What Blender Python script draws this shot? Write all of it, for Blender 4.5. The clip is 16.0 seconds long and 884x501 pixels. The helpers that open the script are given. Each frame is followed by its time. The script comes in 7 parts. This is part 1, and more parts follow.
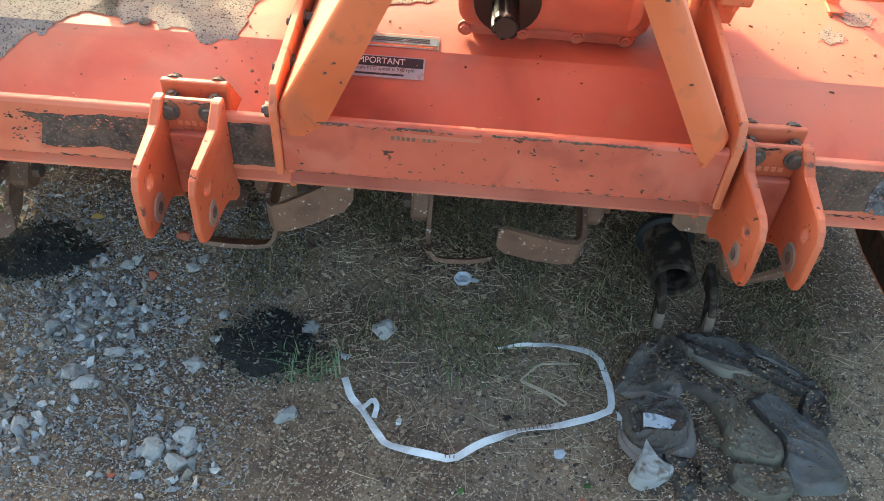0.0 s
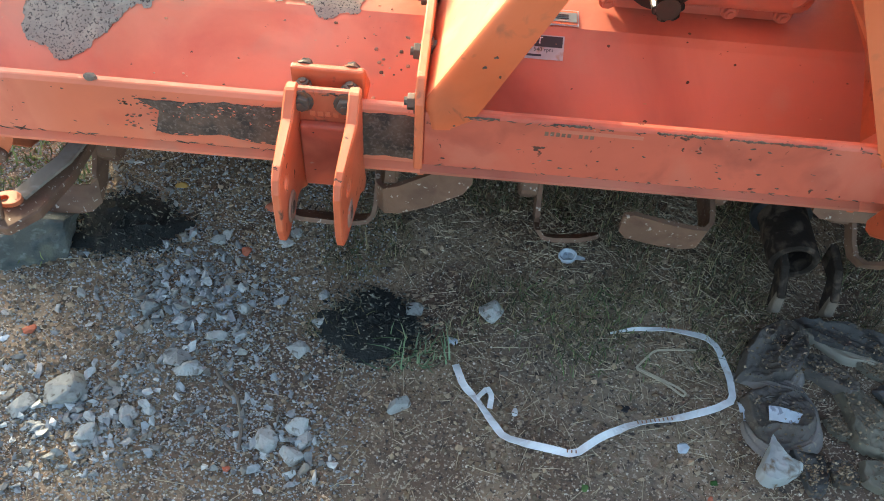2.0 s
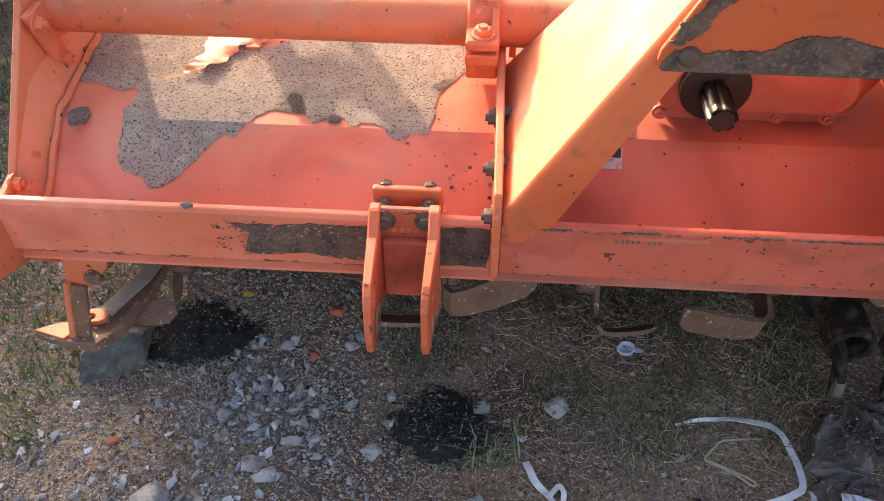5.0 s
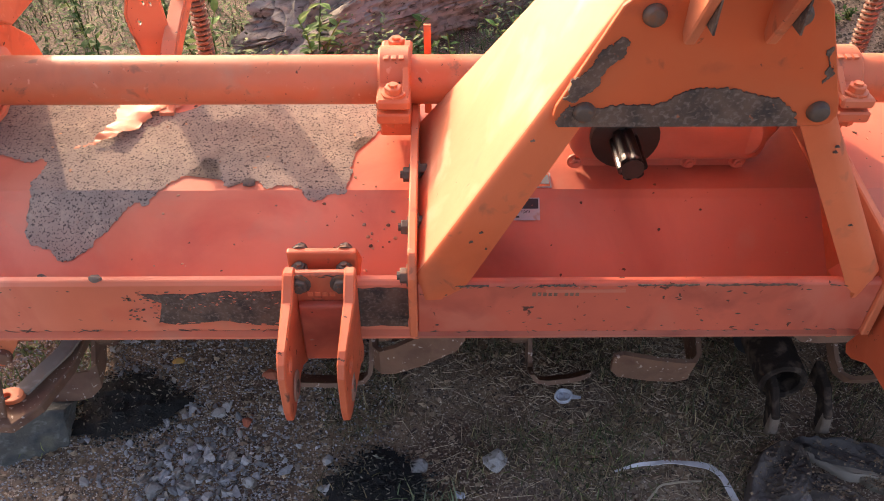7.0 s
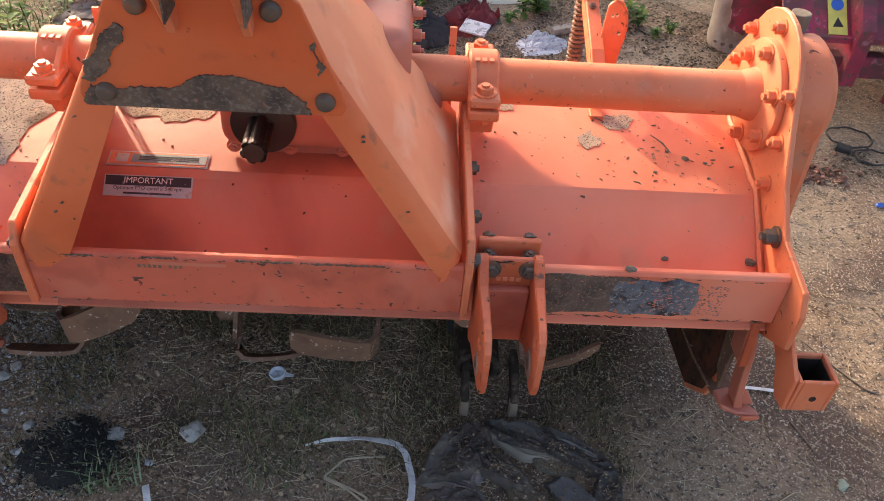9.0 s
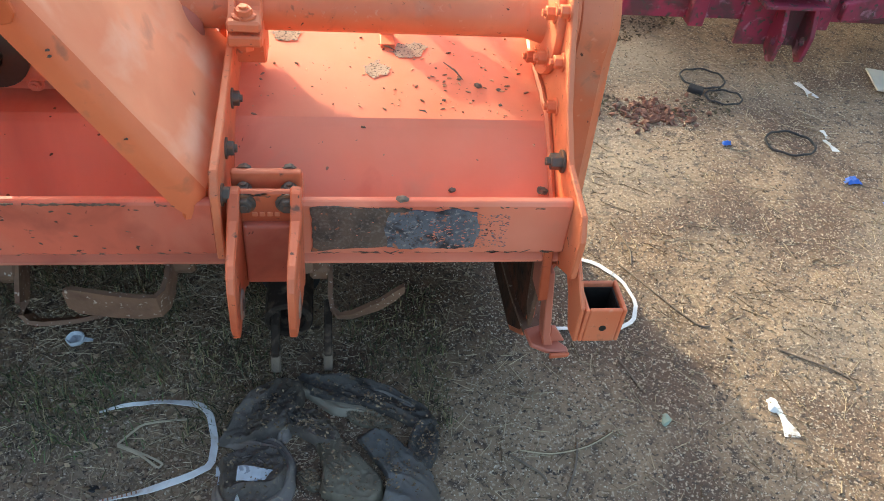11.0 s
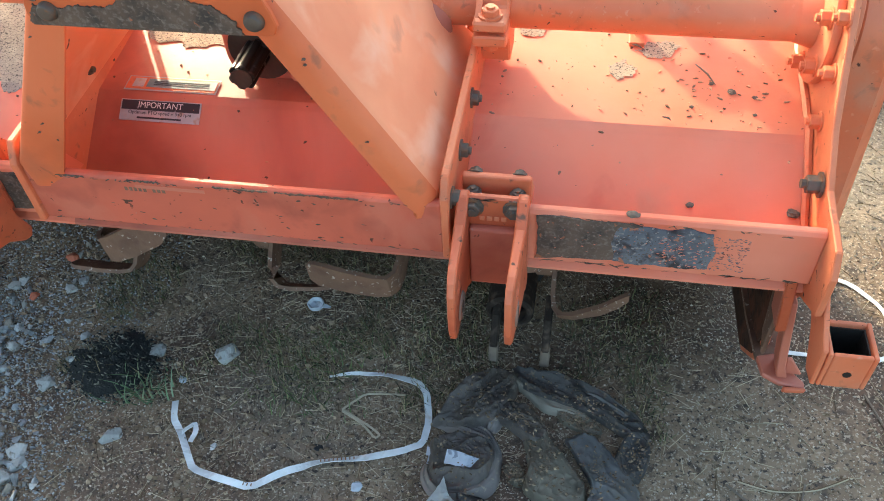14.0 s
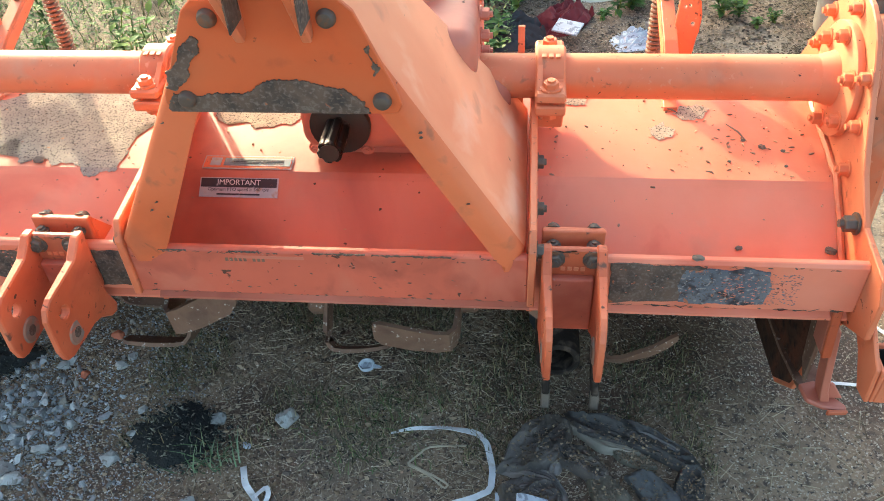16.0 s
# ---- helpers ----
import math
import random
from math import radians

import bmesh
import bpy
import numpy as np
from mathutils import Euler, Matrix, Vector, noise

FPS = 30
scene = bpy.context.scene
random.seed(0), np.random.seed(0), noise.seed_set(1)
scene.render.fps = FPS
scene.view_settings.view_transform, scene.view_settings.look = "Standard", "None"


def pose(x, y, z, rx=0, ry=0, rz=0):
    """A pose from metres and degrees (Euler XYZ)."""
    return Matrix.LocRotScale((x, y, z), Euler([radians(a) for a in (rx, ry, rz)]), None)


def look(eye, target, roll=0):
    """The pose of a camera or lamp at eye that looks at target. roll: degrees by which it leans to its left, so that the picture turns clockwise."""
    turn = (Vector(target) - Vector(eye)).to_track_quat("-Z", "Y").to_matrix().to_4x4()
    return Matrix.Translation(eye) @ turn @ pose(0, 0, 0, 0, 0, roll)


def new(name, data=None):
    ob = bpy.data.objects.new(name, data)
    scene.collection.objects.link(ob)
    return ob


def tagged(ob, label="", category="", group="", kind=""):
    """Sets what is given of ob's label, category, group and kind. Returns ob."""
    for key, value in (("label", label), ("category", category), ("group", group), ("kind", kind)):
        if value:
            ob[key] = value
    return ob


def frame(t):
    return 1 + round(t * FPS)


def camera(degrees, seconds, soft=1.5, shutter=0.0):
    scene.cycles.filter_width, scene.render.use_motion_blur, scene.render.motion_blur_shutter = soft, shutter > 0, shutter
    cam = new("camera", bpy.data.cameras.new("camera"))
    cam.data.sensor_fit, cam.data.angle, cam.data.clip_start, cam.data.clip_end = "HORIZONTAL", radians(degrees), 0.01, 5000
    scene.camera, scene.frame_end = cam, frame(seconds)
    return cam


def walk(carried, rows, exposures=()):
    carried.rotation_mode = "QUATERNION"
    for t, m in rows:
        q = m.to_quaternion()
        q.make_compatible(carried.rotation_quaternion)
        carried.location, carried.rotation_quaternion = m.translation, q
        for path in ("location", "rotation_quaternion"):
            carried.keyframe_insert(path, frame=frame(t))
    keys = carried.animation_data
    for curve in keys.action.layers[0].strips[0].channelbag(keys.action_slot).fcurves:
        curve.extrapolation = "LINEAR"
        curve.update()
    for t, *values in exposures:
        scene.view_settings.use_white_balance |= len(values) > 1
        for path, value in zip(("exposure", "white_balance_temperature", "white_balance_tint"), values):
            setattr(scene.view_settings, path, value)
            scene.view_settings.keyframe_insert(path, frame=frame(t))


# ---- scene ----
cam = camera(57.3, 16.0, soft=0.95)
PATH = [
    (0, (-0.035, 0.306, 1.275), (-0.049, 1.719, -0.139), 4.2),
    (0.5, (-0.082, 0.436, 1.251), (-0.191, 1.784, -0.223), 2.7),
    (1, (-0.109, 0.462, 1.239), (-0.172, 1.767, -0.275), 3.8),
    (1.5, (-0.186, 0.448, 1.267), (-0.204, 1.741, -0.258), 4.6),
    (2, (-0.24, 0.431, 1.285), (-0.259, 1.699, -0.262), 4.4),
    (2.5, (-0.247, 0.421, 1.292), (-0.252, 1.69, -0.254), 3.5),
    (3, (-0.254, 0.429, 1.315), (-0.235, 1.767, -0.172), 3.5),
    (3.5, (-0.26, 0.426, 1.324), (-0.243, 1.822, -0.109), 2.8),
    (4, (-0.312, 0.436, 1.351), (-0.335, 1.842, -0.072), 1.4),
    (4.2, (-0.321, 0.422, 1.353), (-0.374, 1.83, -0.066), 0.6),
    (6.3, (-0.321, 0.409, 1.349), (-0.418, 1.863, -0.021), 0.2),
    (6.5, (-0.312, 0.413, 1.352), (-0.39, 1.888, 0.004), 0.4),
    (7, (-0.262, 0.439, 1.359), (-0.248, 1.93, 0.026), 0.1),
    (7.5, (-0.18, 0.469, 1.386), (-0.05, 1.964, 0.064), 0.8),
    (8, (-0.048, 0.45, 1.413), (0.15, 1.946, 0.101), 2.6),
    (8.5, (0.13, 0.381, 1.414), (0.282, 1.872, 0.089), 4.7),
    (9, (0.254, 0.359, 1.406), (0.361, 1.845, 0.071), 5.1),
    (9.5, (0.316, 0.385, 1.4), (0.522, 1.883, 0.091), 5.0),
    (10, (0.389, 0.34, 1.413), (0.711, 1.815, 0.102), 6.5),
    (10.2, (0.414, 0.31, 1.39), (0.732, 1.775, 0.066), 6.5),
    (12.3, (0.62, 0.49, 1.295), (0.638, 1.879, -0.144), 4.5),
    (12.5, (0.588, 0.478, 1.306), (0.545, 1.85, -0.148), 3.2),
    (13, (0.558, 0.464, 1.306), (0.406, 1.808, -0.168), 1.0),
    (13.5, (0.551, 0.44, 1.335), (0.342, 1.787, -0.128), -0.7),
    (14, (0.534, 0.431, 1.355), (0.228, 1.779, -0.09), -4.0),
    (14.5, (0.498, 0.419, 1.38), (0.095, 1.764, -0.045), -6.1),
    (15, (0.469, 0.39, 1.384), (0.066, 1.768, -0.008), -5.9),
    (15.5, (0.402, 0.352, 1.404), (0.132, 1.797, 0.048), -4.3),
    (16, (0.336, 0.312, 1.423), (0.152, 1.796, 0.094), -3.1),
]
EXPOSURES = [(0.0, 2.28, 6480, -3), (4.2, 2.16, 6800, 7), (6.3, 1.6, 7280, 28), (8.0, 1.64, 7180, 22), (10.2, 1.76, 6780, 6), (12.3, 2.2, 6400, -4), (16.0, 2.28, 6520, -3)]
walk(cam, [(t, look(eye, target, roll)) for t, eye, target, roll in PATH], EXPOSURES)

# ---- world, sun and exposure ----
SUN_EL, SUN_AZ = 21.5, 32.0
world = bpy.data.worlds.new("sky")
scene.world = world
world.use_nodes = True
wn = world.node_tree.nodes
wn.clear()
sky = wn.new("ShaderNodeTexSky")
sky.sky_type, sky.sun_disc = "NISHITA", False
sky.sun_elevation, sky.sun_rotation = radians(SUN_EL), radians(-SUN_AZ)
sky.air_density, sky.dust_density = 1.0, 5.0
sky_bg = wn.new("ShaderNodeBackground")
sky_bg.inputs["Strength"].default_value = 0.15
sky_out = wn.new("ShaderNodeOutputWorld")
world.node_tree.links.new(sky.outputs[0], sky_bg.inputs["Color"])
world.node_tree.links.new(sky_bg.outputs[0], sky_out.inputs["Surface"])
sun = new("sun", bpy.data.lights.new("sun", "SUN"))
sun.data.energy, sun.data.angle, sun.data.color = 1.95, radians(1.0), (1.0, 0.84, 0.6)
towards = Vector((-math.sin(radians(SUN_AZ)) * math.cos(radians(SUN_EL)), math.cos(radians(SUN_AZ)) * math.cos(radians(SUN_EL)), math.sin(radians(SUN_EL))))
sun.matrix_world = look(towards * 12, (0, 0, 0))


# ---- materials ----
def mat(name, base, rough=0.6, metal=0.0, tones=(), scale=6.0, bump=0.0, bump_scale=60.0, spots=None, per=0.0, island=(), coords="Object", spec=0.5, grainy=None):
    """A procedural surface. tones: further colours blended by noise, each (colour, scale, low, high, rough). spots: like a tone, but small hard chips. per: how much brightness varies from object to object."""
    m = bpy.data.materials.new(name)
    m.use_nodes = True
    t = m.node_tree
    n, l = t.nodes, t.links
    b = n["Principled BSDF"]
    b.inputs["Metallic"].default_value = metal
    b.inputs["Specular IOR Level"].default_value = spec
    at = n.new("ShaderNodeTexCoord").outputs[coords]
    if grainy:
        # stretch the pattern along a direction in the plan: (degrees, how much)
        turn = n.new("ShaderNodeMapping")
        turn.vector_type = "TEXTURE"
        turn.inputs["Rotation"].default_value = (0, 0, radians(grainy[0]))
        turn.inputs["Scale"].default_value = (grainy[1], 1, 1)
        l.new(at, turn.inputs["Vector"])
        at = turn.outputs[0]

    def grain(scale, detail=6.0, dist=0.0):
        g = n.new("ShaderNodeTexNoise")
        g.inputs["Scale"].default_value, g.inputs["Detail"].default_value, g.inputs["Distortion"].default_value = scale, detail, dist
        l.new(at, g.inputs["Vector"])
        return g.outputs["Fac"]

    def mixed(fac, a, c):
        x = n.new("ShaderNodeMix")
        x.data_type = "RGBA"
        l.new(fac, x.inputs["Factor"])
        for value, slot in ((a, 6), (c, 7)):
            if isinstance(value, tuple):
                x.inputs[slot].default_value = (*value, 1)
            else:
                l.new(value, x.inputs[slot])
        return x.outputs[2]

    def span(fac, low, high, out=(0.0, 1.0)):
        r = n.new("ShaderNodeMapRange")
        for slot, v in zip(("From Min", "From Max", "To Min", "To Max"), (low, high, *out)):
            r.inputs[slot].default_value = v
        l.new(fac, r.inputs["Value"])
        return r.outputs[0]

    shade = span(grain(scale), 0.3, 0.7)
    dark, light = tuple(c * 0.82 for c in base), tuple(min(1, c * 1.15) for c in base)
    colour = mixed(shade, dark, light)
    roughness = None
    for tone, tscale, low, high, trough in tones:
        fac = span(grain(tscale, 8.0, 0.4), low, high)
        colour = mixed(fac, colour, tone)
        rr = n.new("ShaderNodeMix")
        l.new(fac, rr.inputs["Factor"])
        if roughness is None:
            rr.inputs[2].default_value = rough
        else:
            l.new(roughness, rr.inputs[2])
        rr.inputs[3].default_value = trough
        roughness = rr.outputs[0]
    if per:
        info = n.new("ShaderNodeObjectInfo")
        hs = n.new("ShaderNodeHueSaturation")
        l.new(span(info.outputs["Random"], 0, 1, (1 - per, 1 + per)), hs.inputs["Value"])
        l.new(colour, hs.inputs["Color"])
        colour = hs.outputs[0]
    if island:
        ramp = n.new("ShaderNodeValToRGB")
        ramp.color_ramp.interpolation = "CONSTANT"
        while len(ramp.color_ramp.elements) < len(island):
            ramp.color_ramp.elements.new(0.5)
        for k, (e, c) in enumerate(zip(ramp.color_ramp.elements, island)):
            e.position, e.color = k / len(island), (*c, 1)
        l.new(n.new("ShaderNodeNewGeometry").outputs["Random Per Island"], ramp.inputs[0])
        mx = n.new("ShaderNodeMix")
        mx.data_type, mx.blend_type = "RGBA", "MULTIPLY"
        mx.inputs["Factor"].default_value = 1.0
        l.new(colour, mx.inputs[6])
        l.new(ramp.outputs[0], mx.inputs[7])
        colour = mx.outputs[2]
    l.new(colour, b.inputs["Base Color"])
    if roughness is None:
        l.new(span(grain(scale * 4), 0.3, 0.7, (max(0, rough - 0.08), min(1, rough + 0.08))), b.inputs["Roughness"])
    else:
        l.new(roughness, b.inputs["Roughness"])
    if bump:
        bp = n.new("ShaderNodeBump")
        bp.inputs["Strength"].default_value, bp.inputs["Distance"].default_value = bump, 0.004
        l.new(grain(bump_scale, 8.0), bp.inputs["Height"])
        l.new(bp.outputs[0], b.inputs["Normal"])
    return m


DUST = (0.48, 0.3, 0.2)
CHIP = (0.1, 0.045, 0.03)
ORANGE = mat("orange_paint", (0.67, 0.15, 0.058), 0.5, spec=0.4, tones=(((0.42, 0.1, 0.05), 16, 0.55, 0.75, 0.65), ((0.24, 0.085, 0.05), 34, 0.63, 0.72, 0.8), ((0.72, 0.27, 0.16), 75, 0.64, 0.74, 0.7), ((0.7, 0.25, 0.13), 4, 0.35, 0.75, 0.5), (DUST, 11, 0.58, 1.0, 0.8), (CHIP, 46, 0.69, 0.72, 0.8), (CHIP, 120, 0.7, 0.73, 0.8)), scale=3, bump=0.1)
# leg fronts: darker orange with some of their shade put into the colour
MASTP = mat("leg_front_orange_paint", (0.66, 0.13, 0.04), 0.6, spec=0.5, tones=(((0.4, 0.11, 0.05), 7, 0.56, 0.8, 0.7), ((0.22, 0.08, 0.045), 30, 0.62, 0.72, 0.8), ((0.78, 0.2, 0.08), 3.5, 0.38, 0.72, 0.62), (DUST, 9, 0.62, 1.0, 0.8), (CHIP, 46, 0.7, 0.72, 0.8), ((0.34, 0.1, 0.04), 14, 0.62, 0.9, 0.6)), scale=3, bump=0.12)
PLATEP = mat("dull_orange_paint", (0.6, 0.108, 0.032), 0.55, spec=0.35, tones=(((0.57, 0.14, 0.052), 5, 0.4, 0.75, 0.6), ((0.36, 0.08, 0.036), 13, 0.6, 0.85, 0.7), ((0.2, 0.07, 0.04), 26, 0.66, 0.8, 0.8), (CHIP, 60, 0.7, 0.73, 0.8)), scale=4, bump=0.12)
FORK = mat("forged_red_orange_paint", (0.6, 0.125, 0.05), 0.48, spec=0.45, tones=(((0.68, 0.2, 0.1), 7, 0.45, 0.75, 0.5), ((0.4, 0.075, 0.035), 10, 0.5, 0.78, 0.55), ((0.16, 0.07, 0.045), 40, 0.64, 0.72, 0.8), (CHIP, 70, 0.67, 0.7, 0.8)), scale=5, bump=0.22, bump_scale=45)
WORNFORK = mat("worn_pin_seat", (0.3, 0.17, 0.12), 0.6, tones=(((0.2, 0.18, 0.16), 40, 0.45, 0.65, 0.6), ((0.5, 0.12, 0.06), 30, 0.58, 0.68, 0.6)), scale=30, bump=0.3)
# pale paint; on the leg flanks part of the sunlight is in this colour
PALE_ORANGE = mat("pale_orange_paint", (0.86, 0.32, 0.16), 0.55, spec=0.6, tones=(((0.8, 0.24, 0.11), 4, 0.45, 0.75, 0.6), ((0.9, 0.5, 0.33), 9, 0.52, 0.8, 0.6), ((0.5, 0.2, 0.12), 14, 0.64, 0.85, 0.7), (CHIP, 40, 0.71, 0.74, 0.8)), scale=3, bump=0.1)
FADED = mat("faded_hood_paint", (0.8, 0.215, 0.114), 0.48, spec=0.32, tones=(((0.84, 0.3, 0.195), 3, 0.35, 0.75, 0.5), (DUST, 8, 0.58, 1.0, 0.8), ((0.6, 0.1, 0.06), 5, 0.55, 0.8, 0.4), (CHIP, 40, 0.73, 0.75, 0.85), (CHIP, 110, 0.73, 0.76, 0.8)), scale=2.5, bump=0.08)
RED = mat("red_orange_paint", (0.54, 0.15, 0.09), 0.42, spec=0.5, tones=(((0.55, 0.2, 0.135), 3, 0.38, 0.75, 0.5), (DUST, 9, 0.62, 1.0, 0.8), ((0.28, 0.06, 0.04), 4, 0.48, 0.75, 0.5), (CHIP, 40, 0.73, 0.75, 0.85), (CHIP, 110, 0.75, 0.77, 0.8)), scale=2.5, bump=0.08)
BARE = mat("bare_grey_steel", (0.37, 0.29, 0.225), 0.85, spec=0.2, tones=(((0.27, 0.215, 0.175), 7, 0.42, 0.7, 0.9), ((0.44, 0.35, 0.26), 34, 0.52, 0.75, 0.85), ((0.34, 0.17, 0.09), 5, 0.64, 0.9, 0.9), ((0.09, 0.07, 0.06), 280, 0.55, 0.63, 0.9), ((0.07, 0.055, 0.048), 120, 0.66, 0.7, 0.9)), scale=14, bump=0.5, bump_scale=260)
DUSTY = mat("dust_covered_steel", (0.3, 0.26, 0.22), 0.85, tones=(((0.18, 0.13, 0.1), 12, 0.5, 0.75, 0.9), ((0.38, 0.34, 0.3), 40, 0.55, 0.75, 0.9)), scale=10, bump=0.3)
DARK = mat("worn_dark_steel", (0.15, 0.103, 0.077), 0.85, spec=0.15, tones=(((0.06, 0.05, 0.045), 30, 0.42, 0.7, 0.8), ((0.2, 0.155, 0.125), 190, 0.5, 0.7, 0.8), ((0.35, 0.13, 0.07), 60, 0.67, 0.72, 0.8)), scale=18, bump=0.5, bump_scale=190)
DARK_BROWN = mat("dark_brown_coat", (0.075, 0.042, 0.03), 0.95, spec=0.1, tones=(((0.14, 0.05, 0.03), 9, 0.5, 0.7, 0.8), ((0.03, 0.02, 0.016), 40, 0.5, 0.7, 0.8)), scale=12, bump=0.7, bump_scale=70)
NAVY = mat("scuffed_navy_steel", (0.13, 0.135, 0.155), 0.7, spec=0.3, tones=(((0.21, 0.2, 0.2), 16, 0.45, 0.7, 0.8), ((0.07, 0.065, 0.068), 60, 0.55, 0.68, 0.8), ((0.045, 0.035, 0.035), 24, 0.55, 0.66, 0.9), ((0.42, 0.16, 0.09), 55, 0.62, 0.66, 0.85), ((0.3, 0.27, 0.25), 150, 0.6, 0.64, 0.85)), scale=14, bump=0.3, bump_scale=200)
RUST = mat("rusty_blade_steel", (0.2, 0.11, 0.07), 0.75, tones=(((0.12, 0.06, 0.045), 20, 0.5, 0.8, 0.9), ((0.5, 0.42, 0.35), 110, 0.63, 0.67, 0.7)), scale=16, bump=0.4, bump_scale=90)
BOLT = mat("dirty_bolt_steel", (0.13, 0.1, 0.08), 0.6, 0.4, tones=(((0.3, 0.12, 0.05), 60, 0.5, 0.7, 0.9),), scale=50, bump=0.3)
STEEL = mat("polished_spline_steel", (0.25, 0.25, 0.25), 0.32, 0.9, tones=(((0.02, 0.02, 0.02), 22, 0.36, 0.5, 0.5),), scale=30)
# black of the real grease, also used as painted shade in the socket
GREASE_AND_SHADE = mat("black_grease_and_shade", (0.02, 0.018, 0.016), 0.45, scale=30, bump=0.3)
STONE = mat("grey_stone", (0.37, 0.365, 0.345), 0.9, tones=(((0.24, 0.225, 0.21), 40, 0.45, 0.7, 0.9), ((0.14, 0.12, 0.1), 90, 0.56, 0.68, 0.9)), scale=30, bump=0.5, bump_scale=120, per=0.25)
BOULDER = mat("dark_boulder", (0.11, 0.112, 0.1), 0.9, tones=(((0.19, 0.2, 0.19), 60, 0.54, 0.68, 0.9), ((0.045, 0.055, 0.06), 14, 0.48, 0.66, 0.9), ((0.16, 0.15, 0.11), 8, 0.56, 0.7, 0.9)), scale=18, bump=1.0, bump_scale=70)
ASH = mat("black_ash", (0.017, 0.017, 0.016), 0.95, scale=60, bump=0.8, bump_scale=120)
SOIL = mat("sandy_soil", (0.272, 0.188, 0.12), 0.95, tones=(((0.125, 0.078, 0.053), 3, 0.42, 0.6, 0.95), ((0.08, 0.055, 0.04), 34, 0.53, 0.68, 0.8), ((0.42, 0.33, 0.24), 170, 0.56, 0.62, 0.9), ((0.3, 0.25, 0.19), 1.1, 0.52, 0.74, 0.95), ((0.05, 0.036, 0.028), 120, 0.57, 0.66, 0.8)), scale=16, bump=1.0, bump_scale=90)
CRUMB = mat("soil_crumbs", (0.29, 0.21, 0.14), 0.95, scale=60, island=((1.0, 1.0, 1.0), (0.5, 0.48, 0.46), (0.7, 0.67, 0.64), (1.35, 1.35, 1.3), (0.6, 0.54, 0.48), (0.8, 0.75, 0.72)))
GRAVEL = mat("crushed_gravel", (0.42, 0.415, 0.395), 0.9, tones=(((0.27, 0.27, 0.27), 90, 0.45, 0.7, 0.9),), scale=40, bump=0.6, bump_scale=160, island=((1.2, 1.2, 1.22), (0.5, 0.5, 0.51), (0.75, 0.72, 0.68), (0.45, 0.42, 0.4), (0.85, 0.87, 0.92), (0.62, 0.54, 0.46), (0.72, 0.72, 0.75), (0.8, 0.8, 0.84), (1.1, 1.1, 1.1)))
GRIT = mat("sand_grit", (0.45, 0.38, 0.3), 0.9, scale=60, island=((1.0, 1.0, 1.0), (1.4, 1.42, 1.42), (0.6, 0.55, 0.5), (0.75, 0.7, 0.65), (0.3, 0.26, 0.22), (1.2, 1.2, 1.2)))
GRASS = mat("grass_blades", (0.1, 0.13, 0.06), 0.75, spec=0.2, scale=8, island=((1, 1, 1), (0.7, 0.8, 0.7), (1.7, 1.35, 1.0), (0.5, 0.55, 0.5), (1.1, 1.2, 1.0), (1.8, 1.45, 1.3)))
VERGE = mat("short_verge_grass", (0.15, 0.19, 0.085), 0.75, spec=0.2, scale=8, island=((1, 1, 1), (0.7, 0.8, 0.7), (1.5, 1.35, 1.1), (0.5, 0.55, 0.5), (1.1, 1.2, 1.0)))
SPECK = mat("dried_mud_specks", (0.3, 0.17, 0.11), 0.95, scale=40, island=((1, 1, 1), (0.35, 0.33, 0.32), (1.7, 1.5, 1.3), (0.6, 0.55, 0.5), (2.2, 2.0, 1.8)))
DRYGRASS = mat("dull_short_grass", (0.125, 0.12, 0.075), 0.85, spec=0.15, scale=8, island=((1, 1, 1), (0.6, 0.65, 0.6), (2.2, 1.8, 1.6), (0.5, 0.5, 0.5), (1.1, 1.2, 0.9), (2.6, 2.2, 1.9)))
LEAF = mat("green_leaf", (0.1, 0.17, 0.055), 0.75, spec=0.15, scale=20, island=((1, 1, 1), (0.6, 0.75, 0.6), (1.5, 1.3, 0.9), (1.1, 1.3, 1.0), (0.45, 0.55, 0.5)))
TUFT = mat("pale_grass_tuft", (0.2, 0.25, 0.15), 0.75, spec=0.2, scale=8, island=((1, 1, 1), (0.6, 0.7, 0.6), (1.3, 1.2, 1.1), (0.8, 0.9, 0.8)))
SAGE = mat("pale_green_leaf", (0.16, 0.21, 0.1), 0.75, spec=0.2, scale=20, island=((1, 1, 1), (0.6, 0.75, 0.6), (1.5, 1.35, 1.2), (1.1, 1.25, 1.0), (0.4, 0.5, 0.45), (1.9, 1.7, 1.5)))
LITTER = mat("dead_leaf_litter", (0.11, 0.088, 0.068), 0.95, spec=0.15, scale=20, island=((1, 1, 1), (0.5, 0.5, 0.5), (1.6, 1.5, 1.4), (0.7, 0.75, 0.6), (2.4, 2.3, 2.2), (0.35, 0.35, 0.35), (1.1, 1.0, 0.8)))
STRAW = mat("dry_straw", (0.3, 0.24, 0.165), 0.8, scale=20, island=((1, 1, 1), (0.6, 0.5, 0.4), (1.4, 1.4, 1.35), (1.7, 1.7, 1.65), (0.4, 0.33, 0.26)))
WOOD = mat("weathered_log", (0.3, 0.27, 0.24), 0.95, spec=0.15, grainy=(40, 1.8), tones=(((0.15, 0.125, 0.108), 30, 0.46, 0.64, 0.95), ((0.33, 0.285, 0.24), 26, 0.58, 0.72, 0.9), ((0.075, 0.06, 0.05), 60, 0.58, 0.68, 0.95)), scale=20, bump=1.0, bump_scale=45)
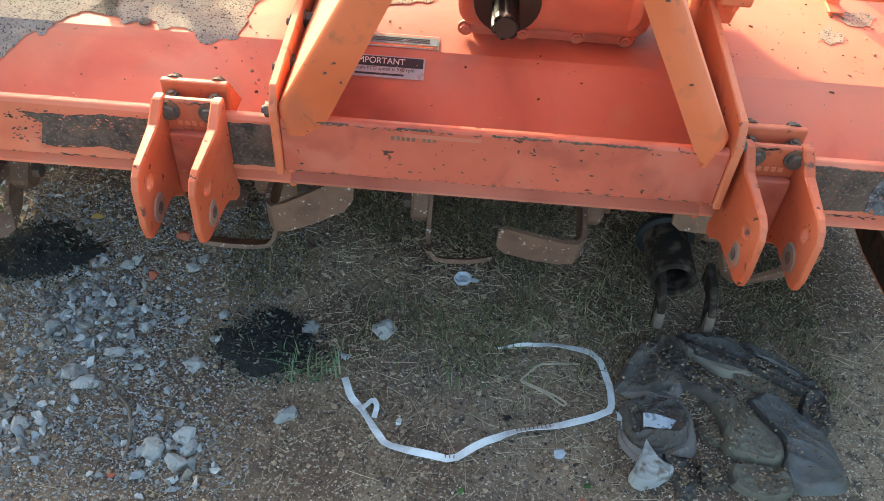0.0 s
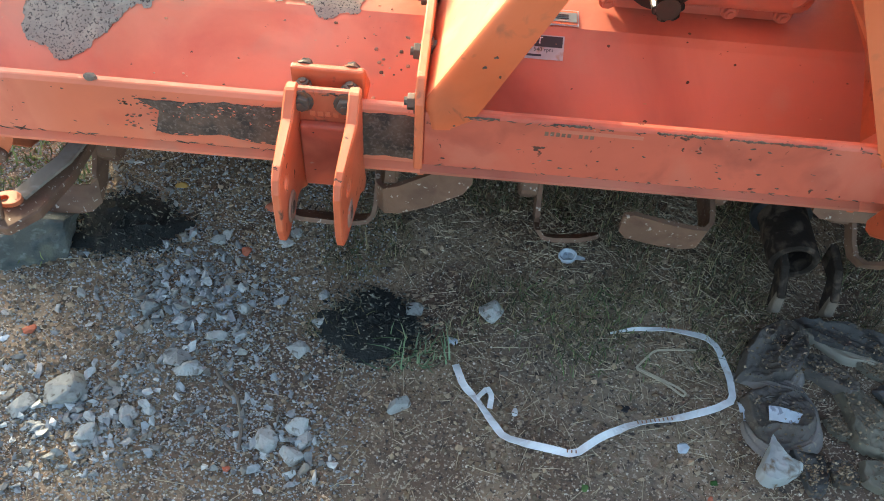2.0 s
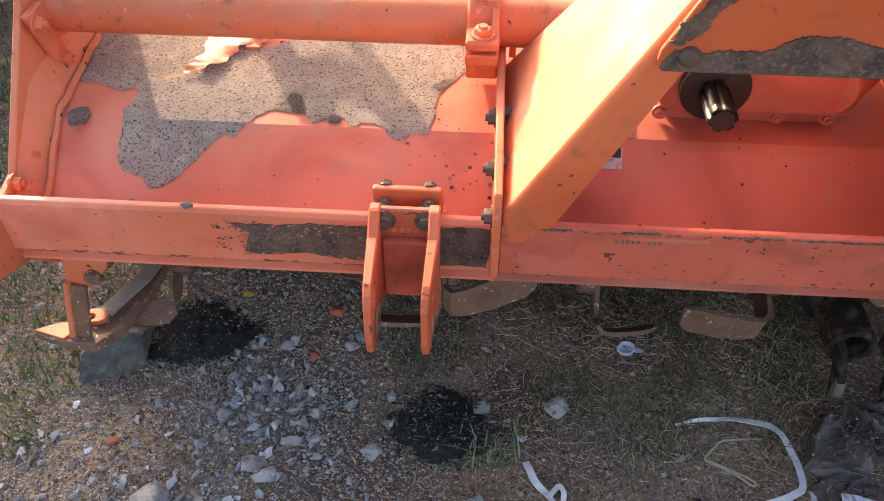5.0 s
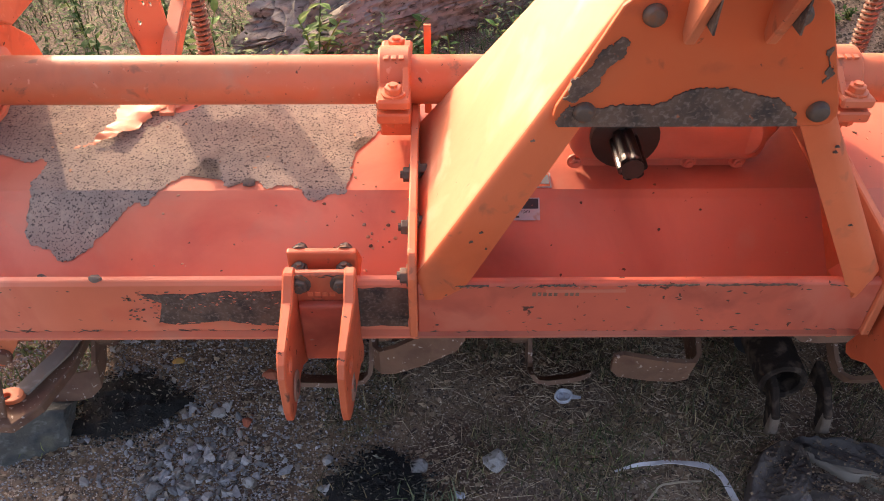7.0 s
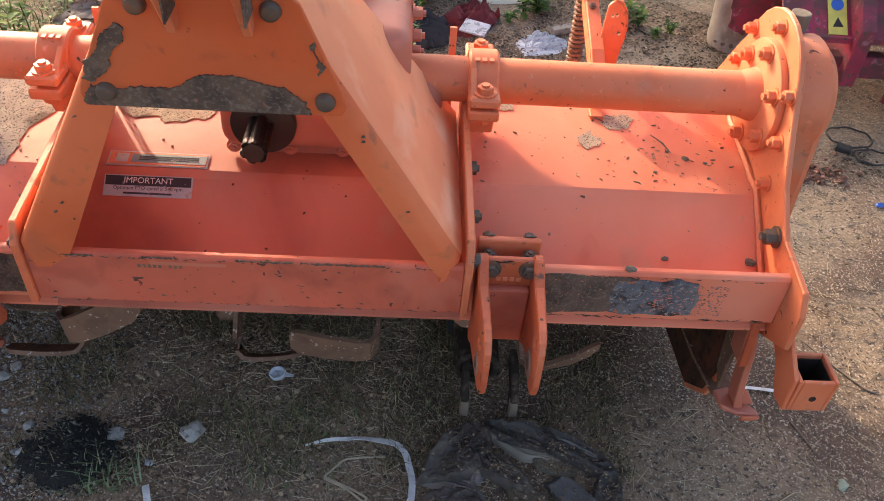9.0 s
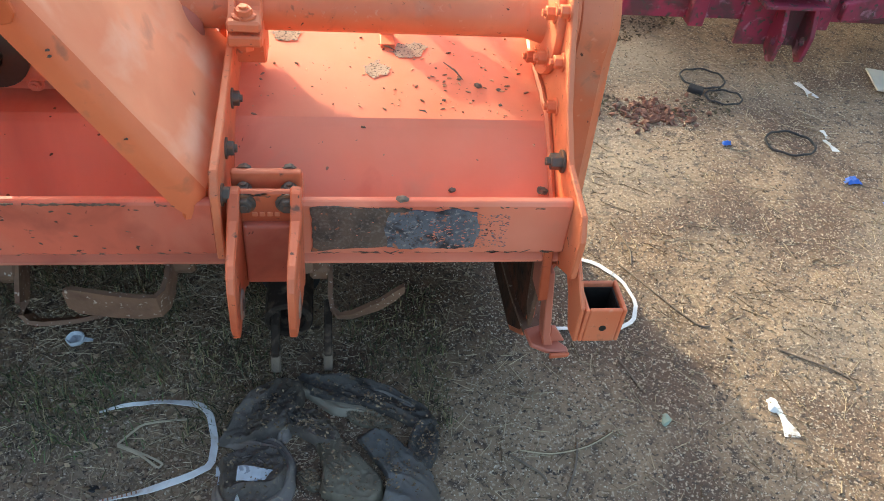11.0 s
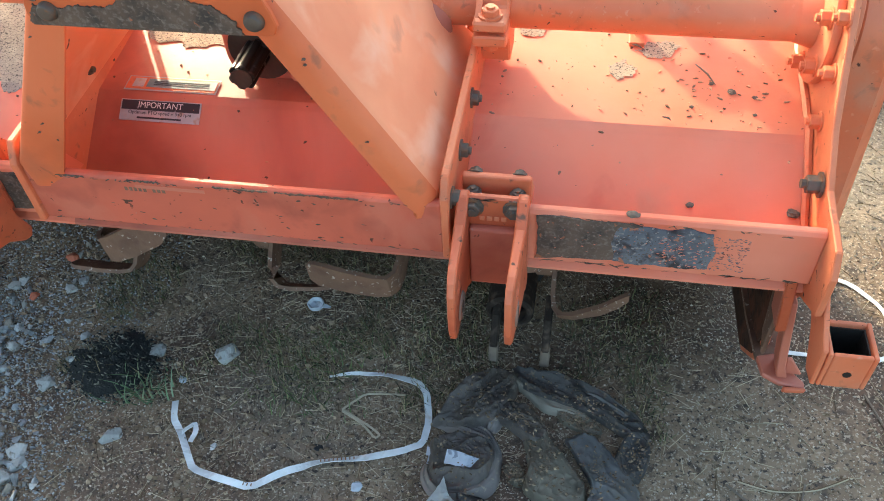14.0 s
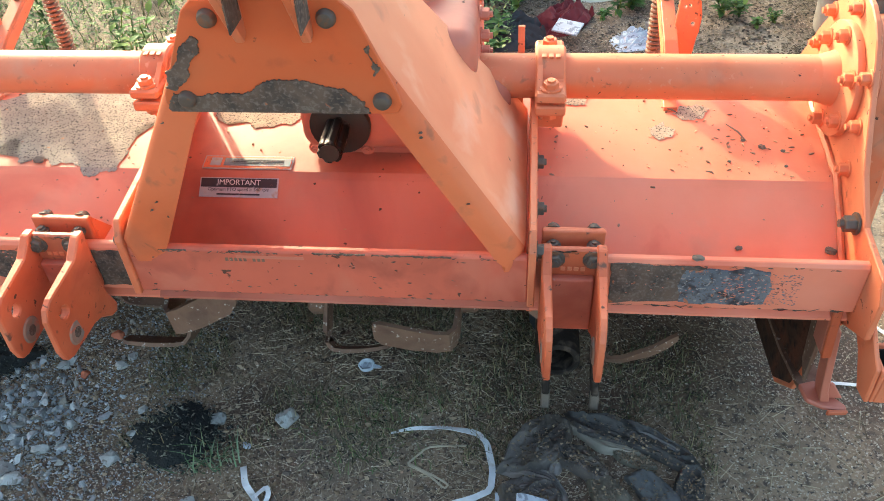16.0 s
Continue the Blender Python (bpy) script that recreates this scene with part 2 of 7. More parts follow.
STRAPM = mat("white_strap", (0.74, 0.74, 0.74), 0.4, tones=(((0.5, 0.42, 0.33), 25, 0.6, 0.75, 0.7),), scale=30, bump=0.1)
PRINT = mat("brown_print", (0.3, 0.16, 0.1), 0.6)
PLASTIC = mat("black_plastic_sheet", (0.135, 0.118, 0.11), 0.6, spec=0.28, tones=(((0.2, 0.155, 0.115), 9, 0.5, 0.72, 0.85), ((0.12, 0.112, 0.11), 4, 0.48, 0.62, 0.5), ((0.26, 0.205, 0.155), 80, 0.57, 0.66, 0.9), ((0.03, 0.026, 0.025), 13, 0.54, 0.7, 0.6)), scale=12, bump=0.5, bump_scale=90)
OLIVE = mat("dirty_grey_sheet", (0.29, 0.25, 0.19), 0.6, tones=(((0.1, 0.082, 0.062), 9, 0.45, 0.7, 0.8), ((0.24, 0.18, 0.13), 14, 0.56, 0.72, 0.9), ((0.3, 0.25, 0.19), 110, 0.6, 0.67, 0.9)), scale=14, bump=0.4, bump_scale=60)
WHITE = mat("white_scrap", (0.68, 0.68, 0.66), 0.6, tones=(((0.34, 0.24, 0.15), 30, 0.56, 0.66, 0.9),), scale=20, bump=0.2)
FOIL = mat("pale_label", (0.5, 0.53, 0.58), 0.4, tones=(((0.25, 0.26, 0.3), 60, 0.55, 0.6, 0.5),), scale=30)
CLEAR = mat("cloudy_plastic", (0.5, 0.54, 0.6), 0.25, tones=(((0.25, 0.27, 0.3), 40, 0.5, 0.7, 0.4),), scale=30)
BRICK = mat("red_brick", (0.45, 0.13, 0.07), 0.9, scale=40, bump=0.6)
BLUE = mat("blue_plastic", (0.03, 0.12, 0.5), 0.4, scale=20)
RUBBER = mat("black_rubber", (0.02, 0.02, 0.022), 0.6, scale=30)
MAROON = mat("faded_magenta_paint", (0.3, 0.035, 0.07), 0.6, spec=0.3, tones=(((0.13, 0.05, 0.055), 10, 0.45, 0.6, 0.8), ((0.42, 0.2, 0.25), 25, 0.6, 0.75, 0.7), ((0.1, 0.07, 0.06), 50, 0.58, 0.66, 0.9)), scale=5, bump=0.2)
CLOTH = mat("dark_cloth", (0.04, 0.042, 0.045), 0.9, scale=20, bump=0.4)
REDCLOTH = mat("dark_red_cloth", (0.16, 0.02, 0.025), 0.9, scale=20, bump=0.4)
CARD = mat("pale_board", (0.5, 0.47, 0.4), 0.8, scale=10, bump=0.1)
MUD = mat("dried_mud", (0.17, 0.13, 0.1), 0.95, tones=(((0.24, 0.19, 0.14), 30, 0.5, 0.7, 0.95),), scale=40, bump=0.7)
LABEL_DARK = mat("sticker_navy", (0.026, 0.028, 0.036), 0.45, tones=(((0.3, 0.3, 0.32), 60, 0.64, 0.7, 0.6),), scale=20)
LABEL_GREY = mat("sticker_grey", (0.16, 0.2, 0.22), 0.45, tones=(((0.4, 0.35, 0.3), 50, 0.62, 0.7, 0.6),), scale=20)
LABEL_WHITE = mat("sticker_white", (0.4, 0.41, 0.42), 0.45, tones=(((0.4, 0.3, 0.24), 40, 0.6, 0.7, 0.6),), scale=20)
LETTER = mat("sticker_letters", (0.7, 0.69, 0.67), 0.5, scale=20)
YELLOW = mat("sticker_yellow", (0.6, 0.55, 0.12), 0.5, scale=20)


# ---- mesh helpers ----
WORLD_OF = {}


def done(name, bm, material, m=None, smooth=False):
    me = bpy.data.meshes.new(name)
    bmesh.ops.recalc_face_normals(bm, faces=bm.faces)
    bm.to_mesh(me)
    bm.free()
    for s in (material if isinstance(material, (list, tuple)) else [material]):
        me.materials.append(s)
    if smooth:
        me.shade_smooth()
        me.set_sharp_from_angle(angle=radians(35))
    ob = new(name, me)
    ob.matrix_basis = WORLD_OF[ob] = m or Matrix()
    return ob


def under(ob, parent):
    ob.parent, ob.matrix_parent_inverse = parent, WORLD_OF[parent].inverted()
    return ob


def part(name, bm, material, parent, label="", m=None, smooth=False):
    """Links bm as one mesh under a thing or a part."""
    return tagged(under(done(name, bm, material, m, smooth), parent), label)


def again(ob, m, parent):
    """A further object on the same mesh."""
    c = ob.copy()
    scene.collection.objects.link(c)
    c.matrix_basis = WORLD_OF[c] = m
    return under(c, parent)


def thing(name, label, category, at=(0, 0, 0), group=""):
    e = new(name)
    e.empty_display_size = 0.1
    e.matrix_basis = WORLD_OF[e] = Matrix.Translation(at)
    return tagged(e, label, category, group)


def soften(bm, width, edges=None, seg=2):
    if width:
        edges = edges or [e for e in bm.edges if len(e.link_faces) == 2 and e.calc_face_angle(0) > 0.5]
        bmesh.ops.bevel(bm, geom=edges, offset=width, segments=seg, profile=0.5, affect="EDGES", clamp_overlap=True)
    return bm


def box(x0, x1, y0, y1, z0, z1, bev=0.002, bm=None, m=None):
    own = bmesh.new()
    bmesh.ops.create_cube(own, size=1, matrix=Matrix.Translation(((x0 + x1) / 2, (y0 + y1) / 2, (z0 + z1) / 2)) @ Matrix.Diagonal((x1 - x0, y1 - y0, z1 - z0, 1)))
    soften(own, bev)
    if m:
        own.transform(m)
    return join(bm, own)


def join(bm, own):
    if bm is None:
        return own
    me = bpy.data.meshes.new("t")
    own.to_mesh(me)
    own.free()
    bm.from_mesh(me)
    bpy.data.meshes.remove(me)
    return bm


AX = {"x": (1, 2, 0), "y": (0, 2, 1), "z": (0, 1, 2)}


def prism(poly, axis, a, b, bev=0.002, bm=None, holes=(), m=None):
    """A flat outline (with round holes (u, v, r)) drawn out along an axis from a to b."""
    own = bmesh.new()
    i, j, k = AX[axis]

    def put(u, v):
        co = [0, 0, 0]
        co[i], co[j], co[k] = u, v, a
        return own.verts.new(co)

    loops = [poly] + [[(u + r * math.cos(t * math.pi / 8), v + r * math.sin(t * math.pi / 8)) for t in range(16)] for u, v, r in holes]
    edges = []
    for loop in loops:
        vs = [put(*p) for p in loop]
        if len(loops) == 1:
            own.faces.new(vs)
        else:
            edges += [own.edges.new((vs[n], vs[(n + 1) % len(vs)])) for n in range(len(vs))]
    if edges:
        bmesh.ops.triangle_fill(own, edges=edges, use_beauty=True)
    got = bmesh.ops.extrude_face_region(own, geom=list(own.faces))
    step = [0, 0, 0]
    step[k] = b - a
    bmesh.ops.translate(own, vec=step, verts=[g for g in got["geom"] if isinstance(g, bmesh.types.BMVert)])
    bmesh.ops.recalc_face_normals(own, faces=own.faces)
    if bev:
        soften(own, bev, [e for e in own.edges if len(e.link_faces) == 2 and e.calc_face_angle(0) > 0.7], 1)
    if m:
        own.transform(m)
    return join(bm, own)


def rod(p, q, r, seg=16, bm=None, r2=None, bev=0.0):
    own = bmesh.new()
    p, q = Vector(p), Vector(q)
    turn = (q - p).to_track_quat("Z", "Y").to_matrix().to_4x4()
    bmesh.ops.create_cone(own, cap_ends=True, segments=seg, radius1=r, radius2=r if r2 is None else r2, depth=(q - p).length, matrix=Matrix.Translation((p + q) / 2) @ turn)
    soften(own, bev)
    return join(bm, own)


def ribbon(points, width, thick, bm=None, up=(0, 0, 1), flat=True):
    """A flat strip along points, lying flat (width level) or standing on edge."""
    own = bmesh.new()
    pts = [Vector(p) for p in points]
    rings = []
    for n, p in enumerate(pts):
        d = (pts[min(n + 1, len(pts) - 1)] - pts[max(n - 1, 0)]).normalized()
        side = d.cross(Vector(up)).normalized()
        other = side.cross(d).normalized()
        a, c = (side * width / 2, other * thick / 2) if flat else (other * width / 2, side * thick / 2)
        rings.append([own.verts.new(p + s) for s in (a + c, -a + c, -a - c, a - c)])
    for r0, r1 in zip(rings, rings[1:]):
        for n in range(4):
            own.faces.new((r0[n], r0[(n + 1) % 4], r1[(n + 1) % 4], r1[n]))
    own.faces.new(rings[0])
    own.faces.new(rings[-1][::-1])
    return join(bm, own)


def tube_along(points, r, seg=8, bm=None):
    own = bmesh.new()
    pts = [Vector(p) for p in points]
    rings = []
    ref = Vector((0.3, 0.2, 1))
    for n, p in enumerate(pts):
        d = (pts[min(n + 1, len(pts) - 1)] - pts[max(n - 1, 0)]).normalized()
        a = d.cross(ref).normalized()
        c = d.cross(a)
        rr = r[n] if isinstance(r, (list, tuple)) else r
        rings.append([own.verts.new(p + (a * math.cos(k * math.tau / seg) + c * math.sin(k * math.tau / seg)) * rr) for k in range(seg)])
    for r0, r1 in zip(rings, rings[1:]):
        for k in range(seg):
            own.faces.new((r0[k], r0[(k + 1) % seg], r1[(k + 1) % seg], r1[k]))
    own.faces.new(rings[0])
    own.faces.new(rings[-1][::-1])
    return join(bm, own)


def bolt_mesh(r=0.011, h=0.01, washer=True):
    bm = rod((0, 0, 0), (0, 0, h), r, 6, bev=0.0015)
    if washer:
        rod((0, 0, -0.001), (0, 0, 0.0025), r * 1.35, 14, bm)
    return rod((0, 0, h), (0, 0, h * 1.35), r * 0.5, 8, bm)


BOLT_DATA = {}


def bolt(at, way, parent, r=0.011, h=0.01, material=None, name="bolt"):
    """A hexagonal bolt head at a place, its axis along way."""
    material = material or BOLT
    turn = Vector(way).to_track_quat("Z", "Y").to_matrix().to_4x4()
    m = Matrix.Translation(at) @ turn @ Matrix.Rotation(random.random() * 3, 4, "Z")
    key = (r, h, material.name, name)
    if key not in BOLT_DATA:
        BOLT_DATA[key] = part(name, bolt_mesh(r, h), material, parent, m=m)
        return BOLT_DATA[key]
    return again(BOLT_DATA[key], m, parent)


def smooth_step(a, b, v):
    v = min(1, max(0, (v - a) / (b - a)))
    return v * v * (3 - 2 * v)


def ground_z(x, y):
    """Height of the ground, uneven by a centimetre or so."""
    near = noise.noise((x * 1.7, y * 1.7, 0.3)) * 0.012 + noise.noise((x * 6, y * 6, 4)) * 0.006
    far = max(0.0, math.hypot(x, y - 1.5) - 2.5)
    return near - 0.004 + noise.noise((x * 0.5, y * 0.5, 9)) * 0.03 * min(1, far)


# ---- the rotary tiller ----
XL, XR = -0.295, 0.36
END_L, END_R = -1.055, 0.885
PROFILE = [(1.285, 0.425), (1.46, 0.557), (1.474, 0.565), (1.6, 0.582), (1.75, 0.602), (1.86, 0.585), (1.97, 0.5), (2.04, 0.37), (2.07, 0.2), (2.1, 0.06)]
tiller = thing("rotary_tiller", "large orange rotary tiller with worn peeling paint on bare ground", "farm implement", (0.0, 1.6, 0.0))


def hood_z(y):
    for (a, za), (b, zb) in zip(PROFILE, PROFILE[1:]):
        if a <= y <= b:
            return za + (zb - za) * (y - a) / (b - a)
    return PROFILE[0][1] if y < PROFILE[0][0] else PROFILE[-1][1]


def hood_panel(x0, x1):
    lower = [(y, z - 0.005) for y, z in PROFILE]
    return prism(PROFILE + lower[::-1], "x", x0, x1, 0)


def jagged(points, rough=0.16, rounds=4, seed=1):
    """An outline with torn edges: each side broken again and again."""
    rng = random.Random(seed)
    pts = [Vector((*p, 0)) if len(p) == 2 else Vector(p) for p in points]
    for _ in range(rounds):
        out = []
        for a, b in zip(pts, pts[1:] + pts[:1]):
            d = b - a
            out += [a, (a + b) / 2 + Vector((-d.y, d.x, 0)) * rng.uniform(-rough, rough)]
        pts = out
    return [(p.x, p.y) for p in pts]


def torn(points, rough, seed):
    """A torn outline with fine teeth."""
    return jagged(jagged(points, rough, 2, seed), 0.32, 3, seed + 50)


def hood_patch(outline, lift=0.0016, seed=1, rough=0.16):
    bm = bmesh.new()
    bm.faces.new([bm.verts.new((x, y, 0)) for x, y in torn(outline, rough, seed)])
    bmesh.ops.triangulate(bm, faces=bm.faces[:])
    for y, _ in PROFILE:
        bmesh.ops.bisect_plane(bm, geom=bm.verts[:] + bm.edges[:] + bm.faces[:], plane_co=(0, y, 0), plane_no=(0, 1, 0))
    for v in bm.verts:
        v.co.z = hood_z(v.co.y) + lift
    return bm


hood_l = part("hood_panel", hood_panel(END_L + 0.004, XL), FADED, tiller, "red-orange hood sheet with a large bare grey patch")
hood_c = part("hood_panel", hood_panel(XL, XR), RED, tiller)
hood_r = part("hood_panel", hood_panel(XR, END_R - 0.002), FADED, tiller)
part("bare_patch", hood_patch([(-1.03, 1.76), (-1.035, 1.56), (-0.96, 1.546), (-0.908, 1.54), (-0.913, 1.482), (-0.906, 1.448), (-0.913, 1.433), (-0.897, 1.4), (-0.85, 1.379), (-0.82, 1.39), (-0.79, 1.415), (-0.725, 1.451), (-0.7, 1.478), (-0.672, 1.505), (-0.638, 1.55), (-0.615, 1.522), (-0.596, 1.478), (-0.583, 1.496), (-0.549, 1.493), (-0.54, 1.478), (-0.483, 1.479), (-0.47, 1.461), (-0.445, 1.458), (-0.405, 1.47), (-0.4, 1.53), (-0.399, 1.562), (-0.414, 1.576), (-0.37, 1.598), (-0.352, 1.628), (-0.35, 1.76)], seed=3, rough=0.17), BARE, hood_l, "bare weathered grey steel where paint peeled off")
part("bare_patch", hood_patch([(-0.268, 1.65), (-0.25, 1.608), (-0.225, 1.596), (-0.205, 1.612), (-0.17, 1.586), (-0.14, 1.592), (-0.11, 1.6), (-0.083, 1.628), (-0.07, 1.66), (-0.07, 1.72), (-0.268, 1.72)], seed=5), BARE, hood_c, "bare weathered grey steel where paint peeled off")
part("bare_patch", hood_patch([(0.572, 1.606), (0.598, 1.622), (0.62, 1.6), (0.612, 1.58), (0.587, 1.57), (0.575, 1.585)], seed=7, rough=0.2), BARE, hood_r, "bare grey spot in the paint")
part("bare_patch", hood_patch([(0.614, 1.644), (0.64, 1.668), (0.69, 1.662), (0.675, 1.634), (0.635, 1.626)], seed=8, rough=0.2), BARE, hood_r, "bare grey spot in the paint")
part("bare_patch", hood_patch([(0.41, 1.69), (0.44, 1.7), (0.47, 1.695), (0.46, 1.67), (0.42, 1.672)], seed=9, rough=0.2), BARE, hood_r, "bare grey spot in the paint")

# front beam: a thick middle channel between the two mast plates, thinner rails outside
BEAMP = mat("scuffed_beam_paint", (0.58, 0.125, 0.072), 0.5, spec=0.35, tones=(((0.62, 0.19, 0.12), 9, 0.5, 0.75, 0.6), ((0.4, 0.09, 0.055), 14, 0.52, 0.75, 0.6), ((0.46, 0.3, 0.24), 60, 0.7, 0.78, 0.8), (CHIP, 70, 0.68, 0.71, 0.8)), scale=5, bump=0.12)
beam = part("front_beam", prism([(1.235, 0.488), (1.235, 0.582), (1.239, 0.586), (1.249, 0.586), (1.249, 0.498), (1.3, 0.498), (1.3, 0.488)], "x", XL + 0.006, XR - 0.006, 0.002), BEAMP, tiller, "red-orange steel channel with chipped edges")
for name, x0, x1 in (("front_rail", END_L + 0.006, XL - 0.006), ("front_rail", XR + 0.006, END_R - 0.004)):
    rail = part(name, prism([(1.275, 0.45), (1.275, 0.545), (1.279, 0.552), (1.29, 0.552), (1.29, 0.459), (1.325, 0.459), (1.325, 0.45)], "x", x0, x1, 0.0015), FADED, tiller, "orange steel angle with the paint rubbed off in places")
    if x0 < 0:
        for outline, seed in (([(-0.69, 0.53), (-0.664, 0.512), (-0.677, 0.471), (-0.49, 0.461), (-0.48, 0.535), (-0.6, 0.532)], 11), ([(-0.382, 0.46), (-0.38, 0.54), (-0.303, 0.538), (-0.305, 0.46)], 12)):
            bm = prism(jagged(outline, 0.06, 4, seed), "y", 1.2725, 1.276, 0)
            part("bare_patch", bm, DARK, rail, "dark bare steel strip")
    else:
        bm = prism(jagged([(0.485, 0.456), (0.485, 0.543), (0.58, 0.542), (0.635, 0.54), (0.63, 0.5), (0.64, 0.46)], 0.07, 4, 13), "y", 1.2725, 1.276, 0)
        part("bare_patch", bm, DARK, rail, "dark brown bare steel strip")
        bm = prism(jagged([(0.6, 0.466), (0.595, 0.5), (0.604, 0.536), (0.68, 0.537), (0.733, 0.535), (0.742, 0.5), (0.736, 0.467), (0.68, 0.463)], 0.1, 4, 14), "y", 1.2715, 1.2755, 0)
        part("bare_patch", bm, NAVY, rail, "scuffed navy strip with paint specks")



def nicks(name, count, x0, x1, z0, z1, y, size, seed, parent, material=None):
    """Small chips where the paint has gone, joined into one part."""
    r = random.Random(seed)
    bm = bmesh.new()
    for _ in range(count):
        x, z = r.uniform(x0, x1), r.uniform(z0, z1)
        w, h = size[0] * r.uniform(0.4, 1.6), size[1] * r.uniform(0.5, 1.5)
        a = r.gauss(0, 0.3)
        pts = [(x + w * u * math.cos(a) - h * v * math.sin(a), z + w * u * math.sin(a) + h * v * math.cos(a)) for u, v in ((-0.5, r.uniform(-0.3, 0.3)), (-0.2, 0.5), (0.25, 0.4), (0.5, r.uniform(-0.3, 0.3)), (0.1, -0.5), (-0.3, -0.4))]
        bm.faces.new([bm.verts.new((px, y, pz)) for px, pz in pts])
    ob = part(name, bm, material or DARK, parent)
    return tagged(ob, "small dark chips in the paint", kind="stuff")


for k in range(9):
    if k != 5:
        part("stamped_mark", box(-0.129 + k * 0.0075, -0.124 + k * 0.0075, 1.2346, 1.236, 0.5615, 0.5685, 0), RUST, beam)
nicks("edge_wear", 70, XL + 0.02, XR - 0.02, 0.5785, 0.582, 1.2343, (0.008, 0.0016), 1, beam)
for x0, x1, seed in ((0.015, 0.1, 71), (0.11, 0.235, 74), (-0.12, -0.07, 72), (-0.24, -0.19, 73)):
    wear = [(x0 + (x1 - x0) * k / 14, 0.581 + 0.0014 * math.sin(k * 2.3 + seed)) for k in range(15)] + [(x1 - (x1 - x0) * k / 14, 0.5835) for k in range(15)]
    part("edge_wear", prism(jagged(wear, 0.2, 2, seed), "y", 1.2338, 1.2352, 0), DARK, beam, "dark line of worn paint")
nicks("edge_wear", 50, XL + 0.02, XR - 0.02, 0.489, 0.4925, 1.2343, (0.008, 0.0015), 2, beam)
nicks("paint_chips", 24, XL + 0.02, XR - 0.02, 0.5, 0.575, 1.2344, (0.006, 0.0022), 3, beam)
nicks("paint_chips", 60, -0.72, -0.65, 0.47, 0.535, 1.2744, (0.006, 0.0025), 31, rail)
nicks("paint_chips", 50, -0.69, -0.49, 0.463, 0.472, 1.2721, (0.006, 0.0025), 32, rail, FADED)
nicks("paint_chips", 50, -0.68, -0.49, 0.5, 0.536, 1.2721, (0.004, 0.002), 33, rail, FADED)
nicks("paint_chips", 30, -1.0, -0.5, 0.46, 0.54, 1.2744, (0.005, 0.002), 4, rail)
nicks("edge_wear", 40, -1.0, -0.4, 0.451, 0.454, 1.2743, (0.014, 0.0018), 5, rail)
nicks("edge_wear", 40, 0.4, 0.86, 0.451, 0.454, 1.2743, (0.014, 0.0018), 6, rail)
nicks("paint_chips", 190, 0.72, 0.785, 0.463, 0.53, 1.2744, (0.0038, 0.0013), 8, rail, NAVY)
nicks("rust_specks", 170, 0.6, 0.74, 0.468, 0.534, 1.2712, (0.0026, 0.0016), 18, rail, DARK)
nicks("paint_remnants", 90, 0.66, 0.745, 0.466, 0.534, 1.2711, (0.0045, 0.0014), 19, rail, FADED)
nicks("paint_chips", 40, 0.5, 0.76, 0.462, 0.538, 1.2712, (0.003, 0.0014), 9, rail, FADED)
nicks("edge_wear", 24, 0.5, 0.84, 0.541, 0.5445, 1.2743, (0.012, 0.0022), 7, rail)

# mast plates, standing lengthwise beside the middle of the hood
for x in (XL, XR):
    side = -1 if x < 0 else 1
    outline = [(1.228, 0.484), (1.228, 0.6), (1.245, 0.632), (1.52, 0.655), (1.56, 0.66), (1.66, 0.65), (1.66, 0.55), (1.5, 0.54), (1.3, 0.4), (1.29, 0.484)]
    plate = part("mast_plate", prism(outline, "x", x - 0.006, x + 0.006, 0.002), ORANGE, tiller)
    for y, z in ((1.256, 0.582), (1.338, 0.601), (1.45, 0.613)):
        bolt((x + side * 0.006, y, z), (side, 0, 0), plate, 0.012, 0.012)
        if x < 0:
            bolt((x - side * 0.006, y + 0.004, z + 0.006), (-side, 0, 0), plate, 0.0105, 0.016)
    part("corner_gusset", prism([(1.3, 0.585), (1.3, 0.5), (1.35, 0.5)], "x", x - side * 0.012 - 0.003, x - side * 0.012 + 0.003, 0.001), FADED, plate)

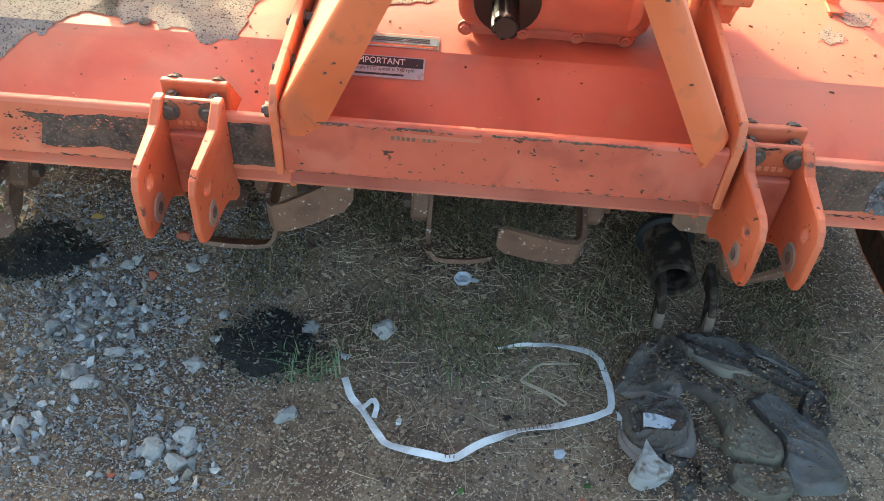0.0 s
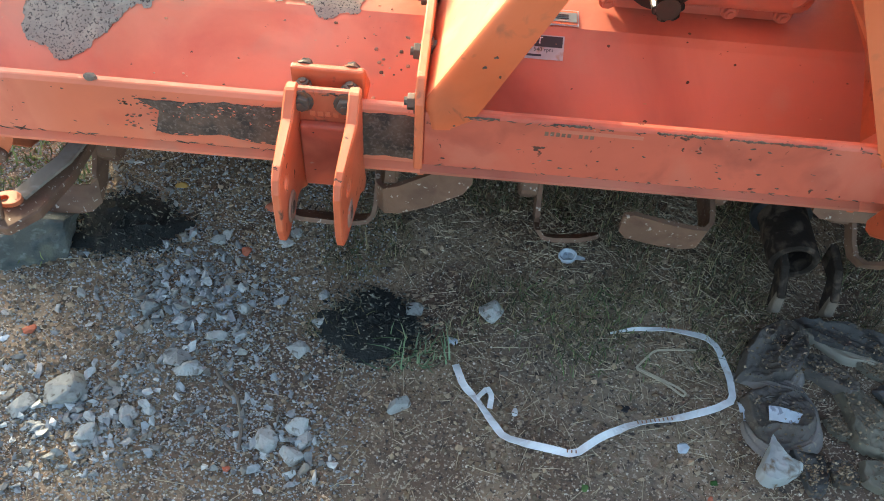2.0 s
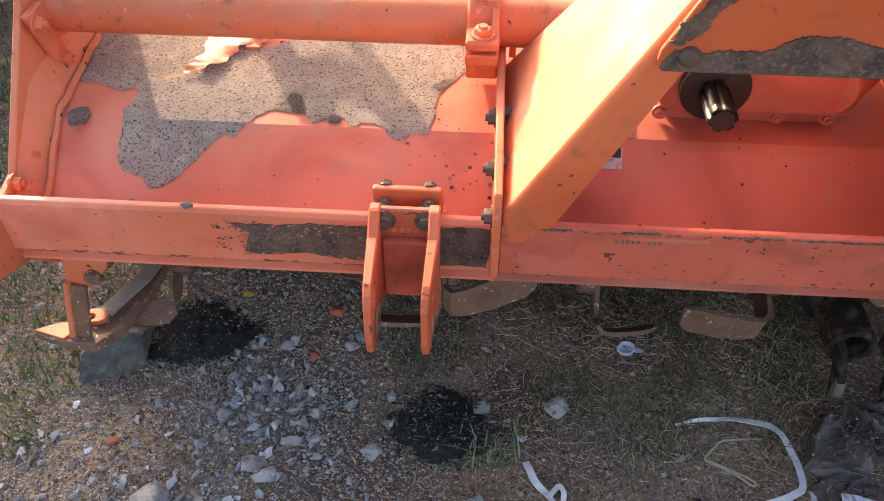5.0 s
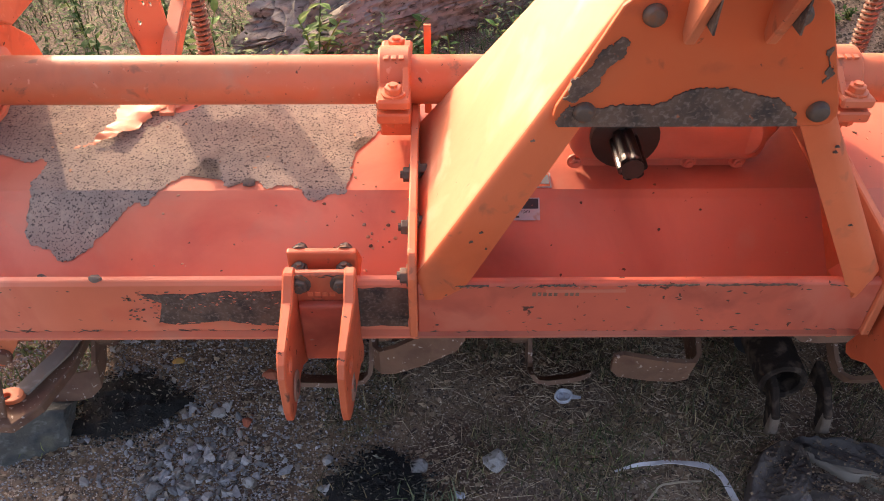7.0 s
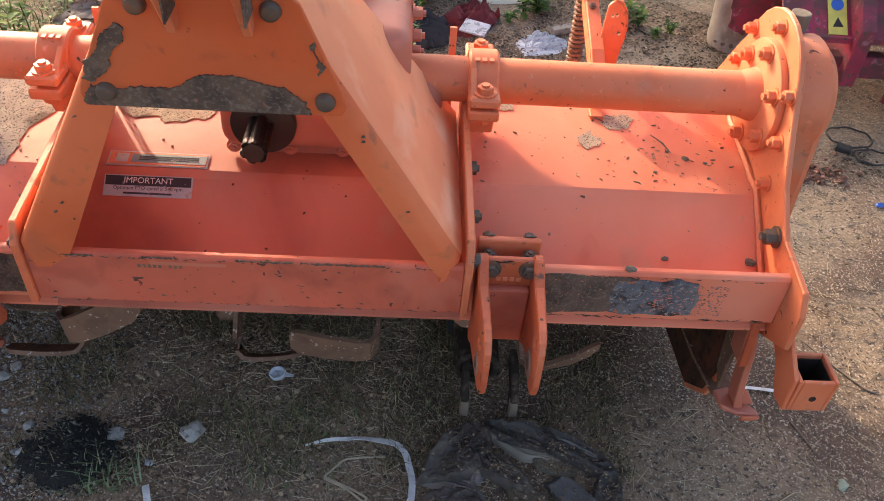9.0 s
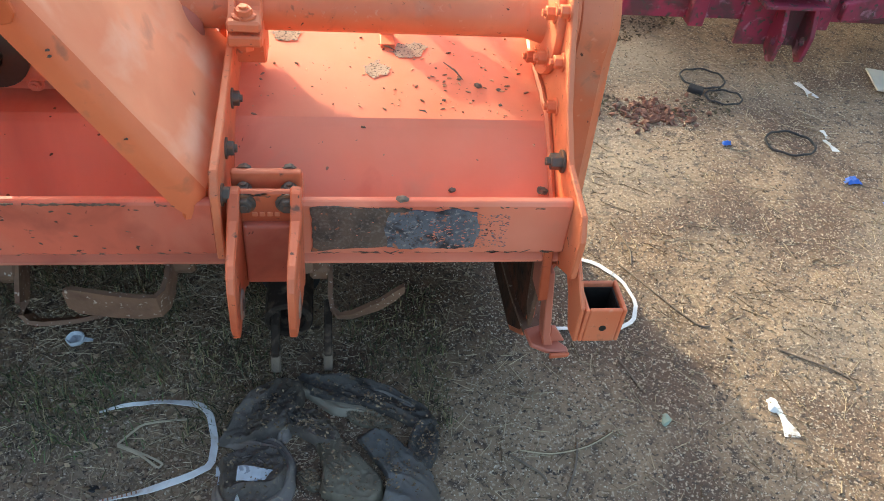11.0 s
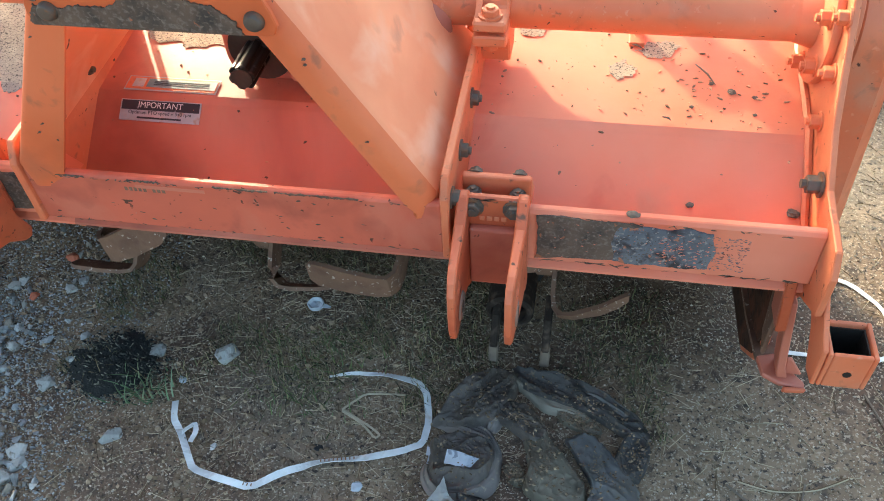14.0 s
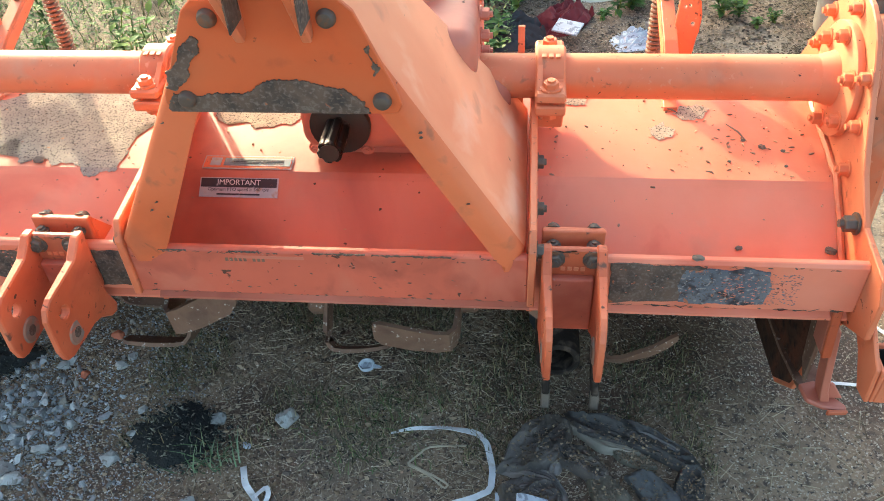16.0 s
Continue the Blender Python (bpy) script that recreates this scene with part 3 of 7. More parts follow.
# the leaning mast: two folded legs, a front plate and two lugs for the top link
LEGS = (
    # side, fold at z 0.6, its lean, inner edge at z 0.6, its lean, rear edge at z 0.6
    (-1, -0.291, 0.54, -0.213, 0.46, 1.612),
    (1, 0.349, -0.58, 0.292, -0.555, 1.64),
)
for side, fold0, lean, inner0, inner_lean, rear0 in LEGS:
    bm = bmesh.new()
    lines = []
    for z in (0.556, 0.566, 0.58, 0.6, 0.64, 0.7, 0.76, 0.82, 0.88, 0.94, 1.0, 1.06, 1.12, 1.2):
        k = min(z, 1.12)
        y0 = 1.231 - 0.066 * (z - 0.59)
        fx, ix = fold0 + lean * (k - 0.6), inner0 + inner_lean * (k - 0.6)
        ix = min(ix, 0.02) if side < 0 else max(ix, 0.04)
        if z < 0.6:
            # the lower end is cut to a blunt tip
            d = (0.6 - z) / 0.044
            fx, ix = fold0 - side * 0.005 * d, inner0 + side * 0.029 * d ** 1.3
        back = max(y0 + 0.04, rear0 - 0.55 * (k - 0.6)) if z >= 0.6 else y0 + 0.03 + 0.3 * (z - 0.556)
        r = 0.014 if side < 0 else 0.026
        pts = [(ix, y0 + 0.003), (fx - side * r, y0), (fx - side * r * 0.62, y0 + r * 0.1), (fx - side * r * 0.29, y0 + r * 0.32), (fx - side * r * 0.08, y0 + r * 0.64), (fx, y0 + r), (fx, back)]
        lines.append([bm.verts.new((x, y, z)) for x, y in pts])
    for a, b in zip(lines, lines[1:]):
        for n in range(6):
            # outer flank gets the paler paint, partly painted sunlight
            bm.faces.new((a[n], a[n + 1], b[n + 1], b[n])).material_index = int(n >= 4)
    bmesh.ops.recalc_face_normals(bm, faces=bm.faces)
    bmesh.ops.solidify(bm, geom=bm.faces[:], thickness=0.006)
    leg = part("mast_leg", bm, [MASTP, PALE_ORANGE], tiller, "orange folded steel leg of the mast with a paler outer face", smooth=True)
    rr = random.Random(61 + side)
    for _ in range(3):
        z = rr.uniform(0.62, 0.84)
        k = rr.uniform(0.2, 0.8)
        x = (fold0 + lean * (z - 0.6)) * (1 - k) + (inner0 + inner_lean * (z - 0.6)) * k
        part("paint_chip", prism(jagged([(x - 0.0025, z - 0.001), (x + 0.003, z), (x + 0.001, z + 0.0018)], 0.2, 2, rr.randint(0, 99)), "y", 1.2285 - 0.066 * (z - 0.59), 1.2315 - 0.066 * (z - 0.59), 0), DARK, leg)


def leaned(bm):
    """Leans a part of the front plate like the legs behind it."""
    for v in bm.verts:
        v.co.y += 0.0119 - 0.066 * (v.co.z - 0.88)
    return bm


mast = part("mast_front_plate", leaned(prism([(-0.132, 0.872), (-0.127, 0.861), (-0.118, 0.858), (0.168, 0.858), (0.179, 0.861), (0.184, 0.872), (0.18, 0.89), (0.135, 1.005), (0.12, 1.02), (-0.06, 1.02), (-0.075, 1.005), (-0.13, 0.885)], "y", 1.192, 1.2, 0.0015)), PLATEP, tiller)
for x, z in ((-0.099, 0.88), (0.159, 0.88), (-0.043, 0.997), (0.103, 0.997)):
    part("button_head", leaned(rod((x, 1.193, z), (x, 1.181, z), 0.0135, 20, r2=0.01, bev=0.003)), BOLT, mast, smooth=True)
# dark rust colour stands in for the shadow this plate lies in
part("mast_back_plate", box(-0.04, 0.1, 1.262, 1.27, 0.96, 1.2, 0.001), RUST, tiller)
for x in (-0.005, 0.078):
    part("top_link_lug", leaned(prism([(1.192, 0.975), (1.18, 0.968), (1.13, 1.05), (1.12, 1.2), (1.2, 1.2), (1.2, 1.0)], "x", x - 0.006, x + 0.006, 0.002, holes=[(1.15, 1.085, 0.013)])), ORANGE, tiller)
    part("bare_patch", leaned(box(x + 0.0055, x + 0.0075, 1.14, 1.185, 1.0, 1.07, 0)), DARK, mast, "dark bare steel")
part("bare_patch", leaned(prism([(u, v) for u, v in torn([(-0.125, 0.84), (-0.127, 0.868), (-0.116, 0.889), (-0.085, 0.884), (-0.045, 0.889), (-0.012, 0.892), (0.004, 0.904), (0.03, 0.911), (0.062, 0.909), (0.085, 0.902), (0.112, 0.897), (0.136, 0.878), (0.15, 0.84)], 0.05, 21) if v > 0.8595], "y", 1.1895, 1.193, 0)), DARK, mast, "grey bare steel with a torn paint edge")
part("bare_patch", leaned(prism(torn([(-0.124, 0.898), (-0.104, 0.93), (-0.09, 0.955), (-0.072, 0.972), (-0.062, 0.966), (-0.066, 0.948), (-0.08, 0.936), (-0.096, 0.905), (-0.112, 0.893)], 0.1, 22), "y", 1.1895, 1.193, 0)), DARK, mast, "grey bare steel with a torn paint edge")
part("bare_patch", leaned(prism(torn([(0.152, 0.915), (0.16, 0.925), (0.15, 0.96), (0.143, 0.955)], 0.12, 24), "y", 1.1905, 1.193, 0)), DARK, mast, "grey bare steel with a torn paint edge")

# cross tube with its clamps
TUBE = (1.605, 0.69)
tube = part("cross_tube", rod((END_L, *TUBE), (END_R, *TUBE), 0.0395, 40), ORANGE, tiller, smooth=True)
for x in (-0.327, 0.386):
    ring = [(TUBE[0] + 0.05 * math.cos(a * math.pi / 12), TUBE[1] + 0.004 + 0.05 * math.sin(a * math.pi / 12)) for a in range(13)]
    clamp = part("tube_clamp", prism([(TUBE[0] + 0.1, 0.692)] + [(TUBE[0] + 0.1, 0.71)] + ring[1:12] + [(TUBE[0] - 0.1, 0.71), (TUBE[0] - 0.1, 0.692)], "x", x - 0.026, x + 0.026, 0.004), ORANGE, tiller, smooth=True)
    lower = [(TUBE[0] + 0.1, 0.686), (TUBE[0] + 0.1, 0.668), (TUBE[0] + 0.045, 0.66), (TUBE[0] + 0.03, 0.6), (TUBE[0] - 0.03, 0.6), (TUBE[0] - 0.05, 0.655), (TUBE[0] - 0.1, 0.668), (TUBE[0] - 0.1, 0.686)]
    part("clamp_base", prism(lower, "x", x - 0.026, x + 0.026, 0.003), ORANGE, tiller)
    for y in (-0.078, 0.075):
        bolt((x, TUBE[0] + y, 0.711), (0, 0, 1), clamp, 0.014, 0.012, ORANGE, "orange_bolt")
        part("lock_nut", rod((x, TUBE[0] + y, 0.668), (x, TUBE[0] + y, 0.655), 0.013, 6), ORANGE, clamp)
    part("clamp_rib", prism([(TUBE[0] - 0.085, 0.709), (TUBE[0] - 0.04, 0.735), (TUBE[0] - 0.04, 0.709)], "x", x - 0.005 + (0.019 if x < 0 else -0.019), x + 0.005 + (0.019 if x < 0 else -0.019), 0.001), ORANGE, clamp)
    for k in range(3):
        part("cast_mark", box(x - 0.016 + k * 0.012, x - 0.008 + k * 0.012, TUBE[0] - 0.027, TUBE[0] - 0.015, 0.737 + 0.0015, 0.742, 0.0008), ORANGE, clamp)
    part("clamp_tab", box(x + (0.046 if x < 0 else -0.058), x + (0.058 if x < 0 else -0.046), 1.654, 1.661, 0.595, 0.76, 0.001), ORANGE, clamp)

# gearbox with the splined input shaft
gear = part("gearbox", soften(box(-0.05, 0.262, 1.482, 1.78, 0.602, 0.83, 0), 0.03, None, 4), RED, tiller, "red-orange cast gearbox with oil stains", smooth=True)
part("bearing_cover", rod((0.027, 1.484, 0.664), (0.027, 1.468, 0.664), 0.053, 28, bev=0.002), GREASE_AND_SHADE, gear, "black greasy bearing cover", smooth=True)
spl = []
for n in range(36):
    a = n * math.tau / 36
    rr = 0.0218 if n % 6 < 4 else 0.0182
    spl.append((0.024 + rr * math.cos(a), 0.664 + rr * math.sin(a)))
part("gearbox_flange", soften(box(-0.03, 0.25, 1.52, 1.76, 0.572, 0.604, 0), 0.012, None, 2), RED, gear, smooth=True)
part("rear_case", rod((0.2, 1.5, 0.66), (0.285, 1.6, 0.66), 0.05, 20, bev=0.01), RED, gear, smooth=True)
shaft = part("input_shaft", prism(spl, "y", 1.392, 1.47, 0.0015), STEEL, gear, "worn steel splined shaft with black grease")
part("shaft_grease", rod((0.024, 1.3905, 0.664), (0.024, 1.393, 0.664), 0.0165, 20), GREASE_AND_SHADE, shaft)
# lower hitch brackets
for cx in (-0.425, 0.425):
    face = [(cx - 0.05, 0.47), (cx - 0.05, 0.57), (cx - 0.044, 0.582), (cx - 0.035, 0.586), (cx + 0.035, 0.586), (cx + 0.044, 0.582), (cx + 0.05, 0.57), (cx + 0.05, 0.47)]
    bracket = part("hitch_bracket", prism(face, "y", 1.256, 1.268, 0.003), FORK, tiller, "orange forked hitch bracket bolted to the beam")
    part("bracket_back", box(cx - 0.034, cx + 0.034, 1.243, 1.257, 0.42, 0.535, 0.004), BEAMP, bracket)
    strap = part("clamp_strap", box(cx - 0.05, cx + 0.05, 1.291, 1.303, 0.535, 0.594, 0.003), FORK, bracket)
    part("strap_gusset", prism([(1.303, 0.59), (1.35, 0.53), (1.303, 0.53)], "x", cx + 0.042, cx + 0.05, 0.001), ORANGE, strap)
    for s in (-1, 1):
        arm = [(1.27, 0.588), (1.252, 0.59), (1.218, 0.567), (1.137, 0.56), (1.12, 0.552), (1.11, 0.535), (1.106, 0.47), (1.113, 0.443), (1.13, 0.436), (1.2, 0.438), (1.222, 0.43), (1.252, 0.404), (1.268, 0.399), (1.278, 0.412), (1.262, 0.455), (1.258, 0.5)]
        x = cx + s * 0.0425
        bm = prism(arm, "x", x - 0.008, x + 0.008, 0.0025, holes=[(1.15, 0.518, 0.011)])
        for v in bm.verts:
            # the forged ends thin out and turn slightly inwards
            k = smooth_step(1.2, 1.1, v.co.y)
            v.co.x = x + (v.co.x - x) * (1 - 0.34 * k) - s * 0.004 * k
        arm_ob = part("hitch_arm", bm, FORK, bracket)
        for w in (-1, 1):
            xo = x - s * 0.003 + w * 0.0066
            part("pin_seat", rod((xo, 1.157, 0.466), (xo + w * 0.0022, 1.157, 0.466), 0.023, 22, r2=0.02), WORNFORK, arm_ob, "worn grey seat round the pin hole", smooth=True)
            # no bore here: a dark disc paints the shaded hole
            part("pin_hole", rod((xo + w * 0.0018, 1.156, 0.466), (xo + w * 0.0027, 1.156, 0.466), 0.0095, 18), DARK, arm_ob)
        bolt((cx + s * 0.03, 1.256, 0.567), (0, -1, 0), bracket, 0.0125, 0.01)
        bolt((cx + s * 0.032, 1.281, 0.572), (0, 0, 1), bracket, 0.009, 0.008)
        bolt((cx + s * 0.032, 1.303, 0.583), (0, 1, 0.1), bracket, 0.0105, 0.012)
    for k in range(4):
        part("cast_mark", box(cx - 0.02 + k * 0.0105, cx - 0.0125 + k * 0.0105, 1.2545, 1.257, 0.543, 0.551, 0.001), ORANGE, bracket)
    nicks("edge_wear", 26, cx - 0.046, cx + 0.046, 0.579, 0.5845, 1.2553, (0.008, 0.0022), int(cx * 100) + 90, bracket)

# end plates
plate_l = [(1.215, 0.44), (1.215, 0.5), (1.29, 0.53), (1.35, 0.54), (1.545, 0.745), (1.62, 0.8), (1.7, 0.8), (1.9, 0.62), (1.98, 0.4), (1.95, 0.1), (1.66, 0.07), (1.56, 0.16), (1.5, 0.18), (1.3, 0.4)]
end_l = part("end_plate", prism(plate_l, "x", END_L - 0.006, END_L + 0.006, 0.002), ORANGE, tiller)
arc = [(1.603 + 0.124 * math.cos(radians(a)), 0.72 + 0.124 * math.sin(radians(a))) for a in range(150, 14, -15)] + [(1.752, 0.715), (1.796, 0.65)]
plate_r = [(1.215, 0.45), (1.215, 0.525), (1.235, 0.56), (1.34, 0.575), (1.403, 0.631), (1.443, 0.692)] + arc + [(1.9, 0.5), (1.98, 0.35), (1.95, 0.08), (1.62, 0.05), (1.45, 0.06), (1.375, 0.13), (1.352, 0.21), (1.362, 0.27), (1.34, 0.33), (1.3, 0.4)]
end_r = part("end_plate", prism(plate_r, "x", END_R - 0.004, END_R + 0.006, 0.002), ORANGE, tiller)
# thin dark brown layer over the plate's inner side
part("mud_lining", prism([(1.36, 0.43), (1.358, 0.28), (1.362, 0.215), (1.382, 0.14), (1.455, 0.072), (1.62, 0.06), (1.93, 0.09), (1.96, 0.34), (1.88, 0.43)], "x", END_R - 0.0085, END_R - 0.0045, 0.001), DARK_BROWN, end_r, "dark brown layer on the inside of the plate")
arc2 = [(1.612 + 0.106 * math.cos(radians(a)), 0.69 + 0.106 * math.sin(radians(a))) for a in range(200, -21, -12)]
arc3 = [(1.6 + 0.13 * math.cos(radians(a)), 0.27 + 0.13 * math.sin(radians(a))) for a in range(-20, -201, -20)]
part("chain_case", prism(arc2 + arc3, "x", END_R + 0.006, END_R + 0.096, 0.02), ORANGE, tiller, "orange rounded steel drive case", smooth=True)
flange = part("tube_flange", rod((END_R - 0.017, TUBE[0] - 0.012, TUBE[1] + 0.006), (END_R - 0.004, TUBE[0] - 0.012, TUBE[1] + 0.006), 0.098, 40, bev=0.002), ORANGE, end_r, smooth=True)
part("tube_flare", rod((END_R - 0.045, *TUBE), (END_R - 0.016, *TUBE), 0.0396, 36, r2=0.048), ORANGE, end_r, smooth=True)
for n in range(6):
    a = n * math.tau / 6 + 0.55
    bolt((END_R - 0.017, TUBE[0] - 0.012 + 0.08 * math.cos(a), TUBE[1] + 0.006 + 0.08 * math.sin(a)), (-1, 0, 0), flange, 0.012, 0.016, ORANGE, "orange_bolt")
bolt((END_R - 0.006, 1.366, 0.562), (-1, 0, 0), end_r, 0.014, 0.02)
socket = part("stand_socket", bmesh.new(), ORANGE, tiller, "short orange square tube, open at the top")
bm = bmesh.new()
for x0, x1, y0, y1 in ((0.9005, 0.907, 1.166, 1.232), (0.959, 0.966, 1.166, 1.232), (0.907, 0.959, 1.166, 1.173), (0.907, 0.959, 1.225, 1.232)):
    box(x0, x1, y0, y1, 0.358, 0.43, 0.0025, bm)
bm.to_mesh(socket.data)
bm.free()
# black disc painted on in place of a shaded hole
part("pin_hole", rod((0.934, 1.1652, 0.39), (0.934, 1.167, 0.39), 0.006, 14), GREASE_AND_SHADE, socket)
part("socket_arm", prism([(1.29, 0.475), (1.24, 0.475), (1.17, 0.43), (1.166, 0.358), (1.2, 0.352), (1.24, 0.4), (1.29, 0.43)], "x", 0.8925, 0.9, 0.002), ORANGE, tiller)

# black floor and walls paint the shade deep inside the tube
box(0.907, 0.959, 1.173, 1.225, 0.36, 0.364, 0, lid := bmesh.new())
part("socket_floor", lid, GREASE_AND_SHADE, socket)
bm = bmesh.new()
for x0, x1, y0, y1 in ((0.9075, 0.9095, 1.1735, 1.2245), (0.9565, 0.9585, 1.1735, 1.2245), (0.9095, 0.9565, 1.1735, 1.1755), (0.9095, 0.9565, 1.2225, 1.2245)):
    box(x0, x1, y0, y1, 0.364, 0.422, 0, bm)
part("socket_lining", bm, GREASE_AND_SHADE, socket, "dark inside of the tube, its shade put into the colour")

# skids at both ends
skid = part("skid", prism([(0.872, 0.39), (0.884, 0.39), (0.905, 0.23), (0.914, 0.203), (0.896, 0.203), (0.891, 0.23)], "y", 1.287, 1.325, 0.002), RED, tiller, "scuffed red-orange steel skid leg and foot")
part("skid_holder", prism([(0.853, 0.452), (0.868, 0.452), (0.879, 0.335), (0.863, 0.331)], "y", 1.278, 1.286, 0.002), FORK, skid)
part("skid_holder", prism([(0.853, 0.452), (0.859, 0.452), (0.869, 0.334), (0.863, 0.331)], "y", 1.286, 1.334, 0.002), RED, skid)
part("skid_brace", prism([(1.327, 0.43), (1.4, 0.43), (1.36, 0.24), (1.327, 0.21)], "x", 0.872, 0.88, 0.002), RUST, skid)
part("skid_foot", prism([(0.868, 1.33), (0.874, 1.292), (0.9, 1.277), (0.94, 1.272), (0.942, 1.284), (0.918, 1.31), (0.9, 1.34)], "z", 0.192, 0.203, 0.003), RED, skid)
part("skid_toe", prism([(0.905, 0.19), (0.94, 0.194), (0.942, 0.203), (0.906, 0.201)], "y", 1.266, 1.273, 0.002), FORK, skid, "bright orange bent toe")
part("skid_wing", prism([(0.909, 0.204), (0.938, 0.204), (0.913, 0.245), (0.905, 0.245)], "y", 1.296, 1.302, 0.002), RED, skid)
part("skid_runner", ribbon([(0.893, 1.325, 0.196), (0.893, 1.45, 0.165), (0.893, 1.6, 0.15), (0.893, 1.8, 0.16), (0.893, 1.92, 0.22)], 0.05, 0.009), RUST, skid)
skid = part("skid", prism([(-1.012, 0.34), (-0.98, 0.335), (-1.012, 0.2), (-1.046, 0.2)], "y", 1.3, 1.308, 0.002), RUST, tiller, "worn steel skid with an orange post")
part("skid_brace", prism([(-1.016, 0.345), (-1.006, 0.345), (-1.04, 0.2), (-1.052, 0.2)], "y", 1.296, 1.325, 0.002), ORANGE, skid)
part("skid_brace", prism([(-1.002, 0.455), (-0.9, 0.455), (-0.935, 0.38), (-0.972, 0.33), (-1.014, 0.335)], "y", 1.309, 1.317, 0.002, holes=[(-0.962, 0.36, 0.011)]), ORANGE, skid)
part("skid_bolt", rod((-0.962, 1.31, 0.36), (-0.962, 1.297, 0.36), 0.014, 18, bev=0.003), RUST, skid, smooth=True)
part("skid_foot", prism([(-1.125, 1.307), (-1.06, 1.288), (-1.0, 1.284), (-0.962, 1.33), (-0.937, 1.42), (-0.93, 1.56), (-0.962, 1.56), (-0.985, 1.44), (-1.01, 1.375), (-1.04, 1.34), (-1.08, 1.332)], "z", 0.178, 0.2, 0.003), RUST, skid)
part("skid_toe", prism([(-1.122, 1.309), (-1.06, 1.292), (-1.045, 1.315), (-1.05, 1.334), (-1.08, 1.33)], "z", 0.2, 0.204, 0.001), ORANGE, skid)
eye = [(-1.02 + 0.024 * math.cos(k * math.tau / 16), 1.346 + 0.017 * math.sin(k * math.tau / 16)) for k in range(16)]
part("slotted_eye", prism(eye, "z", 0.2, 0.21, 0.001, holes=[(-1.026, 1.342, 0.008)]), ORANGE, skid)
part("worn_strap", ribbon([(-1.005, 1.355, 0.206), (-0.985, 1.4, 0.206), (-0.96, 1.45, 0.207), (-0.95, 1.5, 0.208)], 0.03, 0.006), DUSTY, skid)

# rotor under the hood
AXIS = (1.635, 0.26)
rotor = part("rotor_shaft", rod((END_L + 0.02, *AXIS), (END_R - 0.02, *AXIS), 0.042, 24), RUST, tiller, "rusty steel rotor tube", smooth=True)


def tine(x0, way, angle, reach=0.13, width=0.062, lie=None, skew=0.0):
    """An L-shaped blade bolted to a flange: a shank outwards, then a foot along the rotor. lie: the slant of the foot, if not square to the shank."""
    a = radians(angle)
    out, along = Vector((0, -math.cos(a), math.sin(a))), Vector((0, math.sin(a), math.cos(a)))
    slant = along if lie is None else Vector((0, math.cos(radians(lie)), math.sin(radians(lie))))
    base = Vector((x0, *AXIS))
    prof = [(0.0, 0.05, 0.8), (0.0, 0.12, 1.0), (0.0, 0.2, 1.0), (0.004, 0.226, 1.0), (0.016, 0.241, 1.0), (0.04, 0.246, 1.05), (0.09, 0.248, 1.05), (reach - 0.015, 0.246, 1.0), (reach, 0.244, 0.6)]
    bm = bmesh.new()
    rings = []
    for dx, r, w in prof:
        a = radians(angle + skew * dx / reach)
        out, along = Vector((0, -math.cos(a), math.sin(a))), Vector((0, math.sin(a), math.cos(a)))
        slant = along if lie is None else slant
        k = smooth_step(0.19, 0.243, r)
        axis = along.lerp(slant, k).normalized()
        c = base + out * r + Vector((way * dx, 0, 0))
        n = Vector((-way, 0, 0)).lerp(axis.cross(Vector((way, 0, 0))) * (1 if axis.cross(Vector((way, 0, 0))).dot(out) > 0 else -1), smooth_step(0.0, 0.03, dx)).normalized()
        rings.append([bm.verts.new(c + axis * (sa * width * w / 2) + n * (sb * 0.0045)) for sa, sb in ((1, 1), (-1, 1), (-1, -1), (1, -1))])
    for p, q in zip(rings, rings[1:]):
        for k in range(4):
            bm.faces.new((p[k], p[(k + 1) % 4], q[(k + 1) % 4], q[k]))
    bm.faces.new(rings[0])
    bm.faces.new(rings[-1][::-1])
    part("blade", bm, RUST, rotor, smooth=True)


HIDDEN = ((120, 1, None, 0), (165, -1, None, 0), (215, 1, None, 0), (75, -1, None, 0))
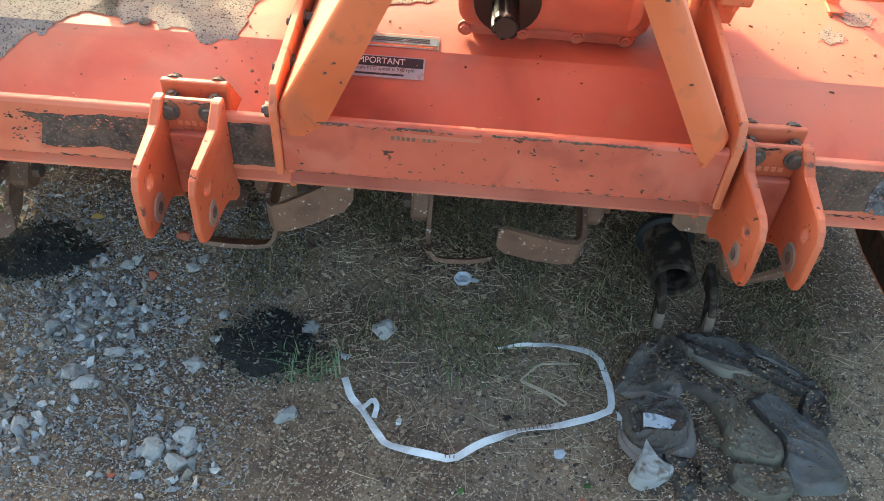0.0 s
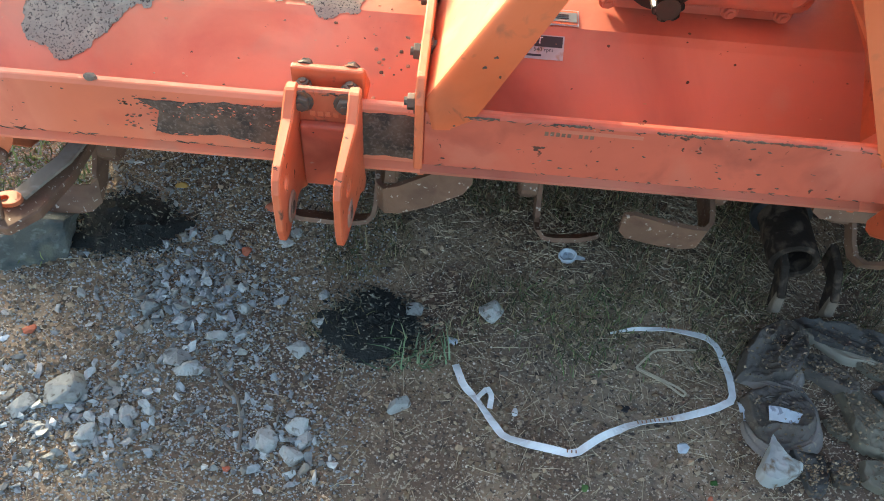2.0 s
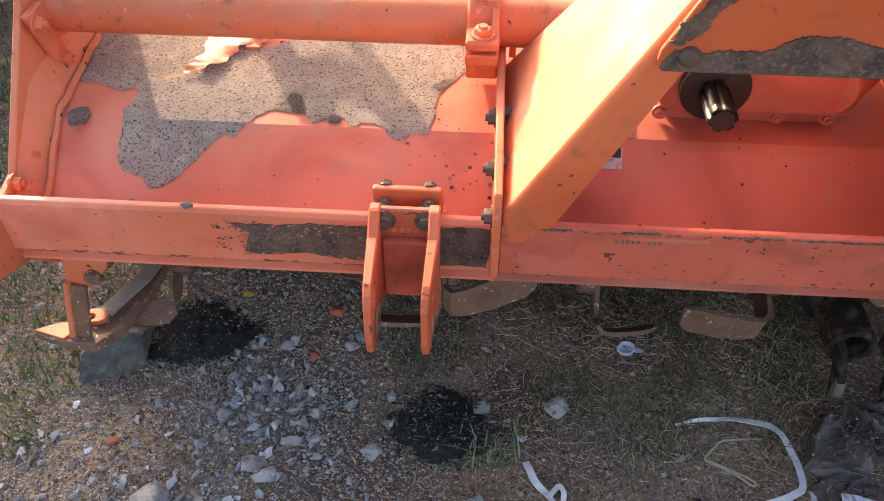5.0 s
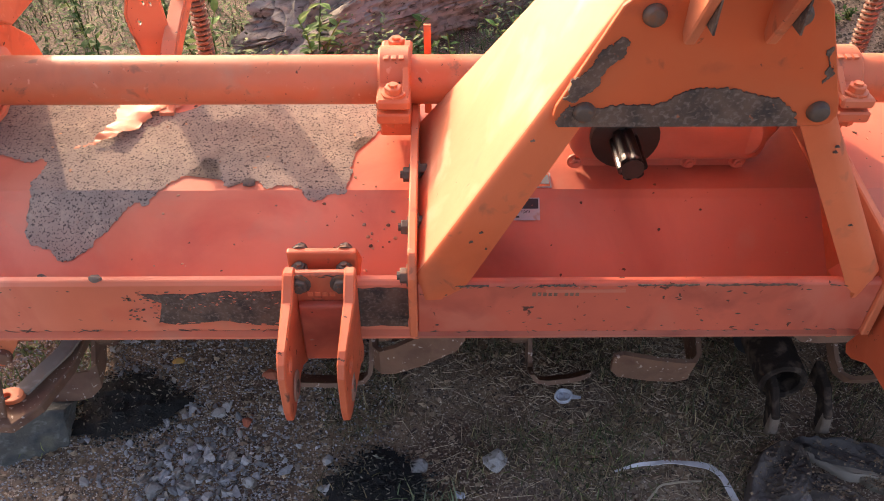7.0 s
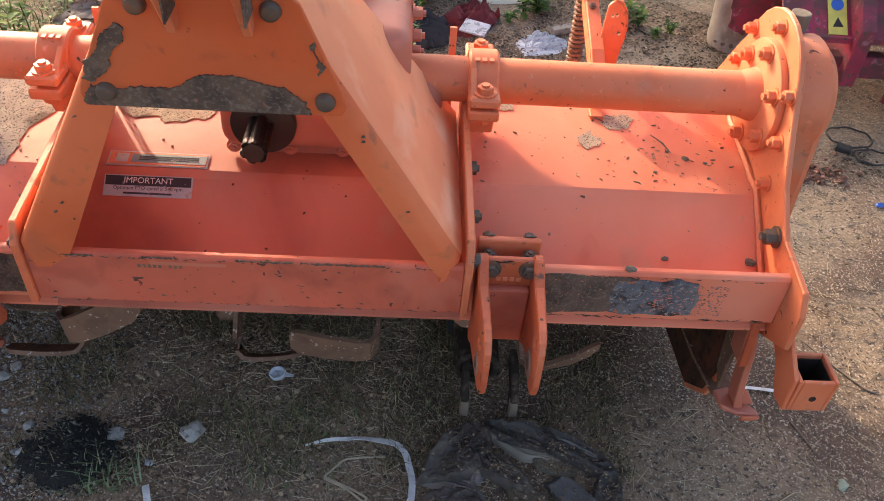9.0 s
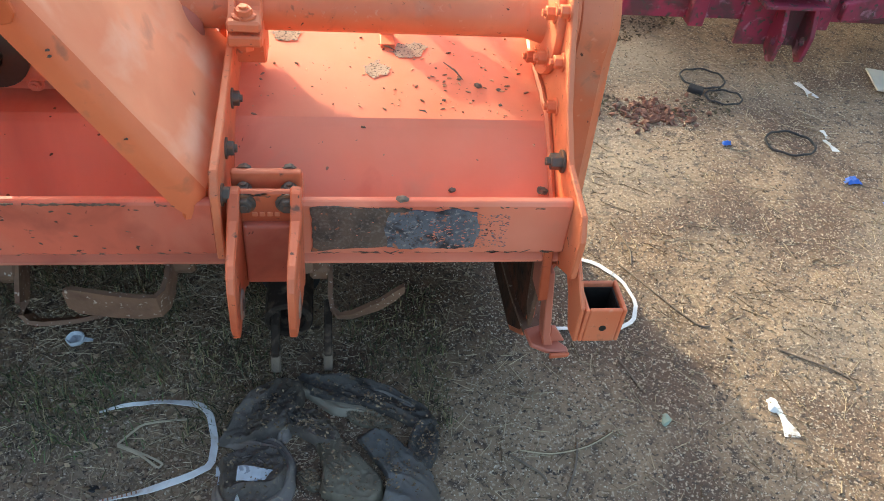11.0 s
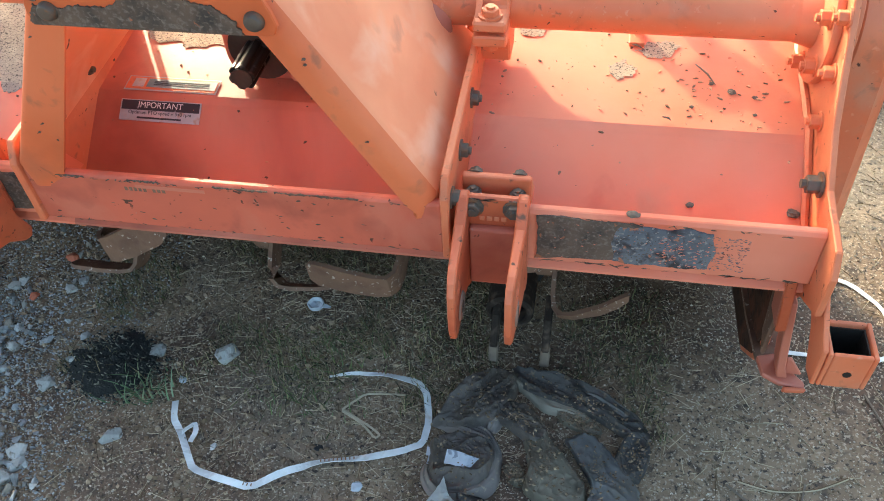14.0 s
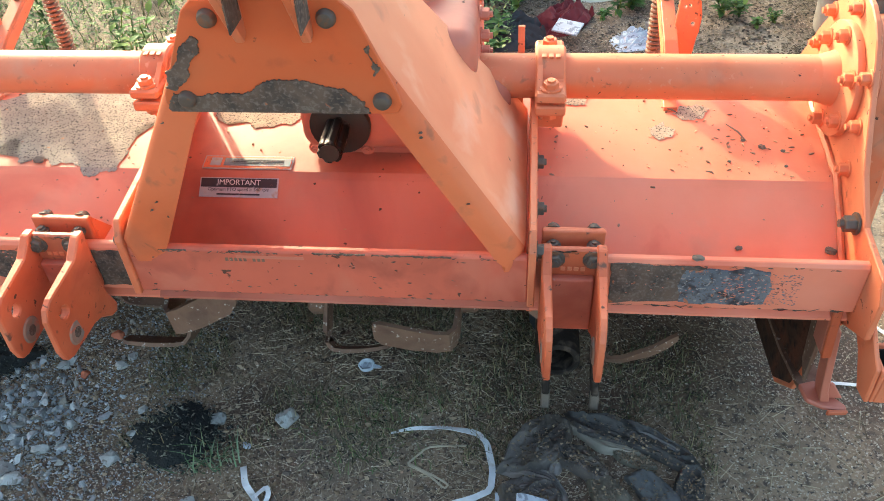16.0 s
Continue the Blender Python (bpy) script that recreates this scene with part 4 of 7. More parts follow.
for x, front in ((-0.93, ((-48, -1, 60, 0), (40, 1, None, 0))), (-0.645, ((-100, 1, None, 0), (30, -1, None, 0))), (-0.385, ((-8, 1, None, 22), (-57, -1, None, 0))), (-0.085, ((-50, 1, -42, -14), (50, -1, None, 0))), (0.228, ((-15, -1, None, 9), (45, 1, None, 0))), (0.505, ((14, -1, None, 0), (-34, 1, None, 32))), (0.8, ((35, -1, None, 0), (60, -1, None, 0)))):
    hub = part("flange", rod((x - 0.006, *AXIS), (x + 0.006, *AXIS), 0.1, 12, bev=0.002), RUST, rotor)
    for angle, way, lie, skew in front + HIDDEN:
        if x + way * 0.14 > END_R - 0.01:
            way = -way
        tine(x + way * 0.008, way, angle, 0.165 if angle in (-15, -57, -8) else 0.135, 0.07 if angle in (-8, -15) else 0.03 if angle == -34 else 0.055, lie, skew)
        a = radians(angle)
        if (angle, way, lie, skew) in front:
            # the forged holder in which the blade is bolted
            turn = Matrix.Translation((x - way * 0.012, *AXIS)) @ Matrix.Rotation(-a, 4, "X")
            part("blade_holder", prism([(-0.155, -0.03), (-0.165, 0.0), (-0.155, 0.03), (-0.06, 0.04), (-0.06, -0.04)], "x", -0.02, 0.02, 0.006, m=turn), RUST, rotor, "rusty forged blade holder")
            part("holder_nut", rod((-way * 0.02, -0.125, 0), (-way * 0.036, -0.125, 0), 0.016, 6, bev=0.002), BOLT, rotor, m=turn)
        bolt((x + way * 0.012, AXIS[0] - 0.075 * math.cos(a), AXIS[1] + 0.075 * math.sin(a)), (way, 0, 0), rotor, 0.012, 0.012)

# rear board with its spring rods
part("trailing_board", prism([(2.06, 0.3), (2.066, 0.3), (2.14, 0.02), (2.134, 0.018)], "x", END_L + 0.02, END_R - 0.02, 0), RED, tiller)
for x, w, wide in ((-0.745, -1, 1.0), (0.629, 1, 0.66)):
    # x: the seam between the strut and the rounded plate; w: the side on which the plate lies
    x0, x1 = sorted((x, x - w * 0.025))
    strut = [(1.655, 0.588), (1.69, 0.592), (1.715, 0.65), (1.76, 0.675), (1.88, 0.715), (1.93, 0.78), (1.95, 0.86), (1.942, 0.862), (1.92, 0.785), (1.873, 0.724), (1.755, 0.683), (1.707, 0.657), (1.685, 0.6), (1.655, 0.597)]
    link = part("board_link", prism(strut, "x", x0, x1, 0.001), ORANGE, tiller, "orange bent steel strut for the rear board")
    for e in (x0, x1):
        part("strut_edge", prism([(1.71, 0.655), (1.76, 0.678), (1.88, 0.718), (1.93, 0.785), (1.95, 0.86), (1.97, 0.855), (1.95, 0.775), (1.895, 0.7), (1.77, 0.655), (1.72, 0.635)], "x", e - 0.002, e + 0.002, 0.0005), ORANGE, link)
    plate = [(x + w * u * wide, v) for u, v in ((0.0, 0.54), (0.034, 0.54), (0.052, 0.6), (0.062, 0.665), (0.064, 0.715), (0.056, 0.742), (0.038, 0.76), (0.016, 0.765), (0.0, 0.755), (-0.004, 0.7))]
    part("link_plate", prism(plate, "y", 1.788, 1.796, 0.002, holes=[(x + w * 0.018 * wide, 0.735, 0.003), (x + w * 0.03 * wide, 0.737, 0.003), (x + w * 0.045 * wide, 0.7, 0.004)]), ORANGE, link)
    rim = [(x + w * u * wide, v) for u, v in ((0.05, 0.65), (0.062, 0.685), (0.064, 0.715), (0.056, 0.742), (0.038, 0.76), (0.016, 0.765), (0.016, 0.769), (0.04, 0.764), (0.059, 0.745), (0.068, 0.716), (0.066, 0.684), (0.054, 0.648))]
    part("plate_rim", prism(rim, "y", 1.788, 1.815, 0.001), ORANGE, link)
    bolt((x - w * 0.014, 1.86, 0.716), (0, -0.4, 0.9), link, 0.008, 0.008)
    mid = x - w * 0.006
    p, q = Vector((mid, 1.985, 0.84)), Vector((mid + w * 0.004, 1.985, 0.46))
    part("spring_rod", rod(p, q, 0.007, 10), BOLT, link)
    d = (q - p).normalized()
    u = d.cross(Vector((1, 0, 0))).normalized()
    v = d.cross(u)
    turns = [p + (q - p) * (k / 300) + (u * math.cos(k * 0.75) + v * math.sin(k * 0.75)) * 0.015 for k in range(301)]
    part("spring", tube_along(turns, 0.0036, 6), RUST, link, "rusty coil spring", smooth=True)

# end plate bolts, brackets and seams
for y, z in ((1.706, 0.767), (1.603, 0.818), (1.492, 0.753), (1.474, 0.676), (1.728, 0.694), (1.46, 0.602)):
    bolt((END_R - 0.004, y, z), (-1, 0, 0), end_r, 0.011, 0.016, ORANGE, "orange_bolt")
part("case_seam", prism([(1.606 + 0.117 * math.cos(radians(a)), 0.708 + 0.117 * math.sin(radians(a))) for a in range(200, -21, -12)] + [(1.76, 0.4), (1.47, 0.4)], "x", END_R + 0.006, END_R + 0.016, 0.001), ORANGE, end_r)
part("filler_cap", rod((END_R + 0.045, 1.66, 0.77), (END_R + 0.045, 1.66, 0.822), 0.018, 10, bev=0.002), MUD, end_r, "dusty dark filler cap")
for x, s in ((END_R - 0.004, -1), (END_L + 0.032, 1)):
    pts = [(x + s * 0.006, y, hood_z(y) + 0.008 + 0.003 * math.sin(y * 90)) for y in np.arange(1.3, 1.75, 0.03)]
    part("weld_seam", tube_along(pts, 0.006, 6), ORANGE, end_r if s < 0 else end_l, smooth=True)
wedge = bmesh.new()
rows = []
for y in np.arange(1.29, 1.8, 0.02):
    z = hood_z(y)
    rows.append([wedge.verts.new((END_L + dx, y, z + dz)) for dx, dz in ((0.006, 0.06), (0.012, 0.055), (0.03, 0.012), (0.036, 0.001))])
for p, q in zip(rows, rows[1:]):
    for k in range(3):
        wedge.faces.new((p[k], p[k + 1], q[k + 1], q[k]))
part("corner_fillet", wedge, ORANGE, end_l, smooth=True)
part("bearing_bracket", prism([(1.515, 0.72), (1.56, 0.6), (1.6, 0.59), (1.57, 0.72)], "x", END_L + 0.006, END_L + 0.02, 0.003), ORANGE, end_l)
part("tube_collar", rod((END_L + 0.006, *TUBE), (END_L + 0.02, *TUBE), 0.048, 32), ORANGE, end_l, smooth=True)
for y, z in ((1.53, 0.7), (1.575, 0.61), (1.4, 0.54), (1.34, 0.53)):
    bolt((END_L + 0.02 if z > 0.6 else END_L + 0.006, y, z), (1, 0, 0), end_l, 0.012, 0.014, ORANGE, "orange_bolt")
part("rear_ear", prism([(1.63, 0.79), (1.72, 0.83), (1.83, 0.74), (1.7, 0.74)], "x", END_L + 0.006, END_L + 0.09, 0.002), ORANGE, end_l)

# gearbox trim
for x in (-0.035, 0.06, 0.15, 0.23):
    bolt((x, 1.52, 0.588), (0, -1, 0), gear, 0.01, 0.01, RED, "red_bolt")
for y, z in ((1.62, 0.8), (1.62, 0.76), (1.66, 0.82), (1.64, 0.72)):
    bolt((0.262, y, z), (1, 0, 0), gear, 0.011, 0.016, RED, "red_bolt")
part("gear_dome", rod((0.1, 1.68, 0.79), (0.1, 1.68, 0.88), 0.12, 30, r2=0.1, bev=0.01), RED, gear, smooth=True)

# warning labels on the hood
SLOPE = math.atan2(0.557 - 0.425, 0.175)


def text_mesh(words, size, material, parent, m):
    cu = bpy.data.curves.new("words", "FONT")
    cu.body, cu.size, cu.align_x, cu.align_y = words, size, "CENTER", "CENTER"
    cu.extrude = 0.0002
    ob = bpy.data.objects.new("words", cu)
    me = bpy.data.meshes.new_from_object(ob)
    bpy.data.objects.remove(ob)
    me.materials.append(material)
    o = new("lettering", me)
    o.matrix_basis = WORLD_OF[o] = m
    return under(o, parent)


def on_hood(x, y, up=0.002):
    s = SLOPE if y < 1.46 else math.atan2(0.017, 0.126)
    return Matrix.Translation((x, y, hood_z(y) + up)) @ Matrix.Rotation(s, 4, "X")


def flat(w, h, t=0.0008, dx=0.0, dy=0.0):
    return box(dx - w / 2, dx + w / 2, dy - h / 2, dy + h / 2, 0, t, 0)


at_low = on_hood(-0.1695, 1.4455, 0.0012)
label = part("important_label", flat(0.146, 0.037), LABEL_WHITE, hood_c, "white and navy sticker reading IMPORTANT", m=at_low)
up_a, up_b = Matrix.Translation((0, 0, 0.0009)), Matrix.Translation((0, 0, 0.0018))
part("label_header", flat(0.141, 0.0165, dy=0.0085), LABEL_DARK, label, m=at_low @ up_a)
text_mesh("IMPORTANT", 0.0145, LETTER, label, at_low @ up_b @ Matrix.Translation((0, 0.009, 0)))
text_mesh("Optimum PTO speed is 540 rpm", 0.0086, LABEL_DARK, label, at_low @ up_a @ Matrix.Translation((0, -0.004, 0)))
part("print_bar", flat(0.08, 0.003, dy=-0.013), LABEL_DARK, label, m=at_low @ up_a)
at_high = on_hood(-0.16, 1.4925, 0.0014)
plate = part("grey_label", flat(0.168, 0.034), LABEL_WHITE, hood_c, "faded grey sticker with unreadable print", m=at_high)
part("label_field", flat(0.163, 0.029), ORANGE, plate, m=at_high @ up_a)
part("label_field", flat(0.125, 0.02, dx=0.018), LABEL_GREY, plate, m=at_high @ up_b)
part("label_mark", flat(0.02, 0.02, dx=-0.06), LABEL_WHITE, plate, m=at_high @ up_b)
for dy in (-0.004, 0.0, 0.004):
    part("print_bar", flat(0.1, 0.0012, dx=0.018, dy=dy), LABEL_DARK, plate, m=at_high @ Matrix.Translation((0, 0, 0.0026)))
part("stamped_number", box(-0.11, 0.0, 1.2345, 1.236, 0.568, 0.574, 0), RED, beam)


# mud clods, chips and a torn flake of paint on the hood
def clod_bm(size, seed, flat_by=0.6, sub=2):
    bm = bmesh.new()
    bmesh.ops.create_icosphere(bm, subdivisions=sub, radius=1)
    for v in bm.verts:
        n = v.co.normalized()
        v.co = n * (1 + 0.35 * noise.noise(n * 1.6 + Vector((seed * 3.1, seed, 0))) + 0.22 * noise.noise(n * 4 + Vector((seed, 0, seed))) + 0.14 * noise.noise(n * 9 + Vector((0, seed, 2))))
        v.co = Vector((v.co.x * size[0], v.co.y * size[1], v.co.z * size[2]))
    return bm


rng = random.Random(5)
for x, y, s in ((-0.983, 1.472, 0.024), (-0.565, 1.49, 0.012), (-0.88, 1.36, 0.009), (0.767, 1.558, 0.008), (0.71, 1.376, 0.007), (0.86, 1.375, 0.011), (-1.026, 1.44, 0.014), (-1.031, 1.415, 0.014), (0.705, 1.52, 0.004), (0.8, 1.51, 0.004), (0.737, 1.575, 0.005), (0.802, 1.549, 0.005)):
    tagged(done("mud_clod", clod_bm((s * 0.85, s * 0.75, s * 0.4), rng.random() * 50, sub=4), MUD, Matrix.Translation((x, y, hood_z(y) + s * 0.15)) @ Matrix.Rotation(x * 40, 4, 'Z'), True), "dried grey mud clod stuck on the hood", "mud", "mud clods")
for x in (-0.752, 0.62):
    tagged(done("mud_clod", clod_bm((0.01, 0.006, 0.005), x * 9), MUD, Matrix.Translation((x, 1.281, 0.555)), True), "dried grey mud clod on the rail", "mud", "mud clods")
crumb = clod_bm((1, 1, 0.7), 3.3, sub=1)
cv, cf = [v.co.copy() for v in crumb.verts], [[v.index for v in f.verts] for f in crumb.faces]
crumb.free()


def scatter_mesh(name, verts0, faces0, spots, material, label, category):
    """Many copies of one small shape joined into a single mesh. spots: (matrix)."""
    v = np.array([tuple(c) for c in verts0])
    f = np.array(faces0)
    out_v, out_f = [], []
    for k, m in enumerate(spots):
        a = np.array(m)
        out_v.append(v @ a[:3, :3].T + a[:3, 3])
        out_f.append(f + k * len(v))
    me = bpy.data.meshes.new(name)
    me.from_pydata(np.concatenate(out_v).tolist(), [], np.concatenate(out_f).tolist())
    me.materials.append(material)
    return tagged(new(name, me), label, category, kind="stuff")


spots = []
for _ in range(380):
    x, y = rng.uniform(END_L + 0.03, END_R - 0.03), rng.triangular(1.31, 1.74, 1.6)
    if x < -0.3 and rng.random() < 0.3 or abs(x - 0.03) < 0.33 and rng.random() < 0.7:
        continue
    s = rng.choice((0.001, 0.0012, 0.0016, 0.0026))
    spots.append(Matrix.Translation((x, y, hood_z(y) + s * 0.4)) @ Matrix.Rotation(rng.random() * 6, 4, "Z") @ Matrix.Diagonal((s * rng.uniform(1, 2.4), s, s, 1)))
for _ in range(26):
    x, y = rng.gauss(-0.34, 0.04), rng.gauss(1.39, 0.03)
    spots.append(Matrix.Translation((min(x, -0.305), y, hood_z(y))) @ Matrix.Scale(rng.choice((0.002, 0.003, 0.004)), 4))
for _ in range(110):
    x, y = rng.gauss(0.74, 0.08), rng.gauss(1.56, 0.06)
    if x > 0.86 or y > 1.7:
        continue
    s = 0.0007 + 0.0024 * rng.random() ** 3
    spots.append(Matrix.Translation((x, y, hood_z(y) + s * 0.4)) @ Matrix.Rotation(rng.random() * 6, 4, "Z") @ Matrix.Diagonal((s * rng.uniform(1, 2.8), s, s * 0.7, 1)))
scatter_mesh("mud_specks", cv, cf, spots, SPECK, "small dried mud specks on the hood", "mud")
for a, b in (((0.712, 1.615), (0.742, 1.57)), ((0.66, 1.49), (0.673, 1.484)), ((0.6, 1.66), (0.63, 1.645))):
    tagged(done("dead_leaf", tube_along([(*a, hood_z(a[1]) + 0.004), ((a[0] + b[0]) / 2 + 0.003, (a[1] + b[1]) / 2, hood_z((a[1] + b[1]) / 2) + 0.005), (*b, hood_z(b[1]) + 0.003)], [0.0009, 0.0018, 0.0006], 5), MUD), "thin dry leaf stalk on the hood", "leaf", "dry leaf stalks")
bm = hood_patch([(-0.865, 1.562), (-0.83, 1.58), (-0.775, 1.61), (-0.77, 1.632), (-0.72, 1.668), (-0.7, 1.7), (-0.83, 1.7), (-0.815, 1.64), (-0.83, 1.6)], 0.004, 41, 0.2)
bmesh.ops.subdivide_edges(bm, edges=bm.edges[:], cuts=2, use_grid_fill=True)
for v in bm.verts:
    v.co.z += 0.012 * max(0, noise.noise(v.co * 18)) + 0.006 * abs(noise.noise(v.co * 45))
part("paint_flake", bm, PALE_ORANGE, hood_l, "curled pale flake of orange paint", smooth=True)


# ---- ground ----
def ground_sheet():
    fine = list(np.arange(-2.0, 3.2, 0.02))
    xs = [-200, -80, -40, -20, -12, -8, -6, -4.5, -3.5, -2.8, -2.3] + fine + [3.4, 3.8, 4.4, 5.2, 7, 10, 15, 25, 50, 100, 200]
    ys = [-200, -80, -30, -12, -6, -3, -1.5, -0.8, -0.3] + list(np.arange(0, 4.0, 0.02)) + [4.1, 4.3, 4.6, 5.2, 6, 7, 9, 12, 18, 30, 60, 120, 200]
    verts = [(x, y, ground_z(x, y)) for y in ys for x in xs]
    w = len(xs)
    faces = [(j * w + i, j * w + i + 1, j * w + i + w + 1, j * w + i + w) for j in range(len(ys) - 1) for i in range(w - 1)]
    me = bpy.data.meshes.new("ground")
    me.from_pydata(verts, [], faces)
    me.materials.append(SOIL)
    me.shade_smooth()
    return tagged(new("ground", me), "bare sandy soil with gravel and sparse grass", "ground", kind="structure")


ground_sheet()


def shard_bm(size, seed, count=13):
    """An angular broken stone: the hull of a few random points."""
    r = random.Random(seed)
    bm = bmesh.new()
    for _ in range(count):
        p = Vector((r.gauss(0, 1), r.gauss(0, 1), r.gauss(0, 1))).normalized() * r.uniform(0.82, 1.05)
        bm.verts.new((p.x * size[0], p.y * size[1], p.z * size[2]))
    bmesh.ops.convex_hull(bm, input=bm.verts[:])
    bmesh.ops.delete(bm, geom=[v for v in bm.verts if not v.link_faces], context="VERTS")
    return bm


def rock_bm(size, seed, sub=2, sharp=0.38):
    """A broken stone: a ball cut by random planes, then roughened."""
    r = random.Random(seed)
    bm = bmesh.new()
    bmesh.ops.create_icosphere(bm, subdivisions=sub, radius=1)
    for _ in range(13):
        n = Vector((r.gauss(0, 1), r.gauss(0, 1), r.gauss(0, 1))).normalized()
        d = r.uniform(sharp, 0.75)
        for v in bm.verts:
            over = v.co.dot(n) - d
            if over > 0:
                v.co -= n * over
    for v in bm.verts:
        v.co *= 1 + 0.06 * noise.noise(v.co * 3 + Vector((seed, 0, 0)))
        v.co = Vector((v.co.x * size[0], v.co.y * size[1], v.co.z * size[2]))
    return bm


def stone(x, y, sx, sy, sz, seed, material=None, label="grey angular stone lying on the soil", name="stone", group="loose stones", turn=None):
    m = Matrix.Translation((x, y, ground_z(x, y) + sz * 0.45)) @ Matrix.Rotation(seed * 1.3 if turn is None else turn, 4, "Z")
    return tagged(done(name, soften(shard_bm((sx * 1.08, sy * 1.08, sz), seed, 17), min(sx, sy) * 0.07, None, 1), material or STONE, m), label, "stone", group)


for n, (x, y, sx, sy) in enumerate([(-0.885, 1.092, 0.042, 0.034), (-0.824, 1.017, 0.024, 0.024), (-0.69, 1.157, 0.03, 0.02), (-0.726, 1.18, 0.022, 0.018), (-0.503, 1.219, 0.022, 0.02), (-0.146, 1.342, 0.027, 0.027), (-0.3, 1.328, 0.02, 0.022), (-0.303, 1.119, 0.024, 0.02), (-0.522, 1.034, 0.026, 0.022), (-0.474, 1.064, 0.022, 0.02), (-0.458, 1.037, 0.02, 0.015), (-0.474, 1.01, 0.028, 0.018), (-0.77, 1.058, 0.02, 0.018), (-0.47, 1.282, 0.016, 0.014), (-0.657, 1.228, 0.022, 0.018), (-0.736, 1.072, 0.015, 0.013), (-0.575, 1.47, 0.018, 0.014), (-0.8, 1.28, 0.022, 0.018), (-0.62, 1.3, 0.018, 0.016), (-0.475, 1.284, 0.016, 0.012), (-0.476, 1.346, 0.014, 0.012), (-0.715, 1.175, 0.03, 0.022), (-0.95, 1.06, 0.03, 0.02), (-0.94, 1.3, 0.018, 0.013), (-0.71, 1.46, 0.018, 0.014), (-0.56, 1.5, 0.016, 0.013)]):
    stone(x, y, sx, sy, min(sx, sy) * 0.7, n + 3)
block = rock_bm((0.125, 0.085, 0.075), 77, 5, 0.5)
for v in block.verts:
    q = v.co * 22
    v.co *= 1 + 0.07 * noise.noise(q) + 0.05 * noise.noise(q * 2.7) + 0.03 * noise.noise(q * 7)
    v.co.z *= 0.8 if v.co.z > 0 else 1
tagged(done("boulder", block, BOULDER, pose(-1.055, 1.415, 0.034, 0, 0, 12), True), "dark mossy grey boulder under the skid", "boulder")
for x, y, s in ((-0.65, 1.436, 0.015), (-0.62, 1.56, 0.02), (-0.58, 0.98, 0.008), (-1.0, 1.21, 0.014)):
    stone(x, y, s, s * 0.8, s * 0.6, int(s * 1000) + int(abs(x) * 100), BRICK, "small chip of red brick on the gravel", "brick_chip", "brick chips")
stone(-0.825, 1.596, 0.015, 0.011, 0.008, 5, mat("ochre_stone", (0.5, 0.3, 0.08), 0.8, scale=30), "flat ochre stone in a patch of sun", "ochre_stone", "loose stones")


# ---- loose gravel, sand, grass and straw ----
ASHES = ((-0.375, 1.283, 0.098, 0.076), (-0.905, 1.478, 0.115, 0.08))


def on_ash(x, y):
    return any(((x - a) / p) ** 2 + ((y - b) / q) ** 2 < 0.85 for a, b, p, q in ASHES)


def area_noise(x, y, f, k):
    return noise.noise((x * f, y * f, k))


def heap_at(x, y):
    """The loose heaps of coarse stones."""
    return max(math.exp(-((x + 0.74) ** 2 / 0.013 + (y - 1.31) ** 2 / 0.011)), 0.75 * math.exp(-((x + 0.85) ** 2 / 0.03 + (y - 1.06) ** 2 / 0.007)), 0.7 * math.exp(-((x + 0.5) ** 2 / 0.008 + (y - 1.03) ** 2 / 0.004)))


def gravel_share(x, y):
    """How much crushed gravel lies at a place: dense at the left, none at the right."""
    d = smooth_step(-0.38, -0.62, x) if x > -1.3 else 0.8
    return min(1, d * (0.1 + 0.35 * max(0, area_noise(x, y, 4, 2) + 0.1)) + heap_at(x, y))


rng = random.Random(11)
SHARDS = []
for k in range(6):
    base = shard_bm((1.4, 1.05, 0.9), 40 + k * 7, 10)
    SHARDS.append(([v.co.copy() for v in base.verts], [[v.index for v in f.verts] for f in base.faces]))
    base.free()
gv, gf = SHARDS[0]
spots = [[] for _ in SHARDS]
while sum(len(q) for q in spots) < 4200:
    x, y = rng.uniform(-1.7, -0.3), rng.uniform(0.75, 2.3)
    if rng.random() > gravel_share(x, y) or on_ash(x, y):
        continue
    s = 0.0022 + 0.007 * rng.random() ** 4
    if 0.8 * heap_at(x, y) > rng.random():
        s = 0.0036 + 0.008 * rng.random() ** 1.7
    rng.choice(spots).append(Matrix.Translation((x, y, ground_z(x, y) + s * 0.55)) @ Euler((rng.gauss(0, 0.5), rng.gauss(0, 0.5), rng.random() * 6)).to_matrix().to_4x4() @ Matrix.Diagonal((s * rng.uniform(0.9, 1.4), s, s * rng.uniform(0.5, 0.85), 1)))
for (sv, sf), q in zip(SHARDS, spots):
    scatter_mesh("gravel", sv, sf, q, GRAVEL, "crushed bluish grey gravel scattered over the soil", "gravel")
octa_v = [(1, 0, 0), (-1, 0, 0), (0, 1, 0), (0, -1, 0), (0, 0, 0.8), (0, 0, -0.8)]
octa_f = [(0, 2, 4), (2, 1, 4), (1, 3, 4), (3, 0, 4), (2, 0, 5), (1, 2, 5), (3, 1, 5), (0, 3, 5)]
spots = []
